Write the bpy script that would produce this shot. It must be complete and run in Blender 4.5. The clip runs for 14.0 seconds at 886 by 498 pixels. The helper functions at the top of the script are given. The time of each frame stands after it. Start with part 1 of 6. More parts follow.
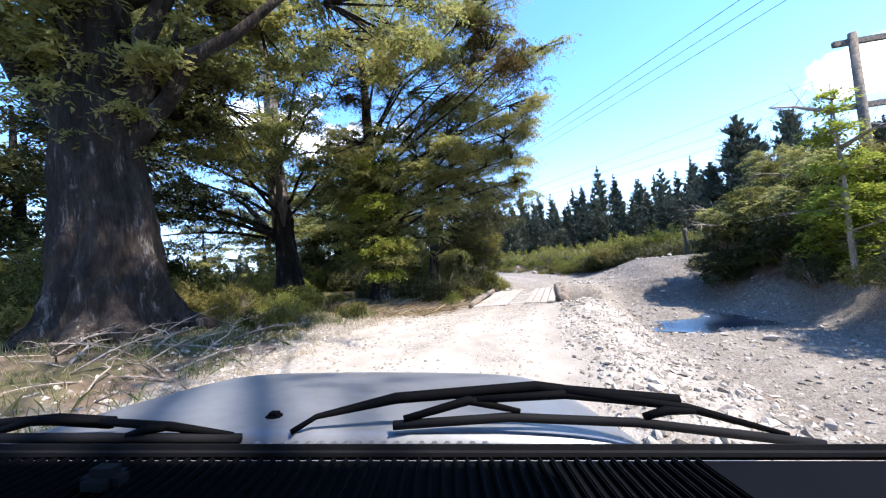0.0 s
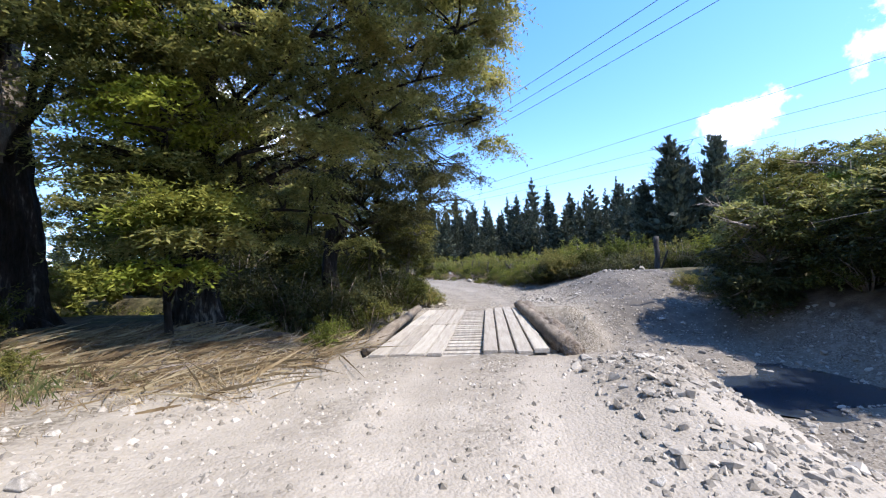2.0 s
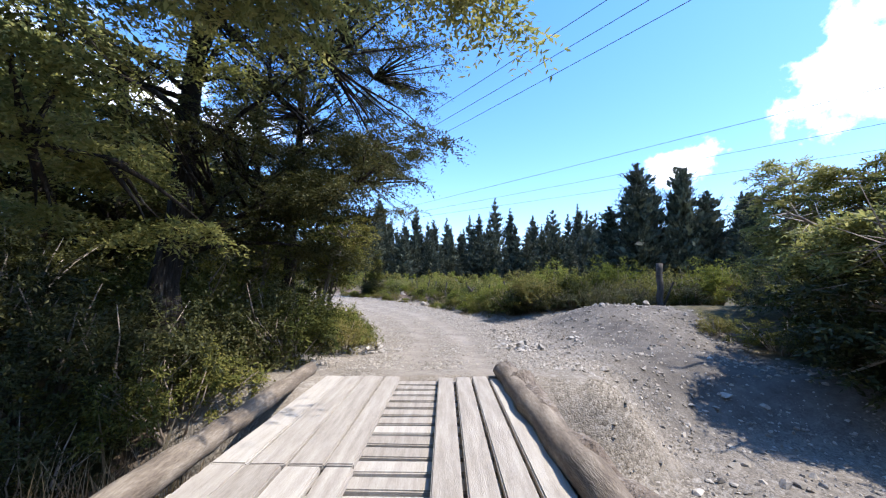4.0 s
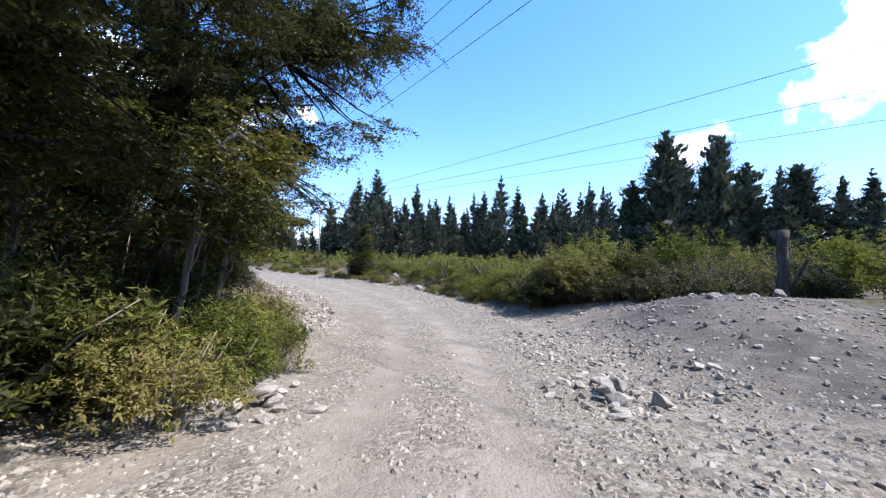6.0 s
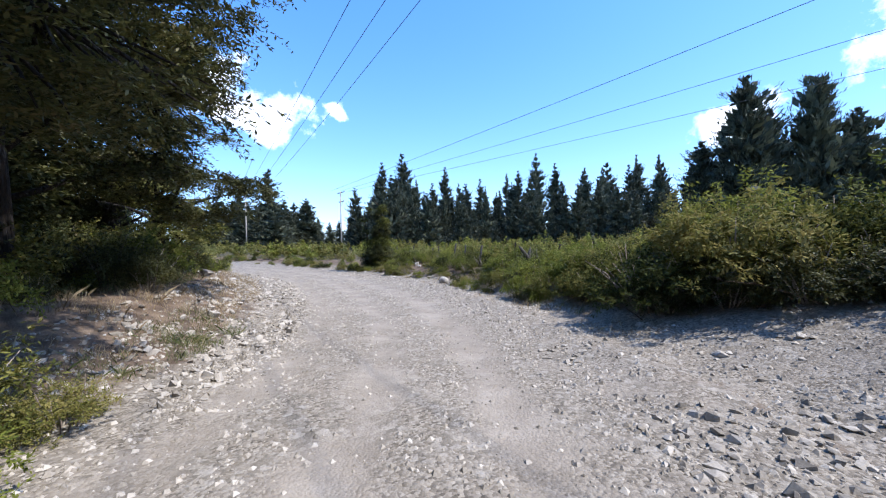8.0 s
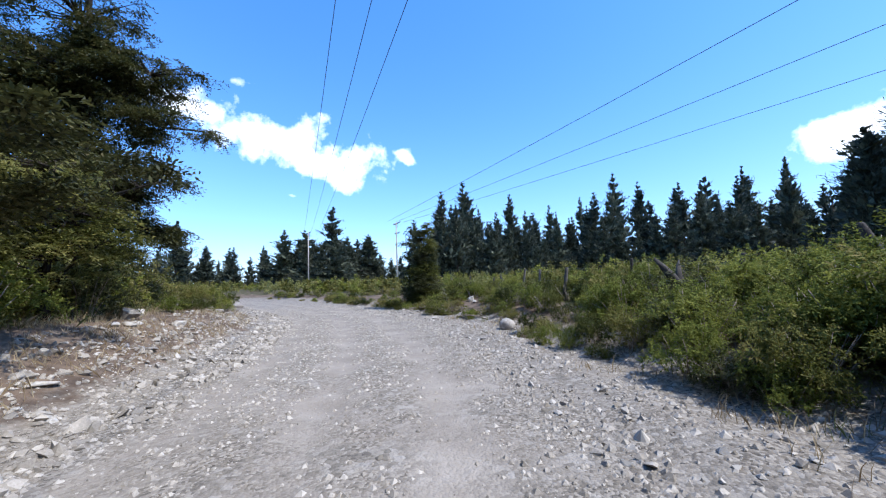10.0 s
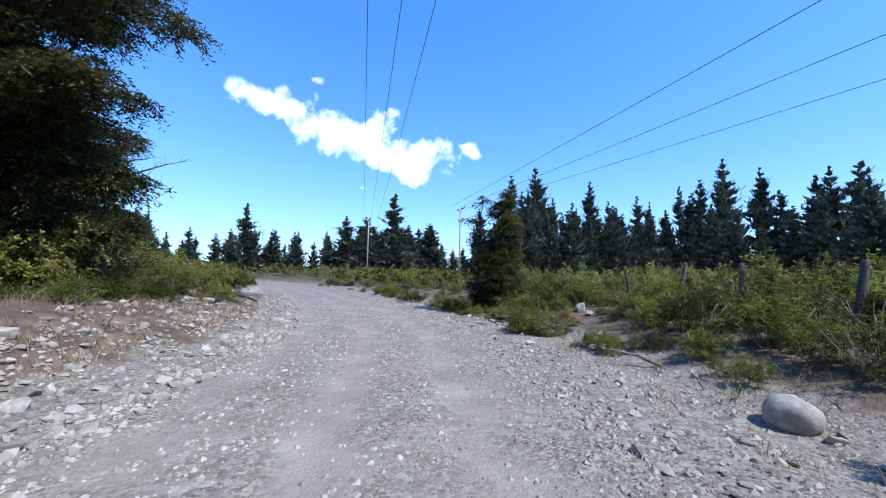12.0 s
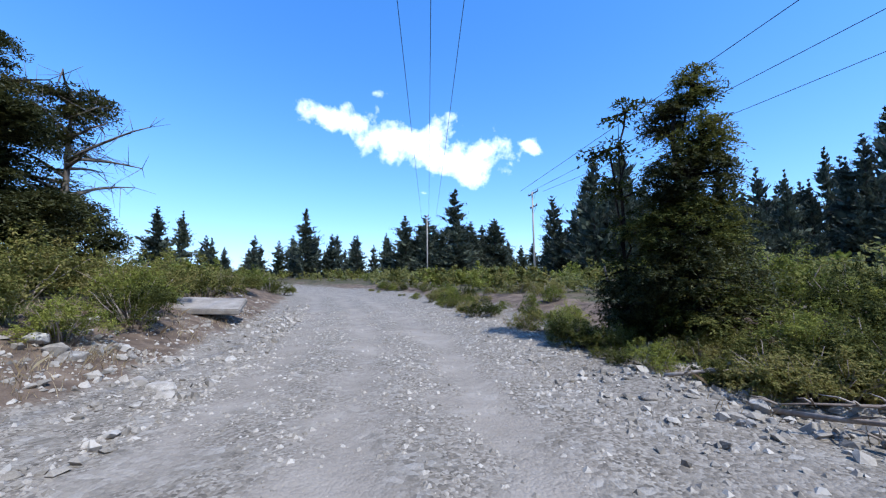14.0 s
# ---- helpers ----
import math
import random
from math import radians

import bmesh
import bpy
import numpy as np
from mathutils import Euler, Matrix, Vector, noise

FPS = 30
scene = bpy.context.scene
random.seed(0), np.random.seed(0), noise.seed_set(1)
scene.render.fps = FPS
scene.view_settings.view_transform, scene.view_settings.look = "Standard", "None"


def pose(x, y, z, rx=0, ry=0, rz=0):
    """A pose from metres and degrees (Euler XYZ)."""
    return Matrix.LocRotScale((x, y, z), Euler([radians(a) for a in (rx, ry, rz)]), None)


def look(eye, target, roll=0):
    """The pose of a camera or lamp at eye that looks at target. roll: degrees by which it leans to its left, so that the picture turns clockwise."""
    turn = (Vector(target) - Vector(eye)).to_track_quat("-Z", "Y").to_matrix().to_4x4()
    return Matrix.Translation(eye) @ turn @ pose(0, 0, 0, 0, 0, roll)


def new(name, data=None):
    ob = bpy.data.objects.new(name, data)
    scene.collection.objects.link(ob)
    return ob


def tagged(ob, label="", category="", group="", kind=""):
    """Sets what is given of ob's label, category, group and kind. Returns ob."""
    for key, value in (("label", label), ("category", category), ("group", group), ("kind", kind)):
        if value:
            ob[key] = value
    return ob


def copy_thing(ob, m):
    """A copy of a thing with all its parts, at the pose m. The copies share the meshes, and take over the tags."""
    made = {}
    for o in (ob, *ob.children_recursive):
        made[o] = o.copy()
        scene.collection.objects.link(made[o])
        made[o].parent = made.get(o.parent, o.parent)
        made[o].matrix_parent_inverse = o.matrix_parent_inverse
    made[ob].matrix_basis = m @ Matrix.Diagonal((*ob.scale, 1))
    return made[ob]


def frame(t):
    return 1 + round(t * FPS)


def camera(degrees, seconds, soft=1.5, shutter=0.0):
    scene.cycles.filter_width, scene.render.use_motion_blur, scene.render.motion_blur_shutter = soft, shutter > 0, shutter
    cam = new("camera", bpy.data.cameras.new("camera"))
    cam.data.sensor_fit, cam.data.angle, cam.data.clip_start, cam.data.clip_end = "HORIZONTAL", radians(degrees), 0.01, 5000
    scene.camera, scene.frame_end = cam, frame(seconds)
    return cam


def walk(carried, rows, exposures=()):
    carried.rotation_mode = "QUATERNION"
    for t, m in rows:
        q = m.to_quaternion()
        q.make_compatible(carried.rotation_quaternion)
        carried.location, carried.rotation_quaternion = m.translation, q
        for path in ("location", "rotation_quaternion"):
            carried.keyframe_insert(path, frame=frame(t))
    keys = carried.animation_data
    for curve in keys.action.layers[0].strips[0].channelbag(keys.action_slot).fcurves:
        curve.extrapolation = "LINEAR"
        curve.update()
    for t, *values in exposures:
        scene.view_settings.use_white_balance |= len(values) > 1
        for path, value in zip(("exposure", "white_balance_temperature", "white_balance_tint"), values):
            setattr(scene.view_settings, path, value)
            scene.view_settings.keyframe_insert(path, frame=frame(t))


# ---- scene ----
# ---------------------------------------------------------------- camera
cam = camera(101.3, 14.0, soft=1.2)
PATH = [
    (0, (1.466, 0.533, 2.232), (0.78, 2.411, 2.277), -6.6),
    (0.5, (0.874, 2.564, 2.122), (0.26, 4.467, 2.162), -7.3),
    (1, (0.414, 4.456, 1.956), (-0.096, 6.39, 1.969), -5.8),
    (1.5, (0.199, 6.016, 1.863), (-0.24, 7.966, 1.91), -7.5),
    (2, (-0.082, 7.7, 1.841), (-0.402, 9.673, 1.881), -3.1),
    (2.5, (-0.138, 9.041, 1.862), (-0.372, 11.023, 1.989), -3.7),
    (3, (-0.252, 10.291, 1.851), (-0.423, 12.273, 2.056), -1.9),
    (5.3, (-0.408, 17.306, 1.558), (-0.5, 19.304, 1.592), 1.2),
    (5.5, (-0.425, 17.875, 1.494), (-0.527, 19.872, 1.534), 1.1),
    (6, (-0.467, 19.311, 1.405), (-0.578, 21.307, 1.446), 1.0),
    (6.5, (-0.469, 20.881, 1.311), (-0.593, 22.876, 1.352), 0.5),
    (7, (-0.529, 22.292, 1.215), (-0.686, 24.285, 1.237), -0.4),
    (7.5, (-0.682, 23.855, 1.101), (-0.884, 25.844, 1.123), 0.5),
    (8, (-0.813, 25.473, 1.005), (-1.1, 27.452, 0.989), -1.2),
    (8.2, (-0.973, 26.109, 0.931), (-1.277, 28.085, 0.885), 0.0),
    (10.3, (-1.928, 33.105, 0.564), (-2.622, 34.968, 0.778), -1.7),
    (10.5, (-2.216, 33.621, 0.559), (-2.951, 35.469, 0.771), -1.0),
    (11, (-2.948, 35.092, 0.655), (-3.756, 36.913, 0.831), -0.5),
    (11.5, (-3.742, 36.69, 0.566), (-4.604, 38.486, 0.747), 1.1),
    (12, (-4.695, 38.273, 0.586), (-5.64, 40.027, 0.75), 1.2),
    (12.5, (-5.587, 39.81, 0.599), (-6.605, 41.522, 0.778), 0.1),
    (13, (-6.635, 41.514, 0.571), (-7.714, 43.191, 0.724), 0.4),
    (13.5, (-7.784, 43.163, 0.574), (-8.955, 44.774, 0.749), -0.2),
    (14, (-9.057, 44.736, 0.53), (-10.291, 46.301, 0.7), -0.6),
]
EXPOSURES = [(0, 1.76, 6150, 14), (0.5, 1.58, 6100, 14), (1, 1.36, 6100, 13), (3, 1.32, 6100, 13), (8, 1.15, 5950, 12), (11, 0.88, 5600, 10), (14, 0.76, 5480, 10)]
walk(cam, [(t, look(eye, target, roll)) for t, eye, target, roll in PATH], EXPOSURES)

# ---------------------------------------------------------------- world and sun
SUN_AZ, SUN_EL = 99.0, 55.0      # degrees clockwise from +y, and above the horizon
world = bpy.data.worlds.new("sky")
scene.world = world
world.use_nodes = True


def sky_nodes():
    nt = world.node_tree
    nt.nodes.clear()
    N, L = nt.nodes.new, nt.links.new
    out, bg = N("ShaderNodeOutputWorld"), N("ShaderNodeBackground")
    sky = N("ShaderNodeTexSky")
    sky.sky_type, sky.sun_disc = "NISHITA", False
    sky.sun_elevation, sky.sun_rotation = radians(SUN_EL), radians(SUN_AZ)
    sky.altitude, sky.air_density, sky.dust_density, sky.ozone_density = 600, 1.0, 0.25, 2.5
    bg.inputs["Strength"].default_value = 0.15
    co = N("ShaderNodeTexCoord")
    big, small = N("ShaderNodeTexNoise"), N("ShaderNodeTexNoise")
    big.inputs["Scale"].default_value, big.inputs["Detail"].default_value = 9.0, 10.0
    big.inputs["Roughness"].default_value = 0.62
    small.inputs["Scale"].default_value, small.inputs["Detail"].default_value = 22.0, 6.0
    for n in (big, small):
        L(co.outputs["Generated"], n.inputs["Vector"])

    def math_node(op, a, b=None, clamp=False):
        n = N("ShaderNodeMath")
        n.operation, n.use_clamp = op, clamp
        for slot, v in zip(n.inputs, (a, b)):
            if v is None:
                continue
            if isinstance(v, (int, float)):
                slot.default_value = v
            else:
                L(v, slot)
        return n.outputs[0]

    def bank(az, el, half_az, half_el, tilt, thin=0.0):
        """How far a direction lies inside one cloud: 1 in the middle, 0 at its rim."""
        a, e = radians(az), radians(el)
        mid = Vector((math.sin(a) * math.cos(e), math.cos(a) * math.cos(e), math.sin(e)))
        side = Vector((math.cos(a), -math.sin(a), 0))
        up = side.cross(mid)
        c, s = math.cos(radians(tilt)), math.sin(radians(tilt))
        got = []
        for axis, half in ((side * c + up * s, half_az), (up * c - side * s, half_el)):
            n = N("ShaderNodeVectorMath")
            n.operation = "DOT_PRODUCT"
            L(co.outputs["Generated"], n.inputs[0])
            n.inputs[1].default_value = axis / math.sin(radians(half))
            got.append(math_node("POWER", math_node("ABSOLUTE", n.outputs["Value"]), 2.0))
        front = N("ShaderNodeVectorMath")
        front.operation = "DOT_PRODUCT"
        L(co.outputs["Generated"], front.inputs[0])
        front.inputs[1].default_value = mid
        inside = math_node("SUBTRACT", 1.0, math_node("SQRT", math_node("ADD", *got)))
        behind = math_node("MULTIPLY", math_node("LESS_THAN", front.outputs["Value"], 0.2), 9.0)
        return math_node("SUBTRACT", math_node("SUBTRACT", inside, thin), behind)

    field = None
    for spec in ((-55, 23.6, 8, 2.6, -8), (-43, 21.2, 11, 4.6, -12), (-32.5, 19.6, 10, 5.2, -6), (-24.3, 19.8, 3.6, 1.3, -30), (-47, 27.8, 4.6, 1.5, 6, 0.5),
                 (-41, 13.6, 5, 1.2, -8, 0.2), (31, 14, 7.5, 3.0, 14), (46, 20, 9, 5.5, 25), (58, 29, 14, 8, 15), (110, 22, 12, 4, 0), (-110, 14, 15, 3, 3)):
        one = bank(*spec)
        field = one if field is None else math_node("MAXIMUM", field, one)
    ragged = math_node("ADD", math_node("MULTIPLY", math_node("SUBTRACT", big.outputs["Fac"], 0.5), 2.3), math_node("MULTIPLY", math_node("SUBTRACT", small.outputs["Fac"], 0.5), 0.5))
    cover = math_node("MULTIPLY", math_node("ADD", math_node("MULTIPLY", math_node("MAXIMUM", field, -1.2), 1.0), math_node("SUBTRACT", math_node("MULTIPLY", ragged, 1.3), 0.2)), 1.35, True)
    mix = N("ShaderNodeMix")
    mix.data_type = "RGBA"
    L(cover, mix.inputs["Factor"])
    deep = N("ShaderNodeHueSaturation")
    deep.inputs["Saturation"].default_value, deep.inputs["Value"].default_value, deep.inputs["Hue"].default_value = 1.30, 1.13, 0.506
    haze = N("ShaderNodeVectorMath")
    haze.operation = "DIVIDE"                 # the bright side of the sky levels off
    thin, gain = N("ShaderNodeVectorMath"), N("ShaderNodeVectorMath")
    thin.operation, gain.operation = "MULTIPLY_ADD", "SCALE"
    thin.inputs[1].default_value, thin.inputs[2].default_value = (0.2, 0.156, 0.113), (1, 1, 1)
    gain.inputs["Scale"].default_value = 1.44
    L(sky.outputs[0], thin.inputs[0])
    L(sky.outputs[0], gain.inputs[0])
    L(gain.outputs[0], haze.inputs[0])
    L(thin.outputs[0], haze.inputs[1])
    L(haze.outputs[0], deep.inputs["Color"])
    L(deep.outputs[0], mix.inputs["A"])
    mix.inputs["B"].default_value = (9.0, 9.1, 9.3, 1)
    L(mix.outputs["Result"], bg.inputs["Color"])
    L(bg.outputs[0], out.inputs["Surface"])


sky_nodes()
sun = new("sun", bpy.data.lights.new("sun", "SUN"))
sun.data.energy, sun.data.angle, sun.data.color = 3.5, radians(0.8), (1.0, 0.93, 0.82)
_a, _e = radians(SUN_AZ), radians(SUN_EL)
sun.matrix_world = look((80 * math.sin(_a) * math.cos(_e), 80 * math.cos(_a) * math.cos(_e), 80 * math.sin(_e)), (0, 0, 0))


# ---------------------------------------------------------------- materials
def material(name, colours, scale=6.0, fine=60.0, rough=0.85, bump=0.3, bump_scale=None, metal=0.0, island=0.0, per_object=0.0, translucent=0.0, spec=0.3, stretch=None, depth=0.02):
    """A surface of two to four colours mixed at two scales, with fine relief. island and per_object: how much each piece differs."""
    m = bpy.data.materials.new(name)
    m.use_nodes = True
    nt = m.node_tree
    N, L = nt.nodes.new, nt.links.new
    bsdf = nt.nodes["Principled BSDF"]
    out = nt.nodes["Material Output"]
    co = N("ShaderNodeTexCoord")
    src = co.outputs["Object"]
    if stretch:
        mp = N("ShaderNodeMapping")
        mp.inputs["Scale"].default_value = stretch
        L(src, mp.inputs["Vector"])
        src = mp.outputs["Vector"]
    a, b = N("ShaderNodeTexNoise"), N("ShaderNodeTexNoise")
    for n, s, d in ((a, scale, 5.0), (b, fine, 4.0)):
        n.inputs["Scale"].default_value, n.inputs["Detail"].default_value = s, d
        n.inputs["Roughness"].default_value = 0.6
        L(src, n.inputs["Vector"])
    add = N("ShaderNodeMath")
    add.operation = "MULTIPLY_ADD"
    L(b.outputs["Fac"], add.inputs[0])
    add.inputs[1].default_value = 0.55
    half = N("ShaderNodeMath")
    half.operation = "MULTIPLY_ADD"
    L(a.outputs["Fac"], half.inputs[0])
    half.inputs[1].default_value, half.inputs[2].default_value = 0.9, -0.22
    L(half.outputs[0], add.inputs[2])
    fac = add.outputs[0]
    for amount, node, socket in ((island, "ShaderNodeNewGeometry", "Random Per Island"), (per_object, "ShaderNodeObjectInfo", "Random")):
        if amount:
            g = N(node)
            k = N("ShaderNodeMath")
            k.operation = "MULTIPLY_ADD"
            L(g.outputs[socket], k.inputs[0])
            k.inputs[1].default_value = amount
            shift = N("ShaderNodeMath")
            shift.operation = "SUBTRACT"
            L(fac, shift.inputs[0])
            shift.inputs[1].default_value = amount / 2
            L(shift.outputs[0], k.inputs[2])
            fac = k.outputs[0]
    ramp = N("ShaderNodeValToRGB")
    els = ramp.color_ramp.elements
    while len(els) < len(colours):
        els.new(0.5)
    for i, c in enumerate(colours):
        els[i].position = 0.22 + 0.56 * i / (len(colours) - 1)
        els[i].color = (*c, 1)
    L(fac, ramp.inputs["Fac"])
    L(ramp.outputs["Color"], bsdf.inputs["Base Color"])
    bsdf.inputs["Roughness"].default_value, bsdf.inputs["Metallic"].default_value = rough, metal
    bsdf.inputs["Specular IOR Level"].default_value = spec
    if bump:
        bn = N("ShaderNodeBump")
        bn.inputs["Strength"].default_value = bump
        bn.inputs["Distance"].default_value = depth
        src_b = b
        if bump_scale:
            src_b = N("ShaderNodeTexNoise")
            src_b.inputs["Scale"].default_value, src_b.inputs["Detail"].default_value = bump_scale, 6.0
            L(src, src_b.inputs["Vector"])
        L(src_b.outputs["Fac"], bn.inputs["Height"])
        L(bn.outputs[0], bsdf.inputs["Normal"])
    if translucent:
        tr, mx = N("ShaderNodeBsdfTranslucent"), N("ShaderNodeMixShader")
        L(ramp.outputs["Color"], tr.inputs["Color"])
        mx.inputs[0].default_value = translucent
        L(bsdf.outputs[0], mx.inputs[1])
        L(tr.outputs[0], mx.inputs[2])
        L(mx.outputs[0], out.inputs["Surface"])
    return m


def plain(name, colour, rough=0.6, metal=0.0, **kw):
    c = Vector(colour)
    return material(name, [tuple(c * 0.75), tuple(c), tuple(c * 1.2)], rough=rough, metal=metal, **{"scale": 8.0, "fine": 90.0, "bump": 0.1, **kw})


def ground_material(name, gravel_bias=0.0):
    """Dusty gravel, dry soil and litter, and grass, laid by the ground's own 'gravel' and 'green' values."""
    m = bpy.data.materials.new(name)
    m.use_nodes = True
    nt = m.node_tree
    N, L = nt.nodes.new, nt.links.new
    bsdf = nt.nodes["Principled BSDF"]
    bsdf.inputs["Roughness"].default_value, bsdf.inputs["Specular IOR Level"].default_value = 0.95, 0.15
    co = N("ShaderNodeTexCoord")

    def noise_at(s, d=5.0, r=0.6):
        n = N("ShaderNodeTexNoise")
        n.inputs["Scale"].default_value, n.inputs["Detail"].default_value, n.inputs["Roughness"].default_value = s, d, r
        L(co.outputs["Object"], n.inputs["Vector"])
        return n.outputs["Fac"]

    def ramp_of(f, *stops):
        r = N("ShaderNodeValToRGB")
        e = r.color_ramp.elements
        while len(e) < len(stops):
            e.new(0.5)
        for i, (p, c) in enumerate(stops):
            e[i].position, e[i].color = p, (*c, 1)
        L(f, r.inputs["Fac"])
        return r.outputs["Color"]

    def blend(f, a, b, mode="MIX"):
        x = N("ShaderNodeMix")
        x.data_type, x.blend_type = "RGBA", mode
        if isinstance(f, float):
            x.inputs["Factor"].default_value = f
        else:
            L(f, x.inputs["Factor"])
        L(a, x.inputs["A"])
        L(b, x.inputs["B"])
        return x.outputs["Result"]

    cells = N("ShaderNodeTexVoronoi")
    cells.inputs["Scale"].default_value = 36.0
    L(co.outputs["Object"], cells.inputs["Vector"])
    coarse = N("ShaderNodeTexVoronoi")
    coarse.inputs["Scale"].default_value = 13.0
    L(co.outputs["Object"], coarse.inputs["Vector"])
    stone = ramp_of(cells.outputs["Color"], (0.1, (0.075, 0.063, 0.049)), (0.45, (0.19, 0.16, 0.124)), (0.9, (0.345, 0.305, 0.248)))
    dust = ramp_of(noise_at(1.3), (0.3, (0.215, 0.182, 0.145)), (0.55, (0.285, 0.245, 0.198)), (0.75, (0.35, 0.305, 0.25)))
    # Paler dust near the start, with overexposed glare put into its colour
    dust_and_glare = ramp_of(noise_at(1.1, 7), (0.3, (0.27, 0.235, 0.19)), (0.7, (0.42, 0.372, 0.31)))
    at_p = N("ShaderNodeAttribute")
    at_p.attribute_name = "dust_and_glare"
    dust = blend(at_p.outputs["Fac"], dust, dust_and_glare)
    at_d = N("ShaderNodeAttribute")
    at_d.attribute_name = "bank_shade"
    # Shade of the bank's face put into colour, over the bed's darker earth
    shaded_earth = ramp_of(noise_at(2.4, 7), (0.3, (0.062, 0.055, 0.048)), (0.55, (0.115, 0.102, 0.088)), (0.75, (0.20, 0.18, 0.155)))
    lumps = ramp_of(coarse.outputs["Color"], (0.15, (0.11, 0.095, 0.077)), (0.5, (0.205, 0.177, 0.14)), (0.85, (0.35, 0.318, 0.272)))
    stone = blend(ramp_of(noise_at(2.6, 4), (0.45, (0, 0, 0)), (0.6, (0.75, 0.75, 0.75))), stone, lumps)
    at_w = N("ShaderNodeAttribute")
    at_w.attribute_name = "worn"
    wear = N("ShaderNodeMath")
    wear.operation = "MULTIPLY_ADD"
    L(at_w.outputs["Fac"], wear.inputs[0])
    wear.inputs[1].default_value = -0.32
    L(noise_at(0.9, 6), wear.inputs[2])
    gravel = blend(ramp_of(wear.outputs[0], (0.18, (0.12, 0.12, 0.12)), (0.5, (0.95, 0.95, 0.95))), dust, stone)
    soil = ramp_of(noise_at(2.2, 7), (0.25, (0.052, 0.038, 0.028)), (0.45, (0.112, 0.080, 0.057)), (0.6, (0.175, 0.128, 0.090)), (0.8, (0.26, 0.20, 0.14)))
    grass = ramp_of(noise_at(5.0, 7), (0.3, (0.022, 0.026, 0.011)), (0.5, (0.055, 0.055, 0.022)), (0.75, (0.15, 0.125, 0.06)))
    grass = blend(ramp_of(noise_at(0.22, 8, 0.7), (0.42, (0, 0, 0)), (0.62, (0.8, 0.8, 0.8))), grass, soil)
    at_g, at_v = N("ShaderNodeAttribute"), N("ShaderNodeAttribute")
    at_g.attribute_name, at_v.attribute_name = "gravel", "green"
    rough_edge = noise_at(1.7, 6)

    def edge(att):
        k = N("ShaderNodeMath")
        k.operation = "ADD"
        L(att, k.inputs[0])
        L(rough_edge, k.inputs[1])
        r = N("ShaderNodeMapRange")
        r.inputs["From Min"].default_value, r.inputs["From Max"].default_value = 0.85 - gravel_bias, 1.1 - gravel_bias
        L(k.outputs[0], r.inputs["Value"])
        return r.outputs["Result"]

    colour = blend(edge(at_v.outputs["Fac"]), soil, grass)
    gravel = blend(at_d.outputs["Fac"], gravel, shaded_earth)
    colour = blend(edge(at_g.outputs["Fac"]), colour, gravel)
    L(colour, bsdf.inputs["Base Color"])
    bump = N("ShaderNodeBump")
    bump.inputs["Strength"].default_value, bump.inputs["Distance"].default_value = 0.5, 0.02
    hsum = N("ShaderNodeMath")
    hsum.operation = "ADD"
    L(cells.outputs["Distance"], hsum.inputs[0])
    L(noise_at(60, 6), hsum.inputs[1])
    hs2 = N("ShaderNodeMath")
    hs2.operation = "ADD"
    L(hsum.outputs[0], hs2.inputs[0])
    L(coarse.outputs["Distance"], hs2.inputs[1])
    inv = N("ShaderNodeMath")
    inv.operation = "MULTIPLY"
    inv.inputs[1].default_value = -1.0
    L(hs2.outputs[0], inv.inputs[0])
    L(inv.outputs[0], bump.inputs["Height"])
    L(bump.outputs[0], bsdf.inputs["Normal"])
    return m


M_GROUND = ground_material("ground_soil_gravel_grass")
M_ROAD = ground_material("dusty_gravel", 0.4)
M_STONE = material("pale_stone", [(0.17, 0.147, 0.12), (0.33, 0.293, 0.245), (0.52, 0.475, 0.41)], 5, 45, 0.9, 0.5, per_object=0.35)
M_PEBBLE = material("mixed_pebbles", [(0.185, 0.16, 0.127), (0.29, 0.254, 0.207), (0.42, 0.375, 0.315)], 3, 60, 0.9, 0.2, island=0.6)
# Near-black with few pale patches: crown shade and sun dapple put into colour
M_BARK = material("furrowed_dappled_bark", [(0.006, 0.0045, 0.0035), (0.016, 0.012, 0.009), (0.036, 0.027, 0.021), (0.24, 0.21, 0.175)], 1.1, 7, 0.95, 1.0, 5.0, stretch=(3, 3, 0.7), depth=0.09)
M_BARK_PALE = material("pale_smooth_bark", [(0.06, 0.048, 0.037), (0.13, 0.108, 0.087), (0.24, 0.212, 0.178)], 3, 20, 0.9, 0.6, 12.0, stretch=(3, 3, 0.7))
M_PINEBARK = material("pine_bark", [(0.03, 0.022, 0.017), (0.07, 0.05, 0.04), (0.12, 0.09, 0.07)], 3, 14, 0.95, 0.8, stretch=(3, 3, 0.7))
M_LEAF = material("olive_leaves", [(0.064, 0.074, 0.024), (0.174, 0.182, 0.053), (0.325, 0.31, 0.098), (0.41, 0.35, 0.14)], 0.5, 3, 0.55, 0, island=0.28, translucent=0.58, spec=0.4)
# Darker copy for dark trees, and for shade put into leaf colour
M_LEAF_DARK_SHADED = material("dark_and_shaded_leaves", [(0.015, 0.019, 0.007), (0.042, 0.047, 0.015), (0.092, 0.092, 0.028), (0.125, 0.1, 0.04)], 0.5, 3, 0.6, 0, island=0.28, translucent=0.3, spec=0.3)
M_LEAF_RUST = material("browning_leaves", [(0.045, 0.030, 0.012), (0.11, 0.075, 0.026), (0.20, 0.135, 0.05)], 0.6, 3, 0.6, 0, island=0.3, translucent=0.25, spec=0.3)
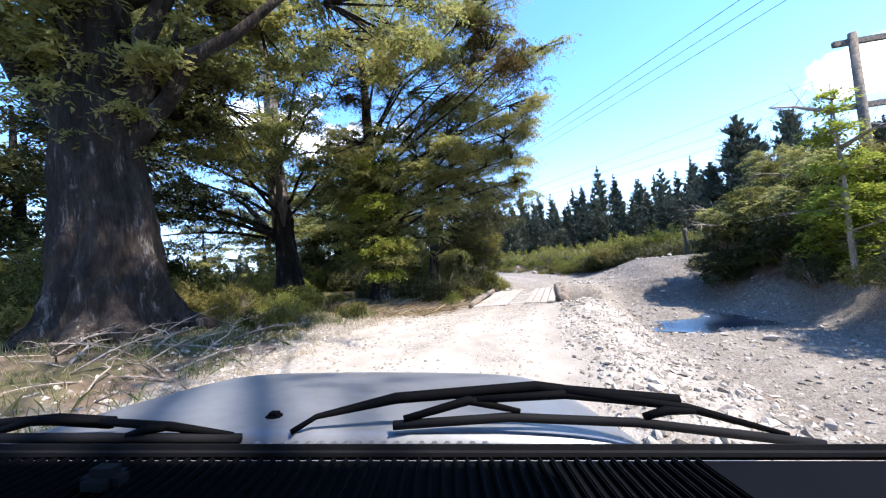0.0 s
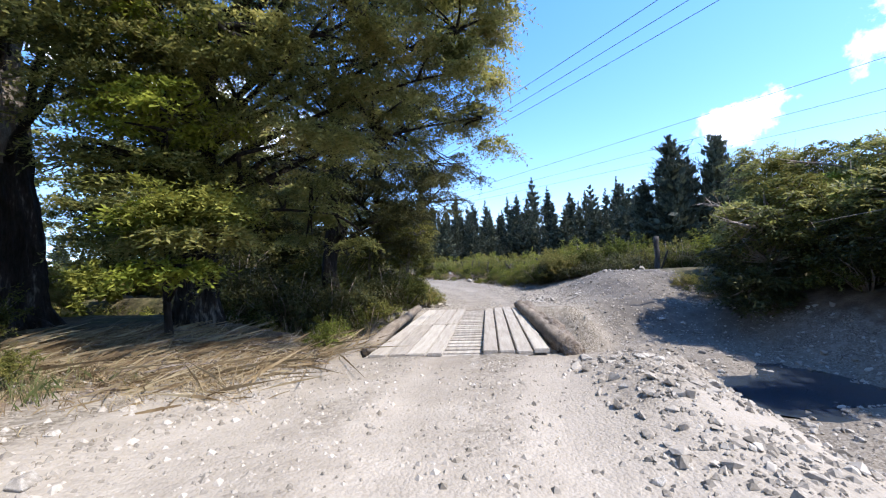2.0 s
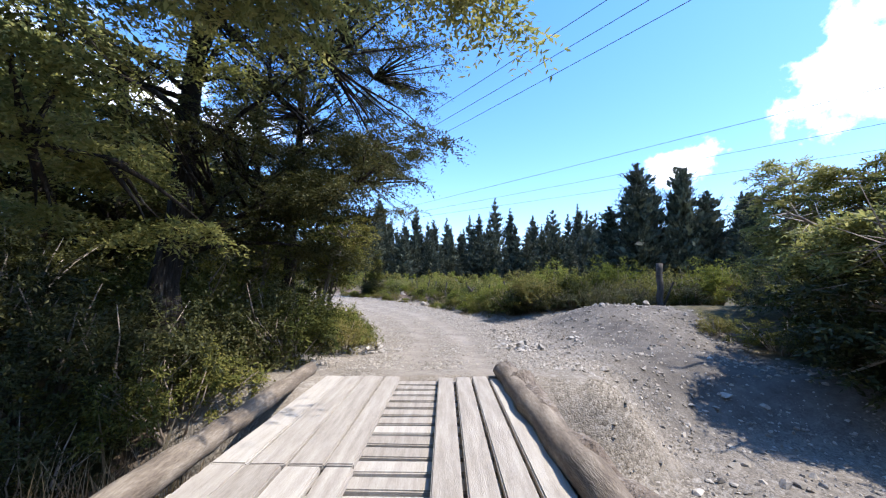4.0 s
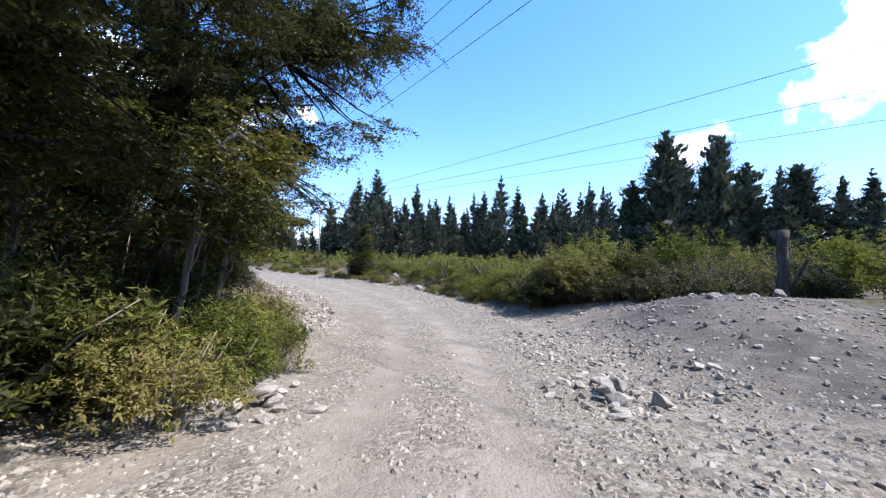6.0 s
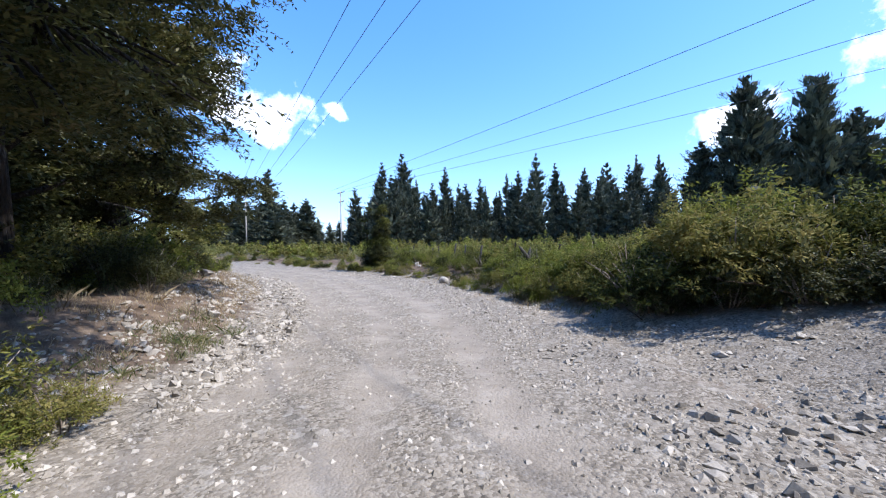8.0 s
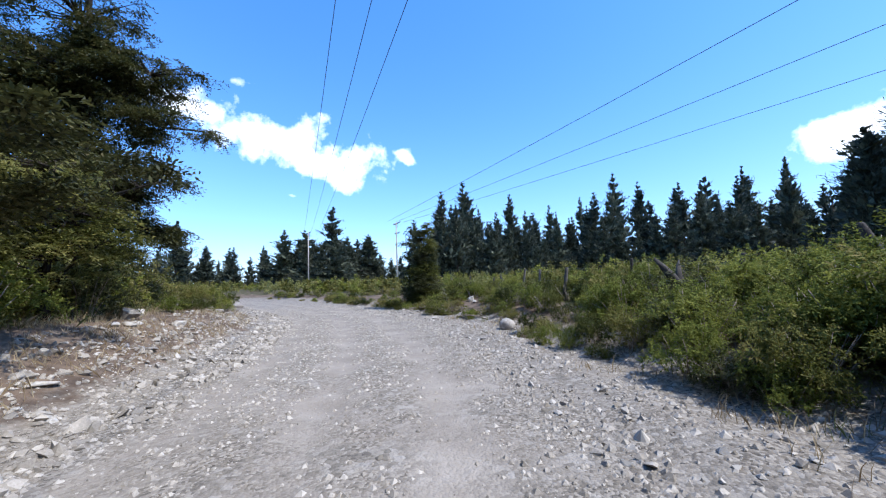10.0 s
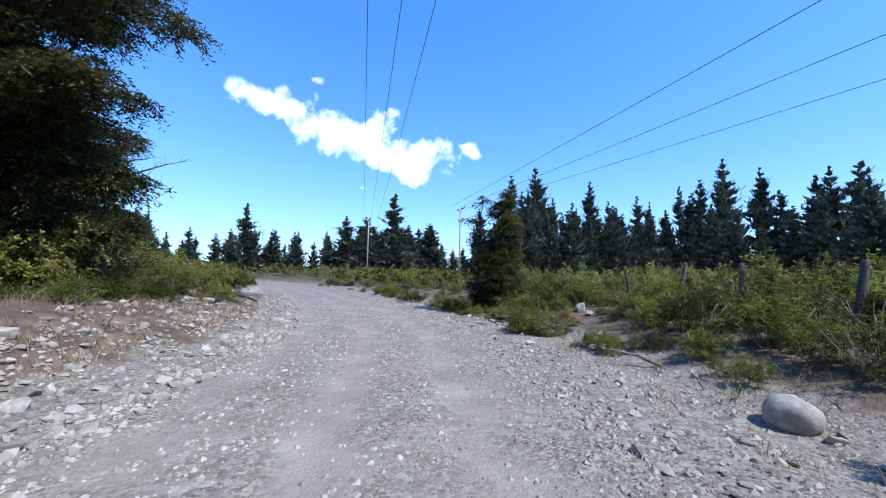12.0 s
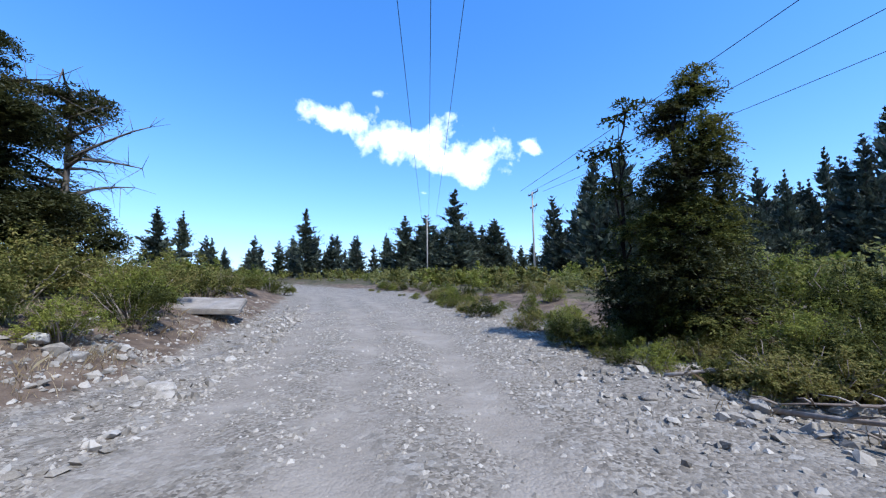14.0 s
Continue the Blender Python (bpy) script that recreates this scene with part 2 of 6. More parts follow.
M_LEAF_LIME = material("lime_leaves", [(0.075, 0.092, 0.018), (0.17, 0.188, 0.036), (0.31, 0.305, 0.068)], 0.6, 3, 0.8, 0, island=0.3, per_object=0.3, translucent=0.36, spec=0.1)
M_THICKET = material("thicket_leaves", [(0.12, 0.15, 0.022), (0.27, 0.31, 0.045), (0.45, 0.46, 0.09)], 0.6, 3, 0.8, 0, island=0.3, translucent=0.55, spec=0.1)
M_SHRUB = material("shrub_leaves", [(0.030, 0.037, 0.010), (0.082, 0.090, 0.022), (0.168, 0.164, 0.041), (0.245, 0.205, 0.07)], 0.7, 4, 0.8, 0, island=0.3, per_object=0.5, translucent=0.32, spec=0.1)
M_NEEDLE = material("pine_needles", [(0.022, 0.030, 0.022), (0.056, 0.068, 0.046), (0.12, 0.132, 0.08)], 0.3, 2, 0.65, 0, island=0.5, per_object=0.25, translucent=0.15, spec=0.3)
M_DRY = material("dry_stalks", [(0.16, 0.11, 0.06), (0.30, 0.22, 0.12), (0.44, 0.36, 0.22)], 2, 8, 0.8, 0, island=0.6, translucent=0.2)
M_GRASS = material("green_grass", [(0.05, 0.07, 0.02), (0.11, 0.13, 0.04), (0.22, 0.21, 0.09)], 1, 8, 0.7, 0, island=0.6, translucent=0.3)
M_TWIG = material("dead_wood", [(0.12, 0.09, 0.07), (0.24, 0.19, 0.15), (0.38, 0.33, 0.28)], 3, 25, 0.9, 0.4, per_object=0.3, stretch=(1, 1, 0.4))
M_BRUSH = material("brown_brushwood", [(0.035, 0.022, 0.015), (0.075, 0.048, 0.033), (0.13, 0.09, 0.065)], 3, 25, 0.9, 0.3, per_object=0.3, stretch=(1, 1, 0.4))
M_PLANK = material("weathered_plank", [(0.25, 0.215, 0.175), (0.36, 0.318, 0.265), (0.47, 0.425, 0.36)], 2.5, 30, 0.9, 0.5, per_object=0.35, stretch=(6, 0.6, 6))
M_LOG = material("peeled_log", [(0.07, 0.052, 0.038), (0.17, 0.135, 0.10), (0.32, 0.27, 0.205)], 3, 25, 0.9, 0.6, stretch=(3, 0.6, 3))
M_EARTH = material("stony_earth", [(0.07, 0.05, 0.036), (0.16, 0.125, 0.095), (0.30, 0.265, 0.22)], 9, 40, 0.95, 1.0, 22.0, depth=0.05)
M_POST = material("grey_post", [(0.03, 0.025, 0.021), (0.07, 0.06, 0.051), (0.14, 0.125, 0.11)], 3, 25, 0.95, 0.6, per_object=0.3, stretch=(4, 4, 0.8))
M_POLE = material("sunbleached_pole", [(0.26, 0.22, 0.18), (0.40, 0.35, 0.29), (0.52, 0.47, 0.40)], 3, 25, 0.9, 0.3, stretch=(4, 4, 0.5))
M_WIRE = plain("aluminium_wire", (0.09, 0.09, 0.095), 0.6, 0.5)
M_INSUL = plain("porcelain", (0.30, 0.17, 0.12), 0.25)
M_SLAB = material("weathered_slab", [(0.14, 0.118, 0.096), (0.25, 0.218, 0.182), (0.36, 0.325, 0.28)], 3, 40, 0.9, 0.4)
M_WATER = plain("still_water", (0.03, 0.04, 0.055), 0.12, spec=0.5, bump=0.08)


# ---------------------------------------------------------------- mesh helpers
def mesh_of(name, verts, faces, mat, smooth=False):
    me = bpy.data.meshes.new(name)
    if isinstance(faces, np.ndarray):
        verts = np.asarray(verts, np.float32)
        n, k = faces.shape
        me.vertices.add(len(verts))
        me.vertices.foreach_set("co", verts.ravel())
        me.loops.add(n * k)
        me.loops.foreach_set("vertex_index", faces.astype(np.int32).ravel())
        me.polygons.add(n)
        me.polygons.foreach_set("loop_start", np.arange(0, n * k, k, dtype=np.int32))
        me.polygons.foreach_set("use_smooth", np.zeros(n, bool))
        me.update(calc_edges=True)
    else:
        me.from_pydata([tuple(v) for v in verts], [], faces)
        me.update()
    if smooth:
        me.polygons.foreach_set("use_smooth", [True] * len(me.polygons))
    me.materials.append(mat)
    return me


def thing(name, at, label, category, group="", kind="", rz=0.0):
    ob = new(name)
    ob.matrix_basis = pose(*at, 0, 0, rz)
    ob.empty_display_size = 0.2
    return tagged(ob, label, category, group, kind)


def child(name, me, parent, label=""):
    ob = new(name, me)
    ob.parent = parent
    return tagged(ob, label)


def part(name, bm, mat, parent, label="", smooth=False):
    me = bpy.data.meshes.new(name)
    bm.to_mesh(me)
    bm.free()
    me.materials.append(mat)
    if smooth:
        me.polygons.foreach_set("use_smooth", [True] * len(me.polygons))
    return child(name, me, parent, label)


def box_bm(sx, sy, sz, at=(0, 0, 0), bevel=0.01, m=None):
    bm = bmesh.new()
    bmesh.ops.create_cube(bm, size=1, matrix=Matrix.Translation(at) @ Matrix.Diagonal((sx, sy, sz, 1)))
    if bevel:
        bmesh.ops.bevel(bm, geom=bm.edges[:], offset=bevel, segments=2, affect="EDGES")
    if m:
        bm.transform(m)
    return bm


class Soup:
    """Collects tubes into one vertex and face list."""

    def __init__(self):
        self.v, self.f = [], []

    def tube(self, pts, radii, sides=7, rough=0.0, rng=random):
        pts = [Vector(p) for p in pts]
        base = len(self.v)
        prev = None
        for i, p in enumerate(pts):
            d = (pts[min(i + 1, len(pts) - 1)] - pts[max(i - 1, 0)])
            d = d.normalized() if d.length > 1e-6 else Vector((0, 0, 1))
            a = (prev - d * prev.dot(d)).normalized() if prev and (prev - d * prev.dot(d)).length > 1e-4 else d.orthogonal().normalized()
            prev = a
            b = d.cross(a)
            for k in range(sides):
                w = 2 * math.pi * k / sides
                r = radii[i] * (1 + rough * (rng.random() - 0.5))
                self.v.append(p + a * (math.cos(w) * r) + b * (math.sin(w) * r))
        for i in range(len(pts) - 1):
            for k in range(sides):
                a0, a1 = base + i * sides + k, base + i * sides + (k + 1) % sides
                self.f.append((a0, a1, a1 + sides, a0 + sides))
        self.f.append(tuple(base + k for k in reversed(range(sides))))
        self.f.append(tuple(base + (len(pts) - 1) * sides + k for k in range(sides)))
        return self

    def mesh(self, name, mat, smooth=True):
        return mesh_of(name, self.v, self.f, mat, smooth)


def smoothstep(a, b, x):
    t = np.clip((np.asarray(x, float) - a) / (b - a), 0, 1)
    return t * t * (3 - 2 * t)


def lattice(x, y, seed=0):
    """Smooth value noise on a unit lattice, 0 to 1."""
    xi, yi = np.floor(x).astype(np.int64), np.floor(y).astype(np.int64)
    fx, fy = x - xi, y - yi
    fx, fy = fx * fx * (3 - 2 * fx), fy * fy * (3 - 2 * fy)

    def h(a, b):
        n = np.sin(a * 127.1 + b * 311.7 + seed * 74.7) * 43758.5453
        return n - np.floor(n)
    return (h(xi, yi) * (1 - fx) + h(xi + 1, yi) * fx) * (1 - fy) + (h(xi, yi + 1) * (1 - fx) + h(xi + 1, yi + 1) * fx) * fy


# ---------------------------------------------------------------- the lie of the land
ROAD = np.array([(9, -22, 1.6), (3.2, -4, 1.05), (1.0, 0.5, 0.8), (0.0, 4.5, 0.52), (-0.5, 8, 0.42), (-0.7, 10.5, 0.38), (-0.75, 13.5, 0.3), (-0.95, 19.3, 0.12),
                 (-1.1, 21.5, -0.15), (-1.3, 25.5, -0.5), (-1.9, 29.5, -0.72), (-2.8, 33.1, -0.86), (-4.4, 36.7, -0.86), (-6.2, 39.8, -0.86), (-8.4, 43, -0.87),
                 (-11, 46.5, -0.87), (-14.6, 49.9, -0.86), (-22, 55.3, -0.78), (-31, 61, -0.66), (-41, 65.2, -0.55), (-56, 67, -0.2), (-110, 62, 1.0)])
STREAM = np.array([(14, -6), (9.5, 2), (7.2, 9), (5.8, 14), (4.6, 18), (0, 17.2), (-3, 16.6), (-9, 18.5), (-20, 17), (-45, 20)])
BRIDGE_A, BRIDGE_B = 13.4, 19.3


def along(line, x, y):
    """Signed distance to a polyline (right of its way is positive) and the place along it, in segments."""
    best, side, place = np.full(x.shape, 1e9), np.ones(x.shape), np.zeros(x.shape)
    for i in range(len(line) - 1):
        ax, ay = line[i][:2]
        bx, by = line[i + 1][:2]
        dx, dy = bx - ax, by - ay
        t = np.clip(((x - ax) * dx + (y - ay) * dy) / (dx * dx + dy * dy), 0, 1)
        px, py = ax + t * dx, ay + t * dy
        d = np.hypot(x - px, y - py)
        near = d < best
        best = np.where(near, d, best)
        side = np.where(near, np.sign((x - px) * dy - (y - py) * dx + 1e-9), side)
        place = np.where(near, i + t, place)
    return best * side, place


def land(x, y):
    """Height of the ground, and how gravelly and how green it is."""
    x, y = np.asarray(x, float), np.asarray(y, float)
    d, s = along(ROAD, x, y)
    zr = np.interp(s, np.arange(len(ROAD)), ROAD[:, 2])
    far = np.hypot(x, y - 30)
    left = (0.4 + 0.45 * smoothstep(14, 22, y)) * smoothstep(3.2, 8.0 - 1.6 * smoothstep(28, 33, y), -d) + 0.5 * smoothstep(9, 20, -d)
    right = (1.15 - 0.4 * smoothstep(28, 31, y) - 0.15 * smoothstep(35, 39, y)) * smoothstep(3.4, 7.0, d) + 0.3 * smoothstep(8, 25, d)
    nat = zr + np.where(d < 0, left, right * smoothstep(20, 29, y) + 0.5 * smoothstep(6, 14, d) * (1 - smoothstep(20, 29, y)))
    nat = nat + 0.22 * (lattice(x * 0.35, y * 0.35, 1) - 0.5) * smoothstep(3, 5, np.abs(d)) + 0.5 * (lattice(x * 0.09, y * 0.09, 2) - 0.5) * smoothstep(6, 20, np.abs(d))
    nat = nat + np.clip(far - 150, 0, 1200) * 0.022
    ds, ss = along(STREAM, x, y)
    bed = np.where(x > 1, -1.18, -1.0) + 0.16 * (lattice(x * 0.8, y * 0.8, 3) - 0.5)
    wide = np.where(x > 1.5, 2.1, np.where(x < -2.6, 0.7, 1.5))
    carve = 1 - smoothstep(wide, wide + np.where(x < -2.6, 1.3, 2.7), np.abs(ds))
    nat = nat * (1 - carve) + bed * carve
    nat = nat - 0.17 * np.exp(-((x - 6.0) / 2.3) ** 2 - ((y - 16.3) / 1.1) ** 2)
    nat = nat - 0.75 * np.exp(-((x - 8.0) / 2.3) ** 2 - ((y - 23.6) / 2.6) ** 2)
    span = smoothstep(BRIDGE_A - 0.12, BRIDGE_A + 0.4, y) * (1 - smoothstep(BRIDGE_B - 0.4, BRIDGE_B + 0.12, y)) * (np.abs(d) < 12)
    half = np.where(y < 13, 2.4, 2.8)
    on = (1 - smoothstep(half, half + 1.5, np.abs(d))) * (1 - span)
    ruts = -0.035 * np.exp(-((d + 0.35) / 0.28) ** 2) - 0.035 * np.exp(-((d - 1.15) / 0.28) ** 2) - 0.03 * np.exp(-((d + 1.9) / 0.35) ** 2)
    z = nat * (1 - on) + (zr + ruts) * on
    z = z - 0.105 * np.clip(d, -5, 3.5) * (1 - smoothstep(8, 12.5, y)) * smoothstep(-30, -8, y)
    z = z + 0.17 * np.exp(-((d - 2.15) / 0.45) ** 2) * (1 - smoothstep(12.2, 13.4, y)) * smoothstep(-3, 1, y) * (0.5 + lattice(x * 1.3, y * 1.3, 4))
    z = z + 0.15 * np.exp(-((d - 3.3) / 0.6) ** 2) * smoothstep(26, 30, y) * lattice(x * 0.9, y * 0.9, 7)
    z = z + 0.05 * (lattice(x * 2.1, y * 2.1, 5) - 0.5) * (1 - 0.6 * on) + 0.025 * (lattice(x * 5.3, y * 5.3, 6) - 0.5)
    gravel = np.maximum(1 - smoothstep(2.6, 4.6, np.abs(d)), (1 - smoothstep(2.5, 5.0, np.abs(ds))) * (x > -3))
    gravel = np.maximum(gravel, (1 - 0.3 * smoothstep(3.2, 5.0, x)) * smoothstep(1, 2.5, x) * (1 - smoothstep(7.5, 9.5, x)) * smoothstep(19, 21, y) * (1 - smoothstep(33, 34.5, y)))
    gravel = np.maximum(gravel, 0.66 * (1 - smoothstep(3.6, 5.2, -d)) * (d < 0) * (1 - smoothstep(13.0, 14.2, y)))
    gravel = np.maximum(gravel, 0.72 * (1 - smoothstep(3.3, 4.8, -d)) * (d < 0) * smoothstep(30, 34, y))
    gravel = np.maximum(gravel, 0.7 * (1 - smoothstep(4.2, 6.5, d)) * (d > 0) * smoothstep(28, 31, y))
    green = np.where(y > 22, smoothstep(5.5, 9, np.abs(d)), smoothstep(3.4, 5.0, -d) * (0.35 + 0.65 * lattice(x * 0.5, y * 0.5, 8)) + 0.6 * smoothstep(8, 12, d))
    green = np.maximum(green, smoothstep(40, 90, far))
    return z, np.clip(gravel, 0, 1), np.clip(green, 0, 1), d


def ground_at(x, y):
    return float(land(np.array([x]), np.array([y]))[0][0])


def axis_lines(lo, hi, step, reach):
    mid = list(np.arange(lo, hi + 1e-6, step))
    out, w, p = [], step, hi
    while p < reach:
        w *= 1.22
        p += w
        out.append(p)
    w, p, back = step, lo, []
    while p > -reach:
        w *= 1.22
        p -= w
        back.append(p)
    return np.array(back[::-1] + mid + out)


def build_ground():
    gx, gy = axis_lines(-30, 14, 0.2, 2600), axis_lines(-4, 66, 0.2, 2600)
    X, Y = np.meshgrid(gx, gy)
    Z, G, V, D = land(X.ravel(), Y.ravel())
    nx, ny = len(gx), len(gy)
    P = np.stack([X.ravel(), Y.ravel(), Z], 1)
    i = (np.arange(ny - 1)[:, None] * nx + np.arange(nx - 1)[None, :]).ravel()
    quads = np.stack([i, i + 1, i + nx + 1, i + nx], 1)
    cy = Y.ravel()[i]
    road = (np.abs(D[i]) < 2.7) & ~((cy > BRIDGE_A - 0.4) & (cy < BRIDGE_B + 0.3)) & (cy > -22) & (cy < 99)
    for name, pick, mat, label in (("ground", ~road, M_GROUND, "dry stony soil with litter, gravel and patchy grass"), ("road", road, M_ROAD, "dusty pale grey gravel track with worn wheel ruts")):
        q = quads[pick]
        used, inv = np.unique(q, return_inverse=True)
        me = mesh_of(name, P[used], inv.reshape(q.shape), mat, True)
        # Start of the track lifted in tone to stand in for glare
        for att, val in (("gravel", G), ("green", V), ("worn", np.exp(-((D + 0.35) / 0.38) ** 2) + np.exp(-((D - 1.15) / 0.38) ** 2) + 0.7 * np.exp(-((D + 1.9) / 0.4) ** 2) + 0.8 * (1 - smoothstep(11, 14, Y.ravel())) * (np.abs(D) < 3.2)), ("dust_and_glare", 1 - smoothstep(10, 15, Y.ravel())),
                         # darkens bank and bed from x=2.4, standing in for the bank's shade
                         ("bank_shade", 1.0 * smoothstep(2.4, 4.4, X.ravel()) * (1 - smoothstep(29.0, 31.0, Y.ravel())) * (0.35 + 0.65 * smoothstep(19.0, 21.5, Y.ravel())) * (0.6 + 0.5 * lattice(X.ravel() * 0.6, Y.ravel() * 0.6, 17)))):
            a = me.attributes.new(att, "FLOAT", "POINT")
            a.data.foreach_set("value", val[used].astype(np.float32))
        tagged(new(name, me), label, name, kind="structure")


build_ground()


# ---------------------------------------------------------------- leaves
def sprays(rng, centres, size, twigs, per, length, width, droop=0.15, flat=0.45, spread=1.0):
    """Twigs fan out of every centre and bear leaves on both sides. Gives leaf corners (n, 4, 3)."""
    C = np.asarray(centres, float)
    n = len(C)
    yaw = rng.uniform(0, 2 * np.pi, (n, twigs))
    lift = rng.normal(0.05, flat, (n, twigs))
    D = np.stack([np.cos(yaw) * np.cos(lift), np.sin(yaw) * np.cos(lift), np.sin(lift)], -1)
    L = size * rng.uniform(0.45, 1.1, (n, twigs, 1, 1))
    t = (np.arange(per) + rng.uniform(0, 1, (n, twigs, per))) / per
    P = C[:, None, None, :] + D[:, :, None, :] * L * t[..., None]
    P[..., 2] -= droop * size * t ** 2
    P += rng.normal(0, 0.05 * size * spread, P.shape)
    turn = np.where(np.arange(per) % 2 == 0, 0.9, -0.9) + rng.normal(0, 0.35, (n, twigs, per))
    ly = yaw[..., None] + turn
    ll = lift[..., None] + rng.normal(-0.15, 0.4, (n, twigs, per))
    A = np.stack([np.cos(ly) * np.cos(ll), np.sin(ly) * np.cos(ll), np.sin(ll)], -1)
    up = np.stack([rng.normal(0, 0.45, ly.shape), rng.normal(0, 0.45, ly.shape), np.ones(ly.shape)], -1)
    B = np.cross(up, A)
    B /= np.linalg.norm(B, axis=-1, keepdims=True) + 1e-9
    s = rng.uniform(0.6, 1.25, ly.shape)[..., None]
    tip = P + A * length * s
    mid = P + A * length * s * 0.45
    return np.stack([P, mid + B * width * s / 2, tip, mid - B * width * s / 2], -2).reshape(-1, 4, 3)


def leaf_mesh(name, quads, mat):
    q = np.concatenate(quads) if isinstance(quads, list) else quads
    return mesh_of(name, q.reshape(-1, 3), np.arange(len(q) * 4).reshape(-1, 4), mat)


def in_blob(rng, n, centre, radii, shell=0.55):
    v = rng.normal(0, 1, (n, 3))
    v /= np.linalg.norm(v, axis=1, keepdims=True)
    r = shell + (1 - shell) * rng.uniform(0, 1, (n, 1)) ** 0.5
    return np.asarray(centre) + v * r * np.asarray(radii)


def in_pads(rng, n, centre, radii, each=9):
    """Clump centres gathered into flat drooping boughs, with gaps between them."""
    k = max(3, n // each)
    pad = in_blob(rng, k, centre, radii, 0.4)
    reach = min(max(0.42 * (radii[0] + radii[1]) / 2, 0.35), 1.25)
    w, r = rng.uniform(0, 2 * np.pi, n), reach * np.sqrt(rng.uniform(0, 1, n))
    which = np.arange(n) % k
    size = rng.uniform(0.7, 1.25, k)[which]
    off = np.stack([np.cos(w) * r * size, np.sin(w) * r * size, rng.normal(0, 0.07, n) - 0.22 * r * r / reach], 1)
    return pad[which] + off


def bend(a, b, rng, sag=0.1, n=5):
    """Points of a crooked limb from a to b."""
    a, b = Vector(a), Vector(b)
    out = []
    w = (b - a).length
    for i in range(n + 1):
        t = i / n
        p = a.lerp(b, t)
        k = math.sin(math.pi * t)
        out.append(p + Vector((rng.normal(0, 0.028 * w) * k, rng.normal(0, 0.028 * w) * k, sag * w * k)))
    return out


def broadleaf(at, radius, height, blobs, seed, label, mats=(M_LEAF,), lean=(0, 0), leaf=(0.13, 0.05), clump=0.85, twigs=10, per=11, bark=M_BARK, flare=1.5, bare=0, dense=1.1, name="broadleaf_tree", group="trees", pale_above=None, forks=(), trunk_bark=None):
    """A trunk with a root flare, limbs into every leafy mass, and boughs of small leaves. blobs: centre offset, radii, clumps and, where it differs, the leaf."""
    rng = np.random.default_rng(seed)
    if leaf[0] < 0.2:                            # each blade stands for a small flat spray
        leaf, per, clump = (min(leaf[0] * 1.35, 0.15), min(leaf[1] * 1.15, 0.055)), int(per * 0.95) + 1, clump * 0.82
    x, y = at
    z = ground_at(x, y) - 0.15
    tree = thing(name, (x, y, z), label, "tree", group)
    wood = Soup()
    top = Vector((lean[0], lean[1], height))
    pts, rad = [], []
    for i in range(9):
        t = i / 8
        pts.append(Vector((0, 0, 0)).lerp(top, t) + Vector((rng.normal(0, 0.12), rng.normal(0, 0.12), 0)) * (radius * 1.5) * (t > 0.1))
        rad.append(radius * (1 - 0.8 * t) * (flare if i == 0 else 1))
    pts.insert(1, pts[0].lerp(pts[1], 0.35))
    rad.insert(1, radius * (1 + (flare - 1) * 0.3))
    if radius > 0.3:
        rings, sides = 130, 80
        where = np.linspace(0, len(pts) - 1, rings)
        line = np.array([np.interp(where, range(len(pts)), [p[c] for p in pts]) for c in range(3)]).T
        rr = np.interp(where, range(len(pts)), rad)
        w = np.linspace(0, 2 * np.pi, sides, endpoint=False)[None]
        twist = w + 0.25 * np.sin(line[:, 2:] * 0.8)
        ridge = 1 + 0.07 * np.sin(5 * twist + seed) + 0.05 * np.sin(11 * twist + line[:, 2:] * 0.9) + 0.2 * (lattice(w * 5 + 0 * line[:, 2:], line[:, 2:] * 1.6 + 0 * w, seed) - 0.5) + 0.17 * (lattice(w * 6.36 * 2 + 0 * line[:, 2:], line[:, 2:] * 3.4 + 0 * w, seed + 1) - 0.5)
        ridge = ridge + 0.22 * np.exp(-line[:, 2:] / (radius * 1.2)) * np.maximum(0, np.sin(5 * w + seed * 2))
        base = len(wood.v)
        for i in range(rings):
            for k in range(sides):
                a = rr[i] * ridge[i, k]
                wood.v.append(Vector((line[i][0] + math.cos(w[0, k]) * a, line[i][1] + math.sin(w[0, k]) * a, line[i][2])))
        for i in range(rings - 1):
            for k in range(sides):
                a0, a1 = base + i * sides + k, base + i * sides + (k + 1) % sides
                wood.f.append((a0, a1, a1 + sides, a0 + sides))
    else:
        wood.tube(pts, rad, 14, 0.22, random)
    for k in range(5 if radius > 0.3 else 0):
        w = 2 * math.pi * (k + rng.uniform(0, 0.6)) / 5
        out = Vector((math.cos(w), math.sin(w), 0))
        wood.tube([out * radius * 0.6 + Vector((0, 0, 0.7 * radius)), out * radius * 1.5 + Vector((0, 0, 0.25 * radius)), out * radius * 2.3 + Vector((0, 0, -0.05))], [radius * 0.4, radius * 0.3, radius * 0.12], 7, 0.2)
    for z0, end, r in forks:
        wood.tube(bend((0, 0, z0), end, rng, 0.03, 6), [r * (1 - 0.75 * i / 6) for i in range(7)], 14, 0.16)
    leaves = {}
    arms, twig = [], Soup()
    for bi, (c, r, n, *own) in enumerate(blobs):
        n = int(n * dense)
        c = Vector(c)
        hit = min(max((c.z - 1.0) / height * 0.75, 0.18), 0.95)
        root = pts[0].lerp(top, hit)
        limb = bend(root, c, rng, 0.06)
        arm = Soup()
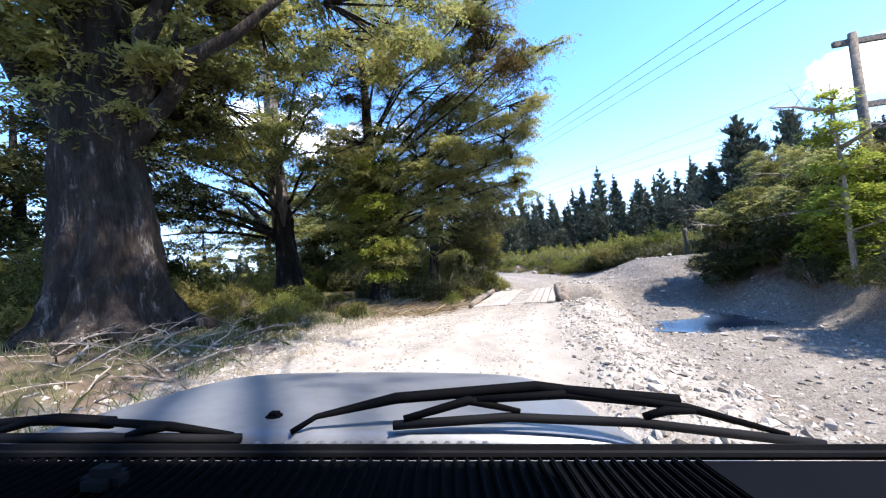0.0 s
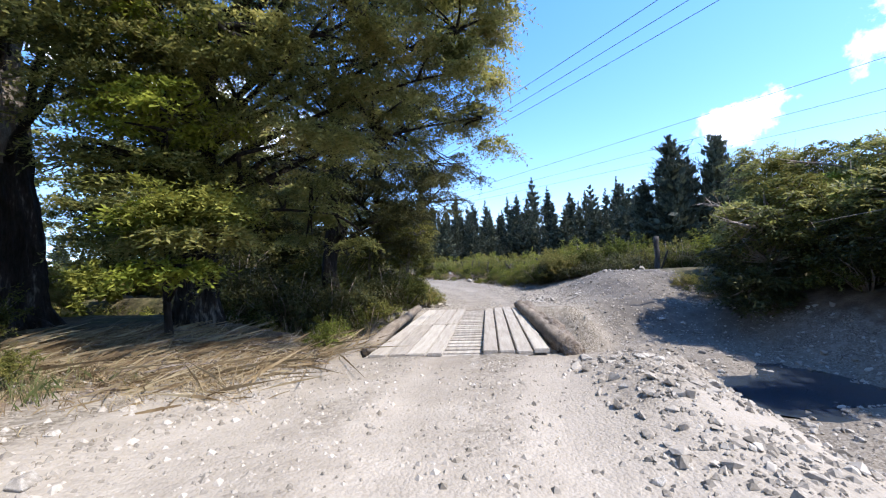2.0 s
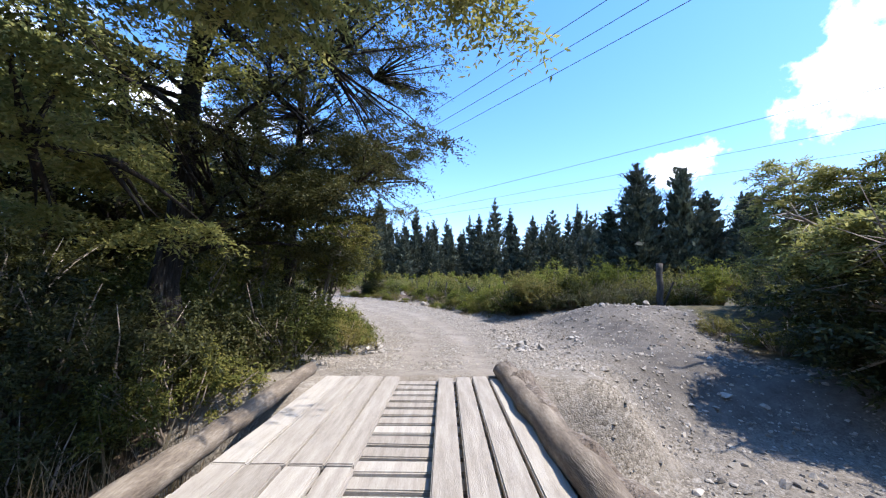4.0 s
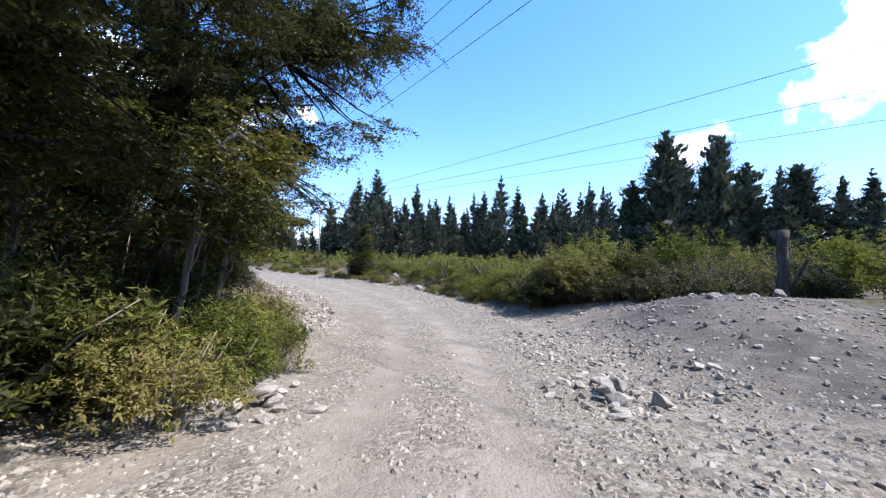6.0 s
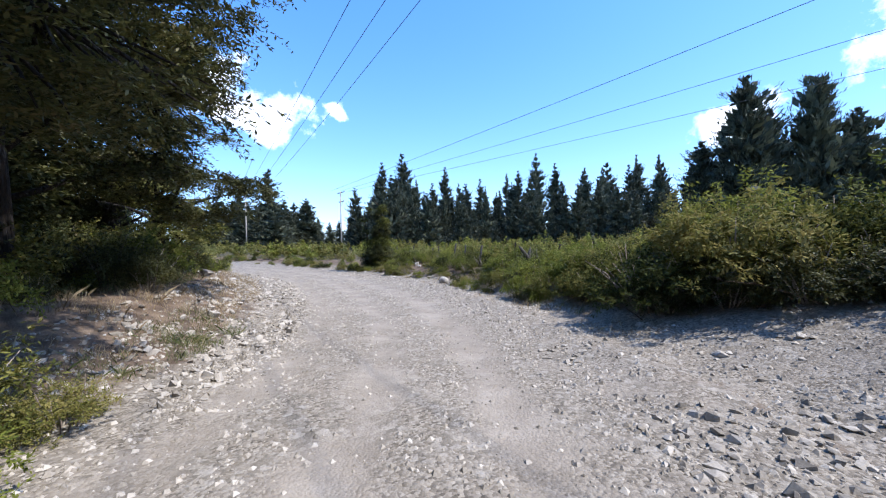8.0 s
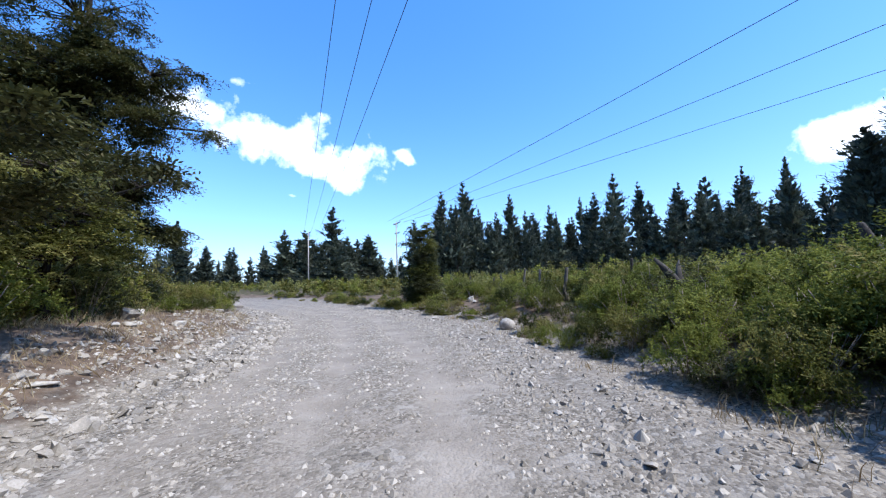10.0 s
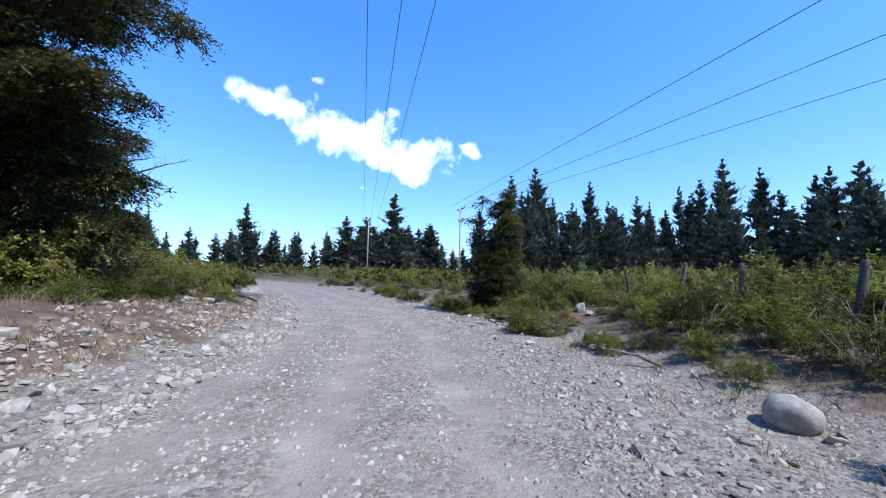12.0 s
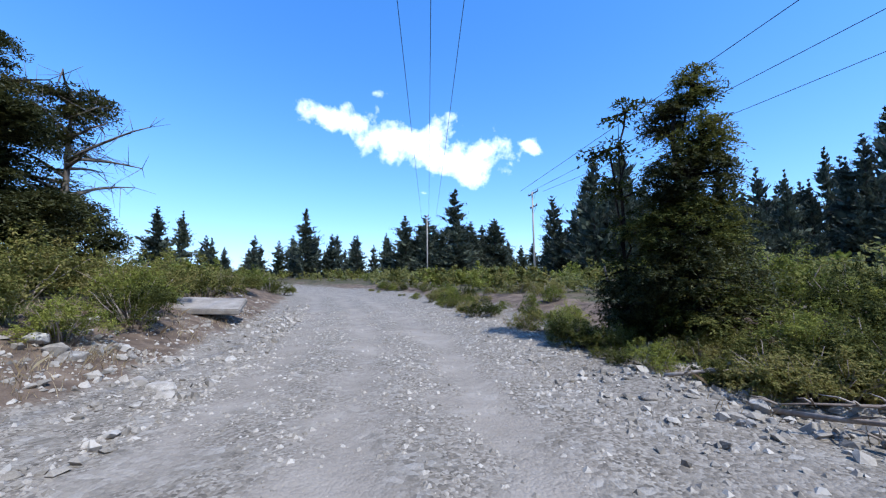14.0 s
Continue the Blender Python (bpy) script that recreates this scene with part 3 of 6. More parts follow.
        arm.tube(limb, [max((radius * 0.33 if radius < 0.25 else 0.05 + radius * 0.13) * (1 - hit * 0.5) * (1 - 0.85 * i / 5), 0.02) for i in range(6)], 7, 0.15)
        cs = in_pads(rng, n, c, r) if radius > 0.25 else in_blob(rng, n, c, r, 0.35)
        if radius > 0.25:                        # leafy twigs along the limb itself
            cs = np.concatenate([cs, np.repeat([tuple(p) for p in limb[2:5]], 4, 0) + rng.normal(0, 0.4, (12, 3))])
        for j in range(0, n, 3):
            q = Vector(cs[j])
            near = min(limb, key=lambda p: (p - q).length)
            twig.tube(bend(near, q, rng, 0.02, 3), [0.045, 0.03, 0.02, 0.008], 4)
        arms.append(arm)
        m = own[0] if own else mats[bi % len(mats)]
        leaves.setdefault(m, []).append(sprays(rng, cs, clump, twigs, per, leaf[0], leaf[1], droop=0.45, flat=0.17, spread=0.35))
    for k in range(bare):
        c = blobs[k % len(blobs)][0]
        hit = rng.uniform(0.35, 0.95)
        root = pts[0].lerp(top, hit)
        w = rng.uniform(0, 2 * math.pi)
        end = root + Vector((math.cos(w), math.sin(w), rng.uniform(-0.1, 0.5))) * rng.uniform(1.2, 3.2)
        limb = bend(root, end, rng, 0.05)
        arm = Soup()
        arms.append(arm)
        arm.tube(limb, [0.07 * (1 - i / 6) + 0.006 for i in range(6)], 5)
        for p in limb[2:]:
            for _ in range(3):
                twig.tube([p, p + Vector(rng.normal(0, 0.45, 3))], [0.014, 0.004], 3)
    stem = wood.mesh("trunk", trunk_bark or bark)
    if pale_above:
        stem.materials.append(M_BARK_PALE)
        for f in stem.polygons:
            f.material_index = int(f.center.z + 0.5 * math.sin(f.center.x * 9 + f.center.y * 7) > pale_above)
    child("trunk", stem, tree)
    for arm in arms:
        child("limb", arm.mesh("limb", bark), tree)
    if twig.v:
        tagged(child("brushwood", twig.mesh("brushwood", bark), tree), kind="stuff")
    for m, quads in leaves.items():
        child("crown", leaf_mesh("crown", quads, m), tree)
    return tree


# big trees beside the track: (offset of the leafy mass from the trunk's foot, radii, clumps)
T_OLD = "huge old evergreen tree, its furrowed trunk patched with lichen and painted sun dapple"
broadleaf((-7.8, 5.3), 0.86, 15, [((-0.4, 2.1, 8.5), (3.2, 3, 2.2), 70), ((-3.9, -0.9, 10), (4, 4, 3), 80), ((-2.4, 5.1, 7.5), (3, 2.5, 2), 60), ((1.6, -0.9, 10), (3.5, 3, 2.5), 70), ((-5.9, 4.1, 6), (2.5, 2.5, 1.6), 45), ((-1.9, 1.1, 14), (4, 4, 3), 80), ((3.6, 3.6, 8.2), (2.8, 2.2, 1.8), 60), ((0.6, 1.9, 5.6), (1.7, 1.5, 0.9), 26), ((2.1, 1.1, 7.0), (2.2, 2.0, 1.3), 50), ((-1.1, 4.3, 6.0), (1.8, 1.6, 1.1), 34), ((-5.4, 2.3, 7.6), (2.6, 2.4, 1.6), 50), ((-0.1, -0.7, 7.4), (2.2, 2.0, 1.4), 46), ((5.1, -0.7, 9.8), (2.0, 2.0, 1.0), 50), ((3.9, 4.1, 10.2), (2.2, 2.2, 1.2), 50), ((-1.2, -0.4, 6.2), (1.6, 1.4, 1.0), 30), ((0.9, -1.2, 6.8), (1.6, 1.4, 1.0), 30), ((-2.2, 1.2, 4.2), (1.2, 1.2, 0.6), 18), ((1.3, 0.8, 5.4), (1.0, 1.0, 0.5), 16)], 11, T_OLD, (M_LEAF, M_LEAF_DARK_SHADED, M_LEAF), (0.6, 0.3), flare=1.6, bare=16, dense=1.2, forks=((2.4, (1.9, 0.7, 8.0), 0.42), (2.9, (-1.6, -0.9, 8.0), 0.45), (3.6, (4.2, 1.9, 7.4), 0.24), (4.4, (-3.6, 1.4, 8.6), 0.26)))
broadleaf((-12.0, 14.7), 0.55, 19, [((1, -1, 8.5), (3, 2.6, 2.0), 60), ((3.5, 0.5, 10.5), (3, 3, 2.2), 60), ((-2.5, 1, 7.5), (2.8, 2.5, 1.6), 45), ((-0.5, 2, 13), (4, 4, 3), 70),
                                    ((5.2, -1.5, 6.2), (1.8, 1.6, 0.9), 30), ((-4, -2, 5), (2, 2, 1.2), 30), ((6, -3.5, 10), (3.2, 2.6, 2.0), 60), ((1.0, -5, 7.2), (2.2, 2.0, 0.8), 30), ((2.5, -3.2, 8.8), (2.2, 2.0, 0.8), 28), ((-1, -4, 9.6), (2.4, 2.2, 1.0), 28), ((-3.5, -3.5, 7.0), (2.2, 2.0, 0.8), 28), ((-1.5, -4.5, 5.4), (2.2, 2.0, 0.8), 40), ((-2.6, -4.4, 5.0), (1.8, 1.8, 0.7), 30), ((-3.5, -5.5, 8.2), (2.6, 2.4, 1.2), 50), ((0.5, -6.0, 9.2), (2.6, 2.2, 1.2), 50), ((-5.0, -3.0, 4.2), (2.0, 1.8, 0.8), 34), ((-4.5, -2.5, 6.0), (2.2, 2.0, 1.0), 36), ((3.7, -0.8, 7.4), (1.4, 1.2, 0.5), 26)], 12, "tall evergreen tree with a pale upper trunk and layered boughs", (M_LEAF, M_LEAF_DARK_SHADED), (-0.5, 0.6), bare=14, dense=0.95, pale_above=4.6, forks=((4.6, (1.8, -1.6, 8.4), 0.2), (3.0, (-2.6, -0.6, 6.4), 0.22)))
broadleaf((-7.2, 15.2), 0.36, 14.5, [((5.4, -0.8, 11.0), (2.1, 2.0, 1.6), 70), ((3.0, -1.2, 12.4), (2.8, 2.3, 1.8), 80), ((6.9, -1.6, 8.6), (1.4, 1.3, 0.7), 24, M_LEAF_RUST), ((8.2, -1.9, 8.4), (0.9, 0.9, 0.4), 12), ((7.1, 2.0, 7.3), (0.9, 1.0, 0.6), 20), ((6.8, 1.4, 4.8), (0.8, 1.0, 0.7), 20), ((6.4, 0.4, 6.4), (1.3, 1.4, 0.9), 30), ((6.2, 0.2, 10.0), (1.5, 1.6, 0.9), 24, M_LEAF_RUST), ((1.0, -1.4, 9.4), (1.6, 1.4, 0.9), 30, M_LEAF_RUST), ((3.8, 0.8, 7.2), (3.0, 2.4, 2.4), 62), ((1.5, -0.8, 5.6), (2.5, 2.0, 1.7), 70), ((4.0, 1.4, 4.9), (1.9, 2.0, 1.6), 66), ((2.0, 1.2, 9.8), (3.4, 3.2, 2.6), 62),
                                   # the lime mass is a sunlit pad, its light put into colour
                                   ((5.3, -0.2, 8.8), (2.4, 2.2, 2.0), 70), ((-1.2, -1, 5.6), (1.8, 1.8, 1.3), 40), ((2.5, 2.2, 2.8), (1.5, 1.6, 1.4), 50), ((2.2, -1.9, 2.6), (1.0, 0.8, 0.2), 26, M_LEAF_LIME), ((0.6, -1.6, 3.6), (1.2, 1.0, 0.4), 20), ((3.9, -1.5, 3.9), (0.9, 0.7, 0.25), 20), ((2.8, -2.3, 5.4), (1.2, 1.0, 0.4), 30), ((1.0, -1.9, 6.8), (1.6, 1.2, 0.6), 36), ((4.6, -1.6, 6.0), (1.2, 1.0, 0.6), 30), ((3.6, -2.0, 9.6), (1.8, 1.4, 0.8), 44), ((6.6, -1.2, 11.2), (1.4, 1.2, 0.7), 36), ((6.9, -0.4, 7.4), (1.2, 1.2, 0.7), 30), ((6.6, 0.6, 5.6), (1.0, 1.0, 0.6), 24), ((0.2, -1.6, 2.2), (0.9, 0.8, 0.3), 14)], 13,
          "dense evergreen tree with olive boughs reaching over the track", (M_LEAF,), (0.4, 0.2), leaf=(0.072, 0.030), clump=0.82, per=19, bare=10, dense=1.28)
# Both evergreens below: shade under the boughs put into dark leaf colour
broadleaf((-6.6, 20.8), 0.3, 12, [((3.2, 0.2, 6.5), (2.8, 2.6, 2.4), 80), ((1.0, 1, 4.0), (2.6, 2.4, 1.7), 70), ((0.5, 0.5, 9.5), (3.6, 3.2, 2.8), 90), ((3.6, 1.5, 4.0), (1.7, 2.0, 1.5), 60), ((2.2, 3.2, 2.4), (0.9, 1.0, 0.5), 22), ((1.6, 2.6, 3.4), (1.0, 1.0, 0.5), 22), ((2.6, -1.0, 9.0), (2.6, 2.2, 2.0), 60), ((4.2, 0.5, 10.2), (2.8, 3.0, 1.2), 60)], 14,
          "dense evergreen tree leaning over the track, shade painted into its leaves", (M_LEAF_DARK_SHADED,), (0.5, 0), leaf=(0.066, 0.028), clump=0.85, twigs=9, per=22, bare=16, dense=1.25)
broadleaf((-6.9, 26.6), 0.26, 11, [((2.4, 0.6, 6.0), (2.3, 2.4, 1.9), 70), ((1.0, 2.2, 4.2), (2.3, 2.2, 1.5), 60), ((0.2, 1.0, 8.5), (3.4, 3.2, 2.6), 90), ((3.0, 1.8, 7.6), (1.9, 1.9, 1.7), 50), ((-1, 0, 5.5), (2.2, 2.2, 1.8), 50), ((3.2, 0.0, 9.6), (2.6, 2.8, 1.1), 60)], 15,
          "dense evergreen tree over the track's bend, shade painted into its leaves", (M_LEAF_DARK_SHADED,), (0.3, 0.4), leaf=(0.072, 0.031), clump=0.85, twigs=9, per=21, bare=10, dense=1.8)
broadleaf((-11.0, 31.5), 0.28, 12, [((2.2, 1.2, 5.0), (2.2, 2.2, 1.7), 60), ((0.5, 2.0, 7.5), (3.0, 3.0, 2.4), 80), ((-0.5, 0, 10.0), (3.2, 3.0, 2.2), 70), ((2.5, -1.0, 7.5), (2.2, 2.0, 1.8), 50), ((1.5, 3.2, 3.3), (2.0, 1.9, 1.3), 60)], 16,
          "dense dark evergreen tree above the stony bank", (M_LEAF_DARK_SHADED,), leaf=(0.09, 0.04), per=16, bare=8, dense=1.9)
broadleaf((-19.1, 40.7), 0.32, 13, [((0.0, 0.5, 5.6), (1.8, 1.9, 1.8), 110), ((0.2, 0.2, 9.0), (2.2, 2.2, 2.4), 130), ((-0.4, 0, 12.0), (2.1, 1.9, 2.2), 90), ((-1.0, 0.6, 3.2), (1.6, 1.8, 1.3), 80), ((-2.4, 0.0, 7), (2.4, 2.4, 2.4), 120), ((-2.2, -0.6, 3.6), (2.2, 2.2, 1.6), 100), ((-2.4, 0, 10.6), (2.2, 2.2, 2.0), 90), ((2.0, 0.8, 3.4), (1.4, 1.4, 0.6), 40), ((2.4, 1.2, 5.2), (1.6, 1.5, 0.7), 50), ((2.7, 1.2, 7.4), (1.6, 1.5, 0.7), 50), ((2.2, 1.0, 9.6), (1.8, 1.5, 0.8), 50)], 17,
          "tall dark evergreen tree with drooping boughs", (M_LEAF_DARK_SHADED,), leaf=(0.1, 0.04), clump=1.0, per=14, bare=6, dense=1.6)
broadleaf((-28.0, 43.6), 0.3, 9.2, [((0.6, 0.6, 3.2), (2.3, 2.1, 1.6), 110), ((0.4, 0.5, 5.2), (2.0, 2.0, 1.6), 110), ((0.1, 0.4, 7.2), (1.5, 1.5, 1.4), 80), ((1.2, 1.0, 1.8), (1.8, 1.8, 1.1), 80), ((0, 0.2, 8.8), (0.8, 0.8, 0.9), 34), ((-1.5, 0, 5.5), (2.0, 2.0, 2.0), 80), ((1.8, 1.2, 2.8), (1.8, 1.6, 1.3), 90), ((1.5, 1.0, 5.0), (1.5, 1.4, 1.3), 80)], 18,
          "tall dark evergreen tree with open feathery boughs", (M_LEAF_DARK_SHADED,), leaf=(0.1, 0.042), per=13, bare=4, dense=1.7)
broadleaf((-28.8, 46.5), 0.17, 7.9, [((0.1, 0.2, 7.5), (1.1, 1.1, 0.7), 44), ((-0.5, 0.0, 6.2), (0.9, 0.9, 0.6), 22), ((-0.8, -0.6, 4.2), (1.2, 1.2, 0.8), 30), ((0.4, 0.3, 2.2), (1.5, 1.5, 0.9), 90), ((-0.2, 0.1, 3.4), (1.3, 1.3, 0.7), 60)], 19, "half-dead tree with bare grey branches and a leafy top", (M_LEAF_DARK_SHADED,), bare=22, bark=M_BARK_PALE)
broadleaf((-9.7, 52.4), 0.12, 4.3, [((0.1, 0, 1.2), (1.1, 1.1, 0.8), 60), ((0, 0.1, 2.1), (0.95, 0.95, 0.7), 50), ((0.15, 0, 3.0), (0.7, 0.7, 0.6), 34), ((0.35, 0, 3.6), (0.5, 0.45, 0.45), 18), ((-0.15, 0.1, 4.2), (0.35, 0.35, 0.4), 14), ((0.5, -0.2, 0.6), (0.9, 0.9, 0.5), 30), ((-0.7, 0.3, 0.8), (0.8, 0.8, 0.7), 40), ((0.3, 0.1, 4.7), (0.28, 0.28, 0.4), 10)], 20,
          "small bushy evergreen tree with dense olive foliage", (M_LEAF_DARK_SHADED, M_SHRUB), leaf=(0.05, 0.02), clump=0.42, twigs=10, per=16, bare=0, dense=3.0)
broadleaf((-13.0, 37.3), 0.1, 4.2, [((0, 0, 1.6), (1.4, 1.4, 0.7), 40), ((0.3, 0.2, 2.8), (1.3, 1.3, 0.6), 40), ((-0.2, 0, 3.9), (1.0, 1.0, 0.6), 30), ((0.9, 0.5, 2.0), (1.0, 1.0, 0.4), 22)], 73,
          "low olive-leaved tree below the dark evergreen", (M_LEAF, M_SHRUB), leaf=(0.07, 0.03), clump=0.6, per=12, flare=1.1, bare=4, dense=1.5)
for i, (x, y, lx, ly) in enumerate(((-4.9, 24.5, 0.5, 0.2), (-5.4, 25.6, 0.25, 0.3), (-5.15, 25.75, 0.55, 0.1), (-6.2, 23.4, 0.2, 0.2))):
    broadleaf((x, y), 0.075, 3.6, [((lx + 0.2, ly, 2.9), (0.9, 0.9, 0.35), 22), ((lx - 0.3, ly + 0.4, 2.3), (0.8, 0.8, 0.3), 16), ((lx + 0.6, ly - 0.3, 3.7), (0.9, 0.9, 0.5), 22)], 60 + i, "slender pale-barked sapling with fine leafy sprays", (M_SHRUB,), (lx, ly),
              leaf=(0.07, 0.035), clump=0.55, twigs=9, per=10, bark=M_BARK_PALE, flare=1.1, name="sapling")
# Out of view; added to shade the litter left of the start
broadleaf((6.6, -1.6), 0.3, 9.5, [((0.5, -1.5, 8.0), (2.6, 2.4, 1.8), 70), ((2.0, 0, 6.0), (2.0, 2.0, 1.4), 40), ((-6.0, 6.4, 9.6), (1.7, 1.6, 0.8), 44), ((-7.4, 7.4, 9.2), (1.5, 1.5, 0.7), 36), ((-5.2, 8.2, 9.6), (1.5, 1.5, 0.7), 36), ((-8.2, 5.6, 9.8), (1.5, 1.5, 0.7), 36)], 72,
          "spreading evergreen tree out of view, added for shade, reaching over the track", (M_LEAF,), leaf=(0.16, 0.09), twigs=9, per=7, bare=2)
# Sunlit sprays: their light put into a brighter leaf material
broadleaf((-6.3, 13.6), 0.07, 4.6, [((0.4, -0.3, 2.4), (1.1, 0.9, 0.3), 26), ((-0.2, -0.2, 3.3), (1.3, 1.0, 0.35), 34), ((0.6, -0.4, 4.2), (1.2, 1.0, 0.45), 34), ((-0.6, 0.2, 5.0), (1.2, 1.0, 0.5), 34), ((0.3, 0.1, 5.9), (0.9, 0.9, 0.6), 26), ((1.4, -0.6, 2.0), (0.8, 0.7, 0.15), 26), ((0.9, -0.9, 1.5), (0.7, 0.6, 0.15), 18)], 66,
          "young tree with layered sprays, sunlight painted in as yellow-green leaves", (M_THICKET, M_LEAF), leaf=(0.09, 0.042), clump=0.6, twigs=9, per=10, bark=M_BARK, flare=1.1, name="sapling")
broadleaf((-10.7, 52.7), 0.03, 4.5, [((0, 0, 3.2), (0.4, 0.4, 0.3), 8), ((-0.2, 0, 4.0), (0.4, 0.4, 0.3), 8), ((0.15, 0, 4.7), (0.35, 0.35, 0.3), 7), ((0.1, 0, 2.4), (0.35, 0.35, 0.3), 6), ((0.1, 0.1, 0.7), (0.7, 0.7, 0.6), 26), ((0, 0, 1.6), (0.5, 0.5, 0.4), 10)], 67,
          "slender sparse sapling beside the small bushy tree", (M_SHRUB,), leaf=(0.09, 0.04), clump=0.45, twigs=7, per=7, flare=1.1, bare=0, name="sapling")
# the same kinds again, further from the track
def again(src, x, y, turn, size):
    return copy_thing(src, pose(x, y, ground_at(x, y) - 0.15, 0, 0, turn) @ Matrix.Scale(size, 4))


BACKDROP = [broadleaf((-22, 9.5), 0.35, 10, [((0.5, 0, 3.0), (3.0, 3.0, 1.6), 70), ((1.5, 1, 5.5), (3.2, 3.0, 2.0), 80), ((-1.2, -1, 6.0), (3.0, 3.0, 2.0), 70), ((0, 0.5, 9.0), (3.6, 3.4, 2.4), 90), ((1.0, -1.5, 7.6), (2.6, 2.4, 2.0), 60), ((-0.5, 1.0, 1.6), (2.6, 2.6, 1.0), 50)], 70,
                      "dense dark evergreen tree in the wood beside the track", (M_LEAF_DARK_SHADED,), leaf=(0.24, 0.13), clump=1.0, twigs=7, per=6),
            broadleaf((-21, 25), 0.35, 11, [((0.5, 0, 2.6), (2.8, 2.8, 1.5), 60), ((-1.5, 1, 5.0), (3.0, 3.0, 2.0), 80), ((1.6, -1, 6.6), (3.0, 2.8, 2.0), 70), ((0, 0.5, 9.4), (3.4, 3.4, 2.6), 90), ((-1.0, -1.5, 7.6), (2.6, 2.4, 2.0), 60)], 71,
                      "dense evergreen tree in the wood beside the track", (M_LEAF,), leaf=(0.24, 0.13), clump=1.0, twigs=7, per=6)]
for src, x, y, turn, size in ((0, -30, 18, 60, 0.7), (1, -24.5, 27, 10, 0.75), (1, -26, 21, 130, 0.55), (1, -13.5, 24.0, 60, 0.9), (0, -14, 27, 200, 1.0), (0, -17, 33.5, 100, 1.0), (0, -33, 42.0, 20, 0.7), (1, -18, -3, 200, 0.9), (0, -22.5, 38.5, 120, 1.05), (1, -24, 5.0, 80, 0.7),
                              # the first three here stand out of view, added for shade too
                              (0, 10.5, -2.5, 80, 0.85), (1, 8.5, -7.5, 10, 0.95), (0, 15, 2.0, 200, 0.8), (1, -29, 10, 30, 0.9), (0, -27, 1, 140, 0.95), (0, -23, -4, 10, 0.9), (1, -27, 35, 70, 1.0), (0, -19.5, 29, 30, 1.1), (0, -20.5, 36.0, 300, 0.85)):
    again(BACKDROP[src], x, y, turn, size)


# ---------------------------------------------------------------- pines
def pine(seed, height, reach, detail, round_head=False):
    rng = np.random.default_rng(seed)
    tree = thing("pine_tree", (0, 0, 0), "tall dark pine with a spire top in a plantation edge", "tree", "pines")
    wood = Soup()
    wood.tube([(0, 0, -0.5), (0.05, 0, height * 0.5), (0, 0.03, height * 0.98)], [0.24, 0.15, 0.02], 6)
    P0, P1 = [], []
    z = height * 0.04
    while z < height * 0.985:
        t = z / height
        if round_head:
            length = reach * 1.3 * min(1.0, 0.5 + 2.4 * t) * (1 - t) ** 0.62 * rng.uniform(0.6, 1.12)
        else:
            length = reach * ((1 - t) ** 1.1 * 1.3 + 0.035) * min(1.0, 0.55 + t * 3) * rng.uniform(0.72, 1.15)
        for k in range((15 if round_head else 7) if t < 0.9 else 5):
            w = rng.uniform(0, 2 * math.pi)
            l = length * rng.uniform(0.35, 1.25)
            rise = l * (rng.uniform(-0.1, 0.25) + 0.8 * t)
            a, b = np.array((0, 0, z + rng.uniform(-0.25, 0.25))), np.array((math.cos(w) * l, math.sin(w) * l, z + rise + rng.uniform(-0.2, 0.2)))
            P0.append(a)
            P1.append(b)
            if detail > 1 and k % 3 == 0:
                wood.tube([a, b], [0.035, 0.01], 3)
        z += (0.5 if detail > 1 else 0.7) * rng.uniform(0.6, 1.5) * (height / 18)
    P0, P1 = np.array(P0), np.array(P1)
    n = len(P0)
    dirn = (P1 - P0)
    ln = np.linalg.norm(dirn, axis=1, keepdims=True)
    dirn = dirn / (ln + 1e-9)
    out = []
    # fine tufts towards the ends of the boughs, then broad ones that close the middle
    for per, lo, hi, size, fat in ((30 if detail > 1 else 9, 0.15, 1.0, 0.12 if detail > 1 else 0.26, 0.1), (7 if detail > 1 else 5, 0.05, 0.62, 0.25 if detail > 1 else 0.34, 0.34)):
        t = lo + (hi - lo) * (np.arange(per) + rng.uniform(0, 1, (n, per))) / per
        base = P0[:, None] + (P1 - P0)[:, None] * t[..., None] + rng.normal(0, 0.06, (n, per, 3)) * ln[:, None]
        A = dirn[:, None] + rng.normal(0, 0.5, (n, per, 3)) + np.array((0, 0, 0.55))
        A /= np.linalg.norm(A, axis=-1, keepdims=True)
        B = np.cross(A, rng.normal(0, 1, (n, per, 3)))
        B /= np.linalg.norm(B, axis=-1, keepdims=True) + 1e-9
        s = (0.55 + np.minimum(ln[:, None, :], 2.7)) * rng.uniform(0.7, 1.5, (n, per, 1)) * size
        out.append(np.stack([base - A * s * 0.3, base + A * s * 0.35 + B * s * fat, base + A * s, base + A * s * 0.35 - B * s * fat], -2).reshape(-1, 4, 3))
    child("trunk", wood.mesh("trunk", M_PINEBARK), tree)
    child("crown", leaf_mesh("crown", out, M_NEEDLE), tree)
    return tree


PINES = [pine(31, 18, 4.2, 2), pine(32, 18, 3.7, 2), pine(33, 18, 4.8, 2), pine(34, 18, 4.0, 2)]
ROUND = [pine(41, 18, 4.6, 2, True), pine(42, 18, 4.2, 2, True)]
BACK = [pine(51, 18, 4.4, 1), pine(52, 18, 4.8, 1)]
USED = set()


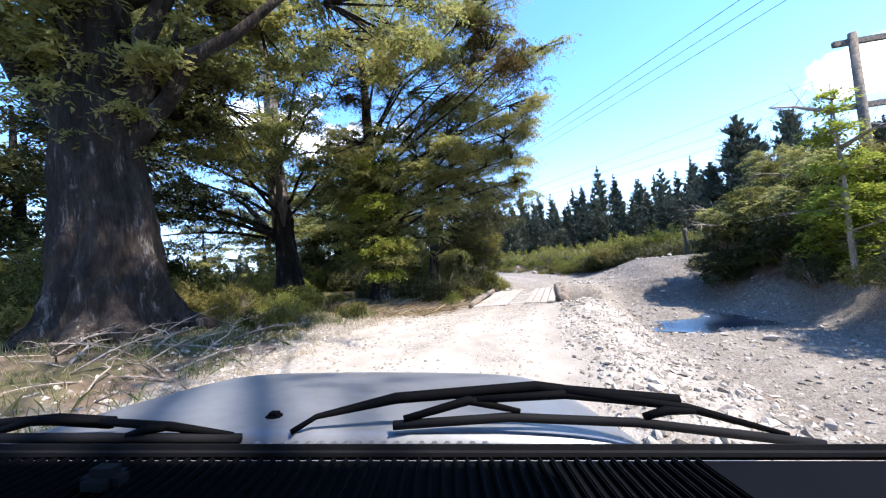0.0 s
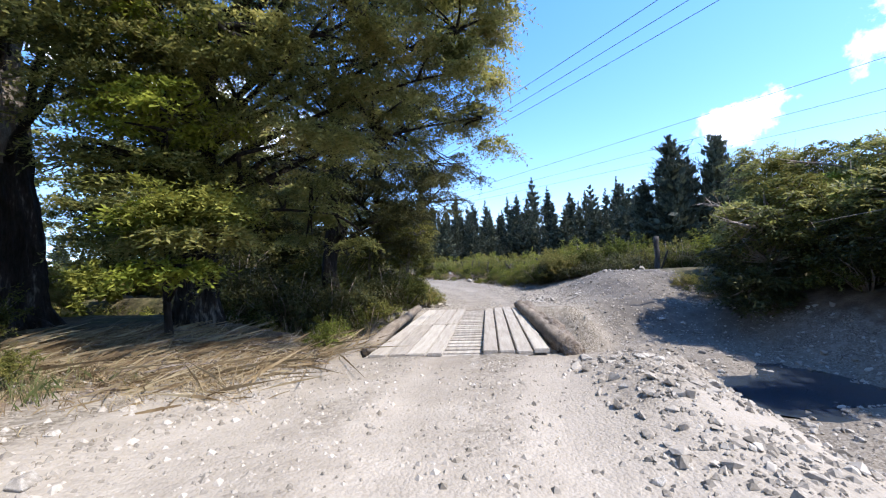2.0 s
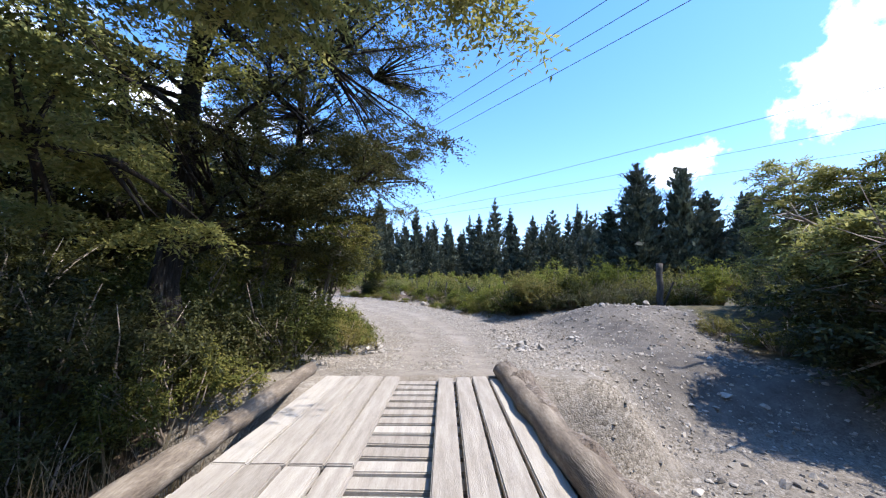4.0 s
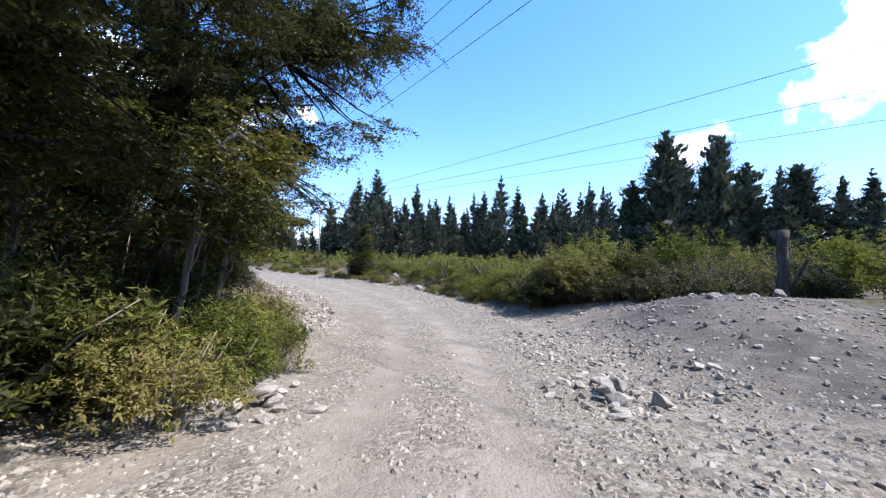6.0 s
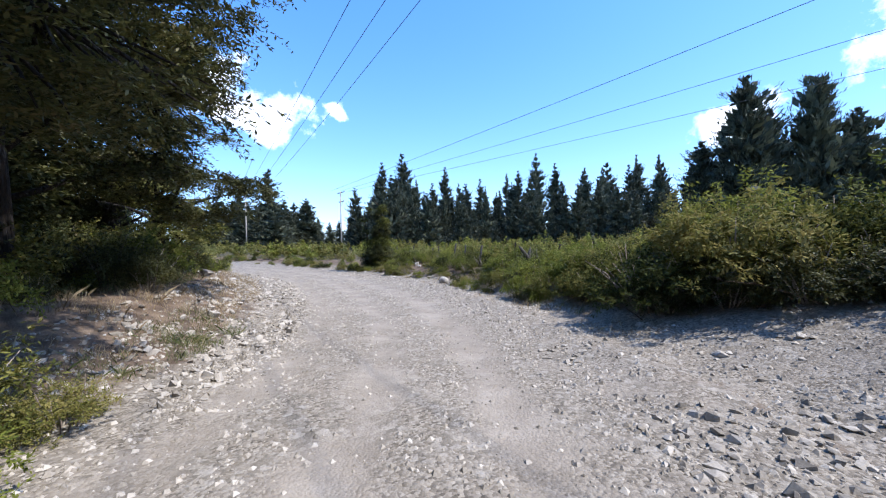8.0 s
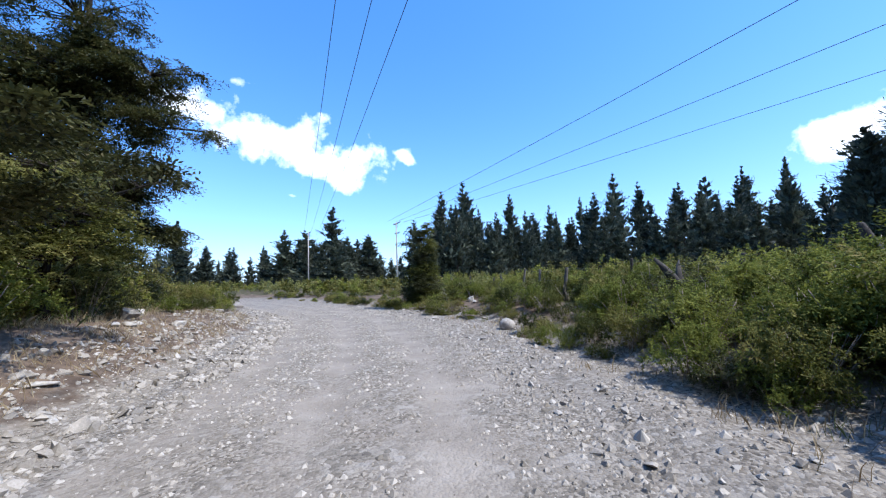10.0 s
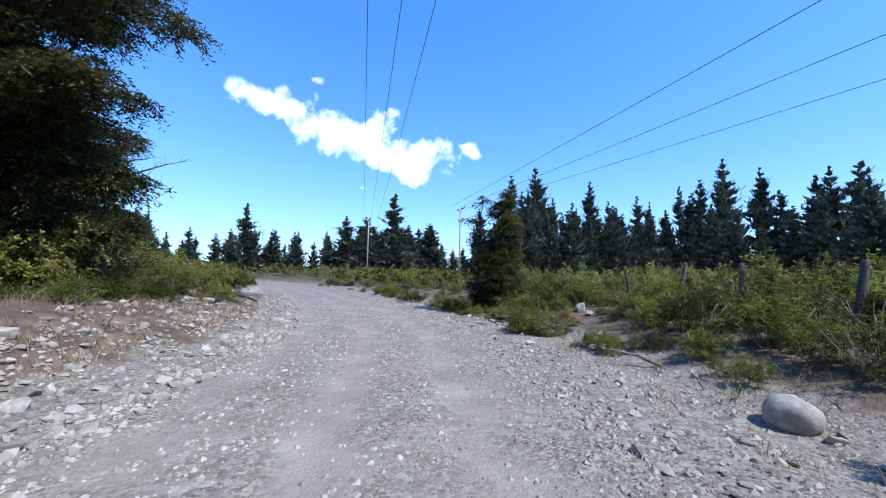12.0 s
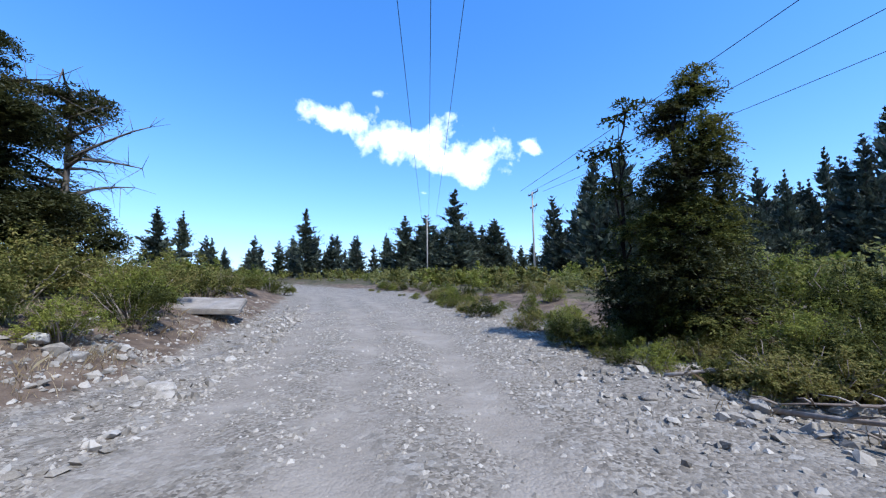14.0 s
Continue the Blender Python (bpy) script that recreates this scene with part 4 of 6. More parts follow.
def plant(kinds, x, y, top, k, turn, wide=1.0):
    """A pine whose tip stands at the height top."""
    z = ground_at(x, y)
    s = (top - z) / 18
    src = kinds[k % len(kinds)]
    m = pose(x, y, z, 0, 0, turn) @ Matrix.Diagonal((s * wide, s * wide, s, 1))
    if src.name not in USED:
        USED.add(src.name)
        src.matrix_basis = m
        return src
    made = copy_thing(src, m)
    made.matrix_basis = m
    return made


# trees that stand out of the edge, then the rows behind them
for i, (x, y, top, wide, kinds) in enumerate(((10.4, 126, 25.6, 0.9, PINES), (27.2, 70.5, 19.3, 1.0, ROUND), (33.0, 69.4, 18.3, 0.85, ROUND), (24, 73.5, 13, 1.1, ROUND), (29.8, 72, 15.5, 1.1, ROUND), (36.5, 69, 14.5, 1.1, ROUND), (40.5, 66, 13.5, 1.2, ROUND), (35, 124, 23.4, 1, PINES), (-23.2, 96.4, 18.3, 1, PINES), (-60.1, 114.2, 22.9, 1.5, PINES),
                                               (-10.6, 150, 22.5, 1, PINES), (13.6, 116, 20.6, 1, PINES), (4.6, 110.6, 18.1, 1, PINES), (-82, 88.5, 17.0, 1.35, PINES), (-98, 108, 14.2, 1.1, PINES), (-46.5, 55.4, 6.9, 1.0, PINES), (-40.7, 52.2, 6.0, 1.2, PINES), (-53, 60, 5.5, 1.2, PINES))):
    plant(kinds, x, y, top, i, i * 77, wide)
# low dark line of trees where the track drops out of sight
for i in range(26):
    k = i / 25
    plant(BACK, -101 + 26 * k + 3 * math.sin(i * 2.3), 68 + 42 * k + 3 * math.cos(i * 1.7), 8.2 + 3.2 * k + 2.0 * math.sin(i * 4.1), i, i * 67, 1.3)
rng = np.random.default_rng(5)
EDGE = np.array([(66, 36), (50, 56), (36, 68), (28, 78), (21, 90), (9, 106), (-6, 104), (-23, 98), (-33, 104)])
count = 0
for row, (back, step, kinds, low, high) in enumerate(((0, 3.5, PINES, 6.4, 9.4), (5, 3.7, PINES, 8.0, 10.6), (11, 4.6, BACK, 8.5, 10.8), (19, 6.0, BACK, 8.5, 11.0))):
    for i in range(len(EDGE) - 1):
        a, b = EDGE[i], EDGE[i + 1]
        d = (b - a) / np.linalg.norm(b - a)
        nrm = np.array((d[1], -d[0]))
        for q in np.arange(0, np.linalg.norm(b - a), step):
            p = a + d * (q + rng.uniform(-1.5, 1.5)) + nrm * (back + rng.uniform(-1.8, 1.8))
            near = math.hypot(p[0] + 0.5, p[1] - 22)
            slope = rng.uniform(low, high) * rng.uniform(0.7, 1.3) * (0.95 if p[0] > 15 else 0.74 if -9 < p[0] < 1 else 1.02)
            plant(kinds, p[0], p[1], 1.3 + near * math.tan(radians(slope)), int(rng.integers(0, 9)), rng.uniform(0, 360), rng.uniform(0.8, 1.25))
for i in range(18):
    plant(PINES, rng.uniform(-70, -50), rng.uniform(104, 124), rng.uniform(10, 15.8), i, i * 50, 1.7)
for i in range(14):
    plant(BACK, rng.uniform(-50, -32), rng.uniform(115, 140), rng.uniform(8, 13), i, i * 50, 1.4)


# ---------------------------------------------------------------- shrubs
def mound(rng, centre, tall, wide, lobes, per_lobe, twigs, per, leaf, shoots=0):
    """Leaves of a bush: rounded lobes piled into a ragged mound, with a few upright shoots on top."""
    out, tops = [], []
    for k in range(lobes):
        w, r = rng.uniform(0, 2 * np.pi), 0.72 * wide * rng.uniform(0.05, 1) ** 0.5
        size = tall * rng.uniform(0.18, 0.31)
        c = np.array((math.cos(w) * r, math.sin(w) * r, tall * rng.uniform(0.3, 0.88) * (1 - 0.5 * (r / wide) ** 2) - size * 0.4))
        v = rng.normal(0, 1, (per_lobe, 3))
        v[:, 2] = np.abs(v[:, 2]) * 1.1 - 0.45
        v /= np.linalg.norm(v, axis=1, keepdims=True)
        cs = c + v * size * rng.uniform(0.55, 1.05, (per_lobe, 1)) * np.array((1.25, 1.25, 1.0))
        cs[:, 2] = np.maximum(cs[:, 2], 0.08)
        out.append(sprays(rng, np.asarray(centre) + cs, size * 0.62, twigs, per, leaf[0], leaf[1], flat=0.6))
        tops.append(c + np.array((0, 0, size)))
    for k in range(shoots):
        foot = tops[k % lobes] + rng.normal(0, 0.12 * wide, 3) * np.array((1, 1, 0.2))
        rise = np.arange(5)[:, None] / 5 * np.array((rng.normal(0, 0.1), rng.normal(0, 0.1), tall * rng.uniform(0.14, 0.3)))
        out.append(sprays(rng, np.asarray(centre) + foot + rise, 0.1 * tall, 4, 3, leaf[0], leaf[1], droop=-0.3, flat=0.5))
    return np.concatenate(out)


def shrub(seed, mat, lobes, leaf, label, tall=1.5, wide=1.1, name="shrub", category="shrub", group="shrubs"):
    rng = np.random.default_rng(seed)
    bush = thing(name, (0, 0, 0), label, category, group)
    wood = Soup()
    for k in range(16):
        w, r = rng.uniform(0, 2 * math.pi), wide * rng.uniform(0.2, 0.85)
        foot = Vector((math.cos(w) * 0.15, math.sin(w) * 0.15, -0.1))
        tip = Vector((math.cos(w) * r, math.sin(w) * r, tall * rng.uniform(0.55, 1.02) * (1 - 0.4 * (r / wide) ** 2)))
        wood.tube(bend(foot, tip, rng, 0.08, 3), [0.022, 0.016, 0.01, 0.004], 4)
    child("stem", wood.mesh("stem", M_TWIG), bush)
    child("foliage", leaf_mesh("foliage", mound(rng, (0, 0, 0), tall, wide, lobes + 6, 10, 6, 9, leaf, 18), mat), bush)
    return bush


NEAR = [shrub(61, M_SHRUB, 12, (0.07, 0.025), "rounded olive-green roadside shrub with small leaves"), shrub(62, M_SHRUB, 13, (0.07, 0.025), "rounded olive-green roadside shrub with ragged upright tips", 1.4, 1.25),
        shrub(63, M_SHRUB, 13, (0.07, 0.025), "sprawling green roadside shrub with broad sprays", 1.2, 1.4), shrub(64, M_LEAF_LIME, 12, (0.07, 0.025), "bright yellow-green leafy roadside shrub", 1.5, 1.1)]
FAR_LEAVES = {M_SHRUB: [], M_LEAF: [], M_LEAF_LIME: []}


def far_bush(k, x, y, tall, wide):
    """Leaves of one shrub of the open slope, kept for the joined scrub."""
    r = np.random.default_rng(int(abs(x * 131 + y * 17) * 10) % 100000)
    z = ground_at(x, y)
    near = abs(x + 6) < 24 and 30 < y < 66
    form = (5, 7, 5, 7, (0.085, 0.055), 6) if near else (4, 4, 5, 4, (0.24, 0.15), 3)
    FAR_LEAVES[(M_SHRUB, M_SHRUB, M_LEAF, M_LEAF_LIME)[k % 4]].append(mound(r, (x, y, z), tall, tall * 0.75 * wide, *form))


# The first of these has shade put into its leaf colour
SHADE = [shrub(81, M_LEAF_DARK_SHADED, 13, (0.07, 0.025), "dense green shrub on rough ground, shade painted into its leaves", 1.6, 1.2), shrub(82, M_SHRUB, 13, (0.07, 0.025), "spreading dark green shrub on rough ground", 1.4, 1.3)]


def bush(kinds, k, x, y, tall, wide=1.0, turn=0.0, sink=0.05):
    src = kinds[k % len(kinds)]
    s = tall / 1.5
    m = pose(x, y, ground_at(x, y) - sink, 0, 0, turn) @ Matrix.Diagonal((s * wide, s * wide, s, 1))
    if src.name not in USED:
        USED.add(src.name)
        src.matrix_basis = m
        return src
    made = copy_thing(src, m)
    made.matrix_basis = m
    return made


rng = np.random.default_rng(9)
# hedge along the fence
for i, (x, y, h, k) in enumerate(((8.0, 33.9, 2.1, 3), (6.6, 33.3, 1.7, 0), (5.4, 34.0, 1.8, 1), (4.3, 34.8, 1.7, 0), (3.0, 35.4, 1.5, 2), (9.9, 34.6, 1.8, 1), (11.2, 33.6, 2.0, 1), (12.8, 33.0, 1.9, 3), (7.2, 35.0, 2.1, 2), (5.2, 35.6, 2.0, 3), (2.2, 37.0, 0.85, 0),
                                  (1.2, 38.6, 0.8, 3), (3.6, 37.2, 1.2, 0), (14.4, 32, 1.9, 0), (10.6, 31.6, 1.0, 1), (0.2, 40.0, 0.7, 3), (1.9, 35.8, 0.9, 1), (-0.2, 42.4, 0.9, 3), (-0.9, 43.9, 0.6, 3), (-0.6, 45.0, 0.9, 2), (-0.4, 47.4, 1.15, 3), (-1.6, 46.2, 0.8, 0), (-2.4, 47.8, 0.75, 1), (-3.2, 49.0, 0.7, 3),
                                  (-4.1, 50.2, 0.7, 2), (-2.6, 49.6, 1.0, 0), (-4.0, 51.4, 1.0, 3), (-5.3, 51.5, 0.6, 1), (-6.2, 52.2, 0.7, 3), (-5.6, 53.2, 1.0, 0), (-7.6, 52.8, 1.0, 1), (-8.3, 54.3, 1.1, 3), (1.0, 46.0, 1.2, 1), (1.4, 43.4, 1.1, 0), (2.6, 40.8, 0.95, 3), (-0.1, 38.0, 0.75, 3), (0.7, 37.2, 0.85, 0), (-0.6, 39.4, 0.7, 0), (0.3, 39.0, 0.9, 3), (-1.2, 41.2, 0.6, 1), (-0.5, 41.0, 0.85, 3), (1.5, 37.6, 1.0, 3), (-1.7, 42.6, 0.55, 0), (2.0, 39.4, 1.1, 1), (3.8, 33.3, 1.75, 0), (2.6, 34.0, 1.4, 1), (6.8, 32.1, 1.4, 2), (5.2, 32.4, 1.3, 0), (8.2, 31.7, 1.4, 0))):
    bush(NEAR, k, x, y, h * (1.2 if y < 36 else 1.1), 1.1 + 0.2 * math.sin(i), i * 53)
# Dark-leaved row: the shade at the hedge's foot put into colour
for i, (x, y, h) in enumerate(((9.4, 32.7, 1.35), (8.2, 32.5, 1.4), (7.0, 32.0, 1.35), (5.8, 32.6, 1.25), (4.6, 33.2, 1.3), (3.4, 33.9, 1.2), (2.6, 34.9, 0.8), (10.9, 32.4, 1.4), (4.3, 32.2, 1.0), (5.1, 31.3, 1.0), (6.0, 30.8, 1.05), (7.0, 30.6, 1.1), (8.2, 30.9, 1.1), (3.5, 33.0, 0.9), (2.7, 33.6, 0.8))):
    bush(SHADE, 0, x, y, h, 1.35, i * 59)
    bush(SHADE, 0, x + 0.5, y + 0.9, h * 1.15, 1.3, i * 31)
# both sides of the track beyond
for i in range(640):
    s = rng.uniform(9.3, 18.8)
    p = np.array([np.interp(s, np.arange(len(ROAD)), ROAD[:, c]) for c in (0, 1)])
    q = np.array([np.interp(s + 0.05, np.arange(len(ROAD)), ROAD[:, c]) for c in (0, 1)])
    t = (q - p) / np.linalg.norm(q - p)
    nrm = np.array((t[1], -t[0]))
    right = rng.random() < 0.62
    off = 3.9 + 12 * rng.random() ** 1.5 if right else -rng.uniform(6.0, 17)
    x, y = p + nrm * off
    d = land(np.array([x]), np.array([y]))[3][0]
    if abs(d) < (3.9 if d > 0 else 5.6) or (d > 0 and y < 36) or math.hypot(x + 9.7, y - 52.4) < 1.6:
        continue
    if d > 0 and abs(d) < 13 and lattice(np.array(x * 0.45), np.array(y * 0.45), 21) < 0.3:
        continue
    near = abs(d) < 7.5
    if near and d > 0 and 43 < y < 51.5 and x > -9 and rng.random() < 0.62:
        continue
    k, h, w = int(rng.integers(0, 8)), 0.5 + 1.35 * rng.random() ** 1.4, rng.uniform(0.9, 1.4)
    if near:
        h *= 0.85
        if d > 0:
            h, k = rng.uniform(0.75, 1.4) * (0.36 + 0.64 * float(smoothstep(3.9, 6.4, d))) * (0.65 if y > 43 else 1.0), (3 if i % 2 else k)
        if math.hypot(x + 6.9, y - 49.5) < 1.5:      # low growth among the rubble
            h *= 0.35
        # Every third is a SHADE shrub: shaded gaps put into leaf colour
        bush(SHADE if i % 3 == 0 or (d < 0 and i % 3 == 0) else NEAR, k, x, y, h, w, rng.uniform(0, 360))
    else:
        far_bush(k, x, y, rng.uniform(0.9, 1.5) if d > 0 else h * 1.25, w)
for i in range(60):
    s = rng.uniform(14.6, 17.6)
    p = np.array([np.interp(s, np.arange(len(ROAD)), ROAD[:, c]) for c in (0, 1)])
    q = np.array([np.interp(s + 0.05, np.arange(len(ROAD)), ROAD[:, c]) for c in (0, 1)])
    t = (q - p) / np.linalg.norm(q - p)
    x, y = p + np.array((t[1], -t[0])) * rng.uniform(3.5, 5.4)
    bush(NEAR, i, x, y, rng.uniform(0.3, 0.75), rng.uniform(1.0, 1.5), rng.uniform(0, 360))
for i, (x, y, h) in enumerate(((-4.6, 25.4, 1.2), (-5.0, 26.5, 1.3), (-5.6, 27.6, 1.1), (-4.5, 27.0, 0.8), (-4.3, 24.4, 1.2), (-5.0, 28.4, 0.6))):
    bush(NEAR, (3, 0, 1)[i % 3], x, y, h, 1.2, i * 97)
# open slope up to the pines
for i in range(380):
    x, y = rng.uniform(-48, 48), rng.uniform(36, 98)
    d = land(np.array([x]), np.array([y]))[3][0]
    if d < 12 or (x - 27) > (78 - y) * 0.9:
        continue
    far_bush(int(rng.integers(0, 8)), x, y, rng.uniform(1.0, 2.0), rng.uniform(1.1, 1.9))
for i in range(46):
    x, y = rng.uniform(-80, -20), rng.uniform(46, 96)
    d = land(np.array([x]), np.array([y]))[3][0]
    if abs(d) < 5.5:
        continue
    far_bush(int(rng.integers(0, 8)), x, y, rng.uniform(0.9, 1.7), rng.uniform(1.2, 1.8))
for i in range(150):
    far_bush(int(rng.integers(0, 8)), rng.uniform(-60, -19), rng.uniform(-8, 42), rng.uniform(1.2, 2.8), rng.uniform(1.2, 1.8))
for i in range(70):
    far_bush(3 if i % 3 else 0, rng.uniform(-24, -13.5), rng.uniform(11, 23), rng.uniform(0.8, 1.7), rng.uniform(1.1, 1.6))
for i in range(110):
    x, y = rng.uniform(-95, -27), rng.uniform(50, 96)
    d = land(np.array([x]), np.array([y]))[3][0]
    if -28 < d < -4.6:
        far_bush(int(rng.integers(0, 8)), x, y, rng.uniform(1.0, 1.7), rng.uniform(1.2, 1.9))
for i in range(130):
    x, y = rng.uniform(-115, -38), rng.uniform(66, 112)
    d = land(np.array([x]), np.array([y]))[3][0]
    if d > 4.6:
        far_bush(int(rng.integers(0, 8)), x, y, rng.uniform(1.3, 2.3), rng.uniform(1.2, 1.9))
for mat, quads in FAR_LEAVES.items():
    tagged(new("scrub", leaf_mesh("scrub", quads, mat)), "low olive and yellow-green scrub over the open slope", "scrub", kind="stuff")
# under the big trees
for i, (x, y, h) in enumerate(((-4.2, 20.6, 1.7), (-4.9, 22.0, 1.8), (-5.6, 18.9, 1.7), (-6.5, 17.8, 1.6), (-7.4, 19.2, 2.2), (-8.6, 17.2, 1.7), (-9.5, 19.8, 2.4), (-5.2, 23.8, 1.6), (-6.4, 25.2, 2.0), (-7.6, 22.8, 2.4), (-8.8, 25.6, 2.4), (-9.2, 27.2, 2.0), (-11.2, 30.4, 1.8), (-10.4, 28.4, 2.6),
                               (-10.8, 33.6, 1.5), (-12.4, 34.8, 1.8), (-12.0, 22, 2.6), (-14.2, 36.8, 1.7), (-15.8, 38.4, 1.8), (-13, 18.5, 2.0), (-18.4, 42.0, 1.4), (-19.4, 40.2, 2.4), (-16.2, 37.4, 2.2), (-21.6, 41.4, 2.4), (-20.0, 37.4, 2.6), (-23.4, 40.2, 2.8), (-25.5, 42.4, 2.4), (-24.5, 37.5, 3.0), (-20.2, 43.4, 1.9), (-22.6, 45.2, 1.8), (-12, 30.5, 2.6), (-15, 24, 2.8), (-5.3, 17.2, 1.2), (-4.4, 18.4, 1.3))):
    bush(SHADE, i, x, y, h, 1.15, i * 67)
for i, (x, y, h, k) in enumerate(((-3.7, 20.4, 1.4, 0), (-4.3, 24.6, 0.95, 1), (-5.0, 25.6, 1.0, 0), (-3.4, 24.9, 0.75, 0), (-3.7, 23.9, 1.0, 3), (-3.5, 22.8, 1.05, 0), (-4.0, 26.0, 0.8, 2), (-6.4, 25.9, 0.8, 2), (-8.2, 28.6, 0.9, 1), (-5.4, 24.0, 1.2, 0), (-4.0, 23.2, 0.9, 1), (-6.6, 10.8, 0.75, 0), (-7.6, 10.2, 0.8, 2), (-8.2, 11.6, 0.9, 3),
                                  (-15, 10, 1.7, 3), (-16.5, 13, 1.9, 3), (-15.5, 16, 1.8, 0), (-18, 17.5, 2.0, 3), (-21, 13, 2.0, 3), (-14, 6, 1.4, 3), (-17, 4, 1.6, 0), (-13.5, 2, 1.5, 3), (-12.2, 9.3, 0.9, 1), (-24, 6, 2.2, 3), (-22, 19, 2.0, 0), (-20, 1, 2.0, 3), (-26, 11, 2.2, 0), (-9.2, 9.6, 0.9, 1), (-3.3, 13.9, 0.55, 3), (-5.4, 6.9, 0.75, 2), (-7.6, 8.0, 0.9, 0), (-8.9, 3.9, 1.2, 2), (-8.6, 8.8, 1.1, 1), (-6.0, 8.2, 0.8, 3), (-9.6, 4.6, 1.4, 0), (-8.6, 2.4, 1.1, 2), (-6.6, 9.2, 0.9, 0), (-9.8, 9.0, 1.5, 2), (-10.6, 11.4, 1.3, 0), (-9.8, 12.8, 1.2, 1), (-4.9, 9.6, 0.55, 1), (-5.6, 10.6, 0.6, 2), (-8.9, 6.6, 1.3, 1), (-11.8, 8.2, 1.5, 0), (-11.6, 4.6, 1.7, 1), (-13.0, 8.8, 2.4, 0), (-14.4, 12.6, 2.6, 1), (-13.8, 15.0, 2.2, 2), (-16.2, 8.0, 3.0, 0), (-17.0, 11, 3.2, 1), (-15.6, 4.4, 2.6, 2))):
    bush(NEAR, k, x, y, h, 1.1, i * 41)
for i, (x, y, h, k) in enumerate(((-17.4, 45.6, 0.8, 3), (-18.7, 46.7, 1.0, 0), (-16.1, 43.5, 0.8, 1), (-19.8, 46.9, 1.1, 3), (-17.9, 44.3, 1.1, 0), (-15.2, 42.2, 0.7, 2), (-7.6, 49.9, 0.42, 3), (-6.9, 50.7, 0.5, 3), (-8.4, 51.0, 0.5, 0), (-4.4, 48.0, 0.7, 3), (-3.8, 46.8, 0.95, 0), (-2.9, 45.6, 0.9, 3), (-5.3, 49.3, 0.5, 1), (-2.3, 44.5, 0.75, 0), (-4.2, 49.3, 1.1, 3), (-2.8, 47.6, 1.1, 1), (-6.4, 51.3, 0.9, 3))):
    bush(NEAR, k, x, y, h, 1.15, i * 83)
for i, (x, y) in enumerate(((-25, 48.5), (-27, 51), (-29.5, 53), (-32.5, 55), (-26, 46), (-35, 57.5), (-38, 60), (-30, 49), (-23.5, 49.6), (-21.5, 47.2), (-35, 52), (-40, 56))):
    bush(NEAR, i, x, y, 1.3, 1.25, i * 77)

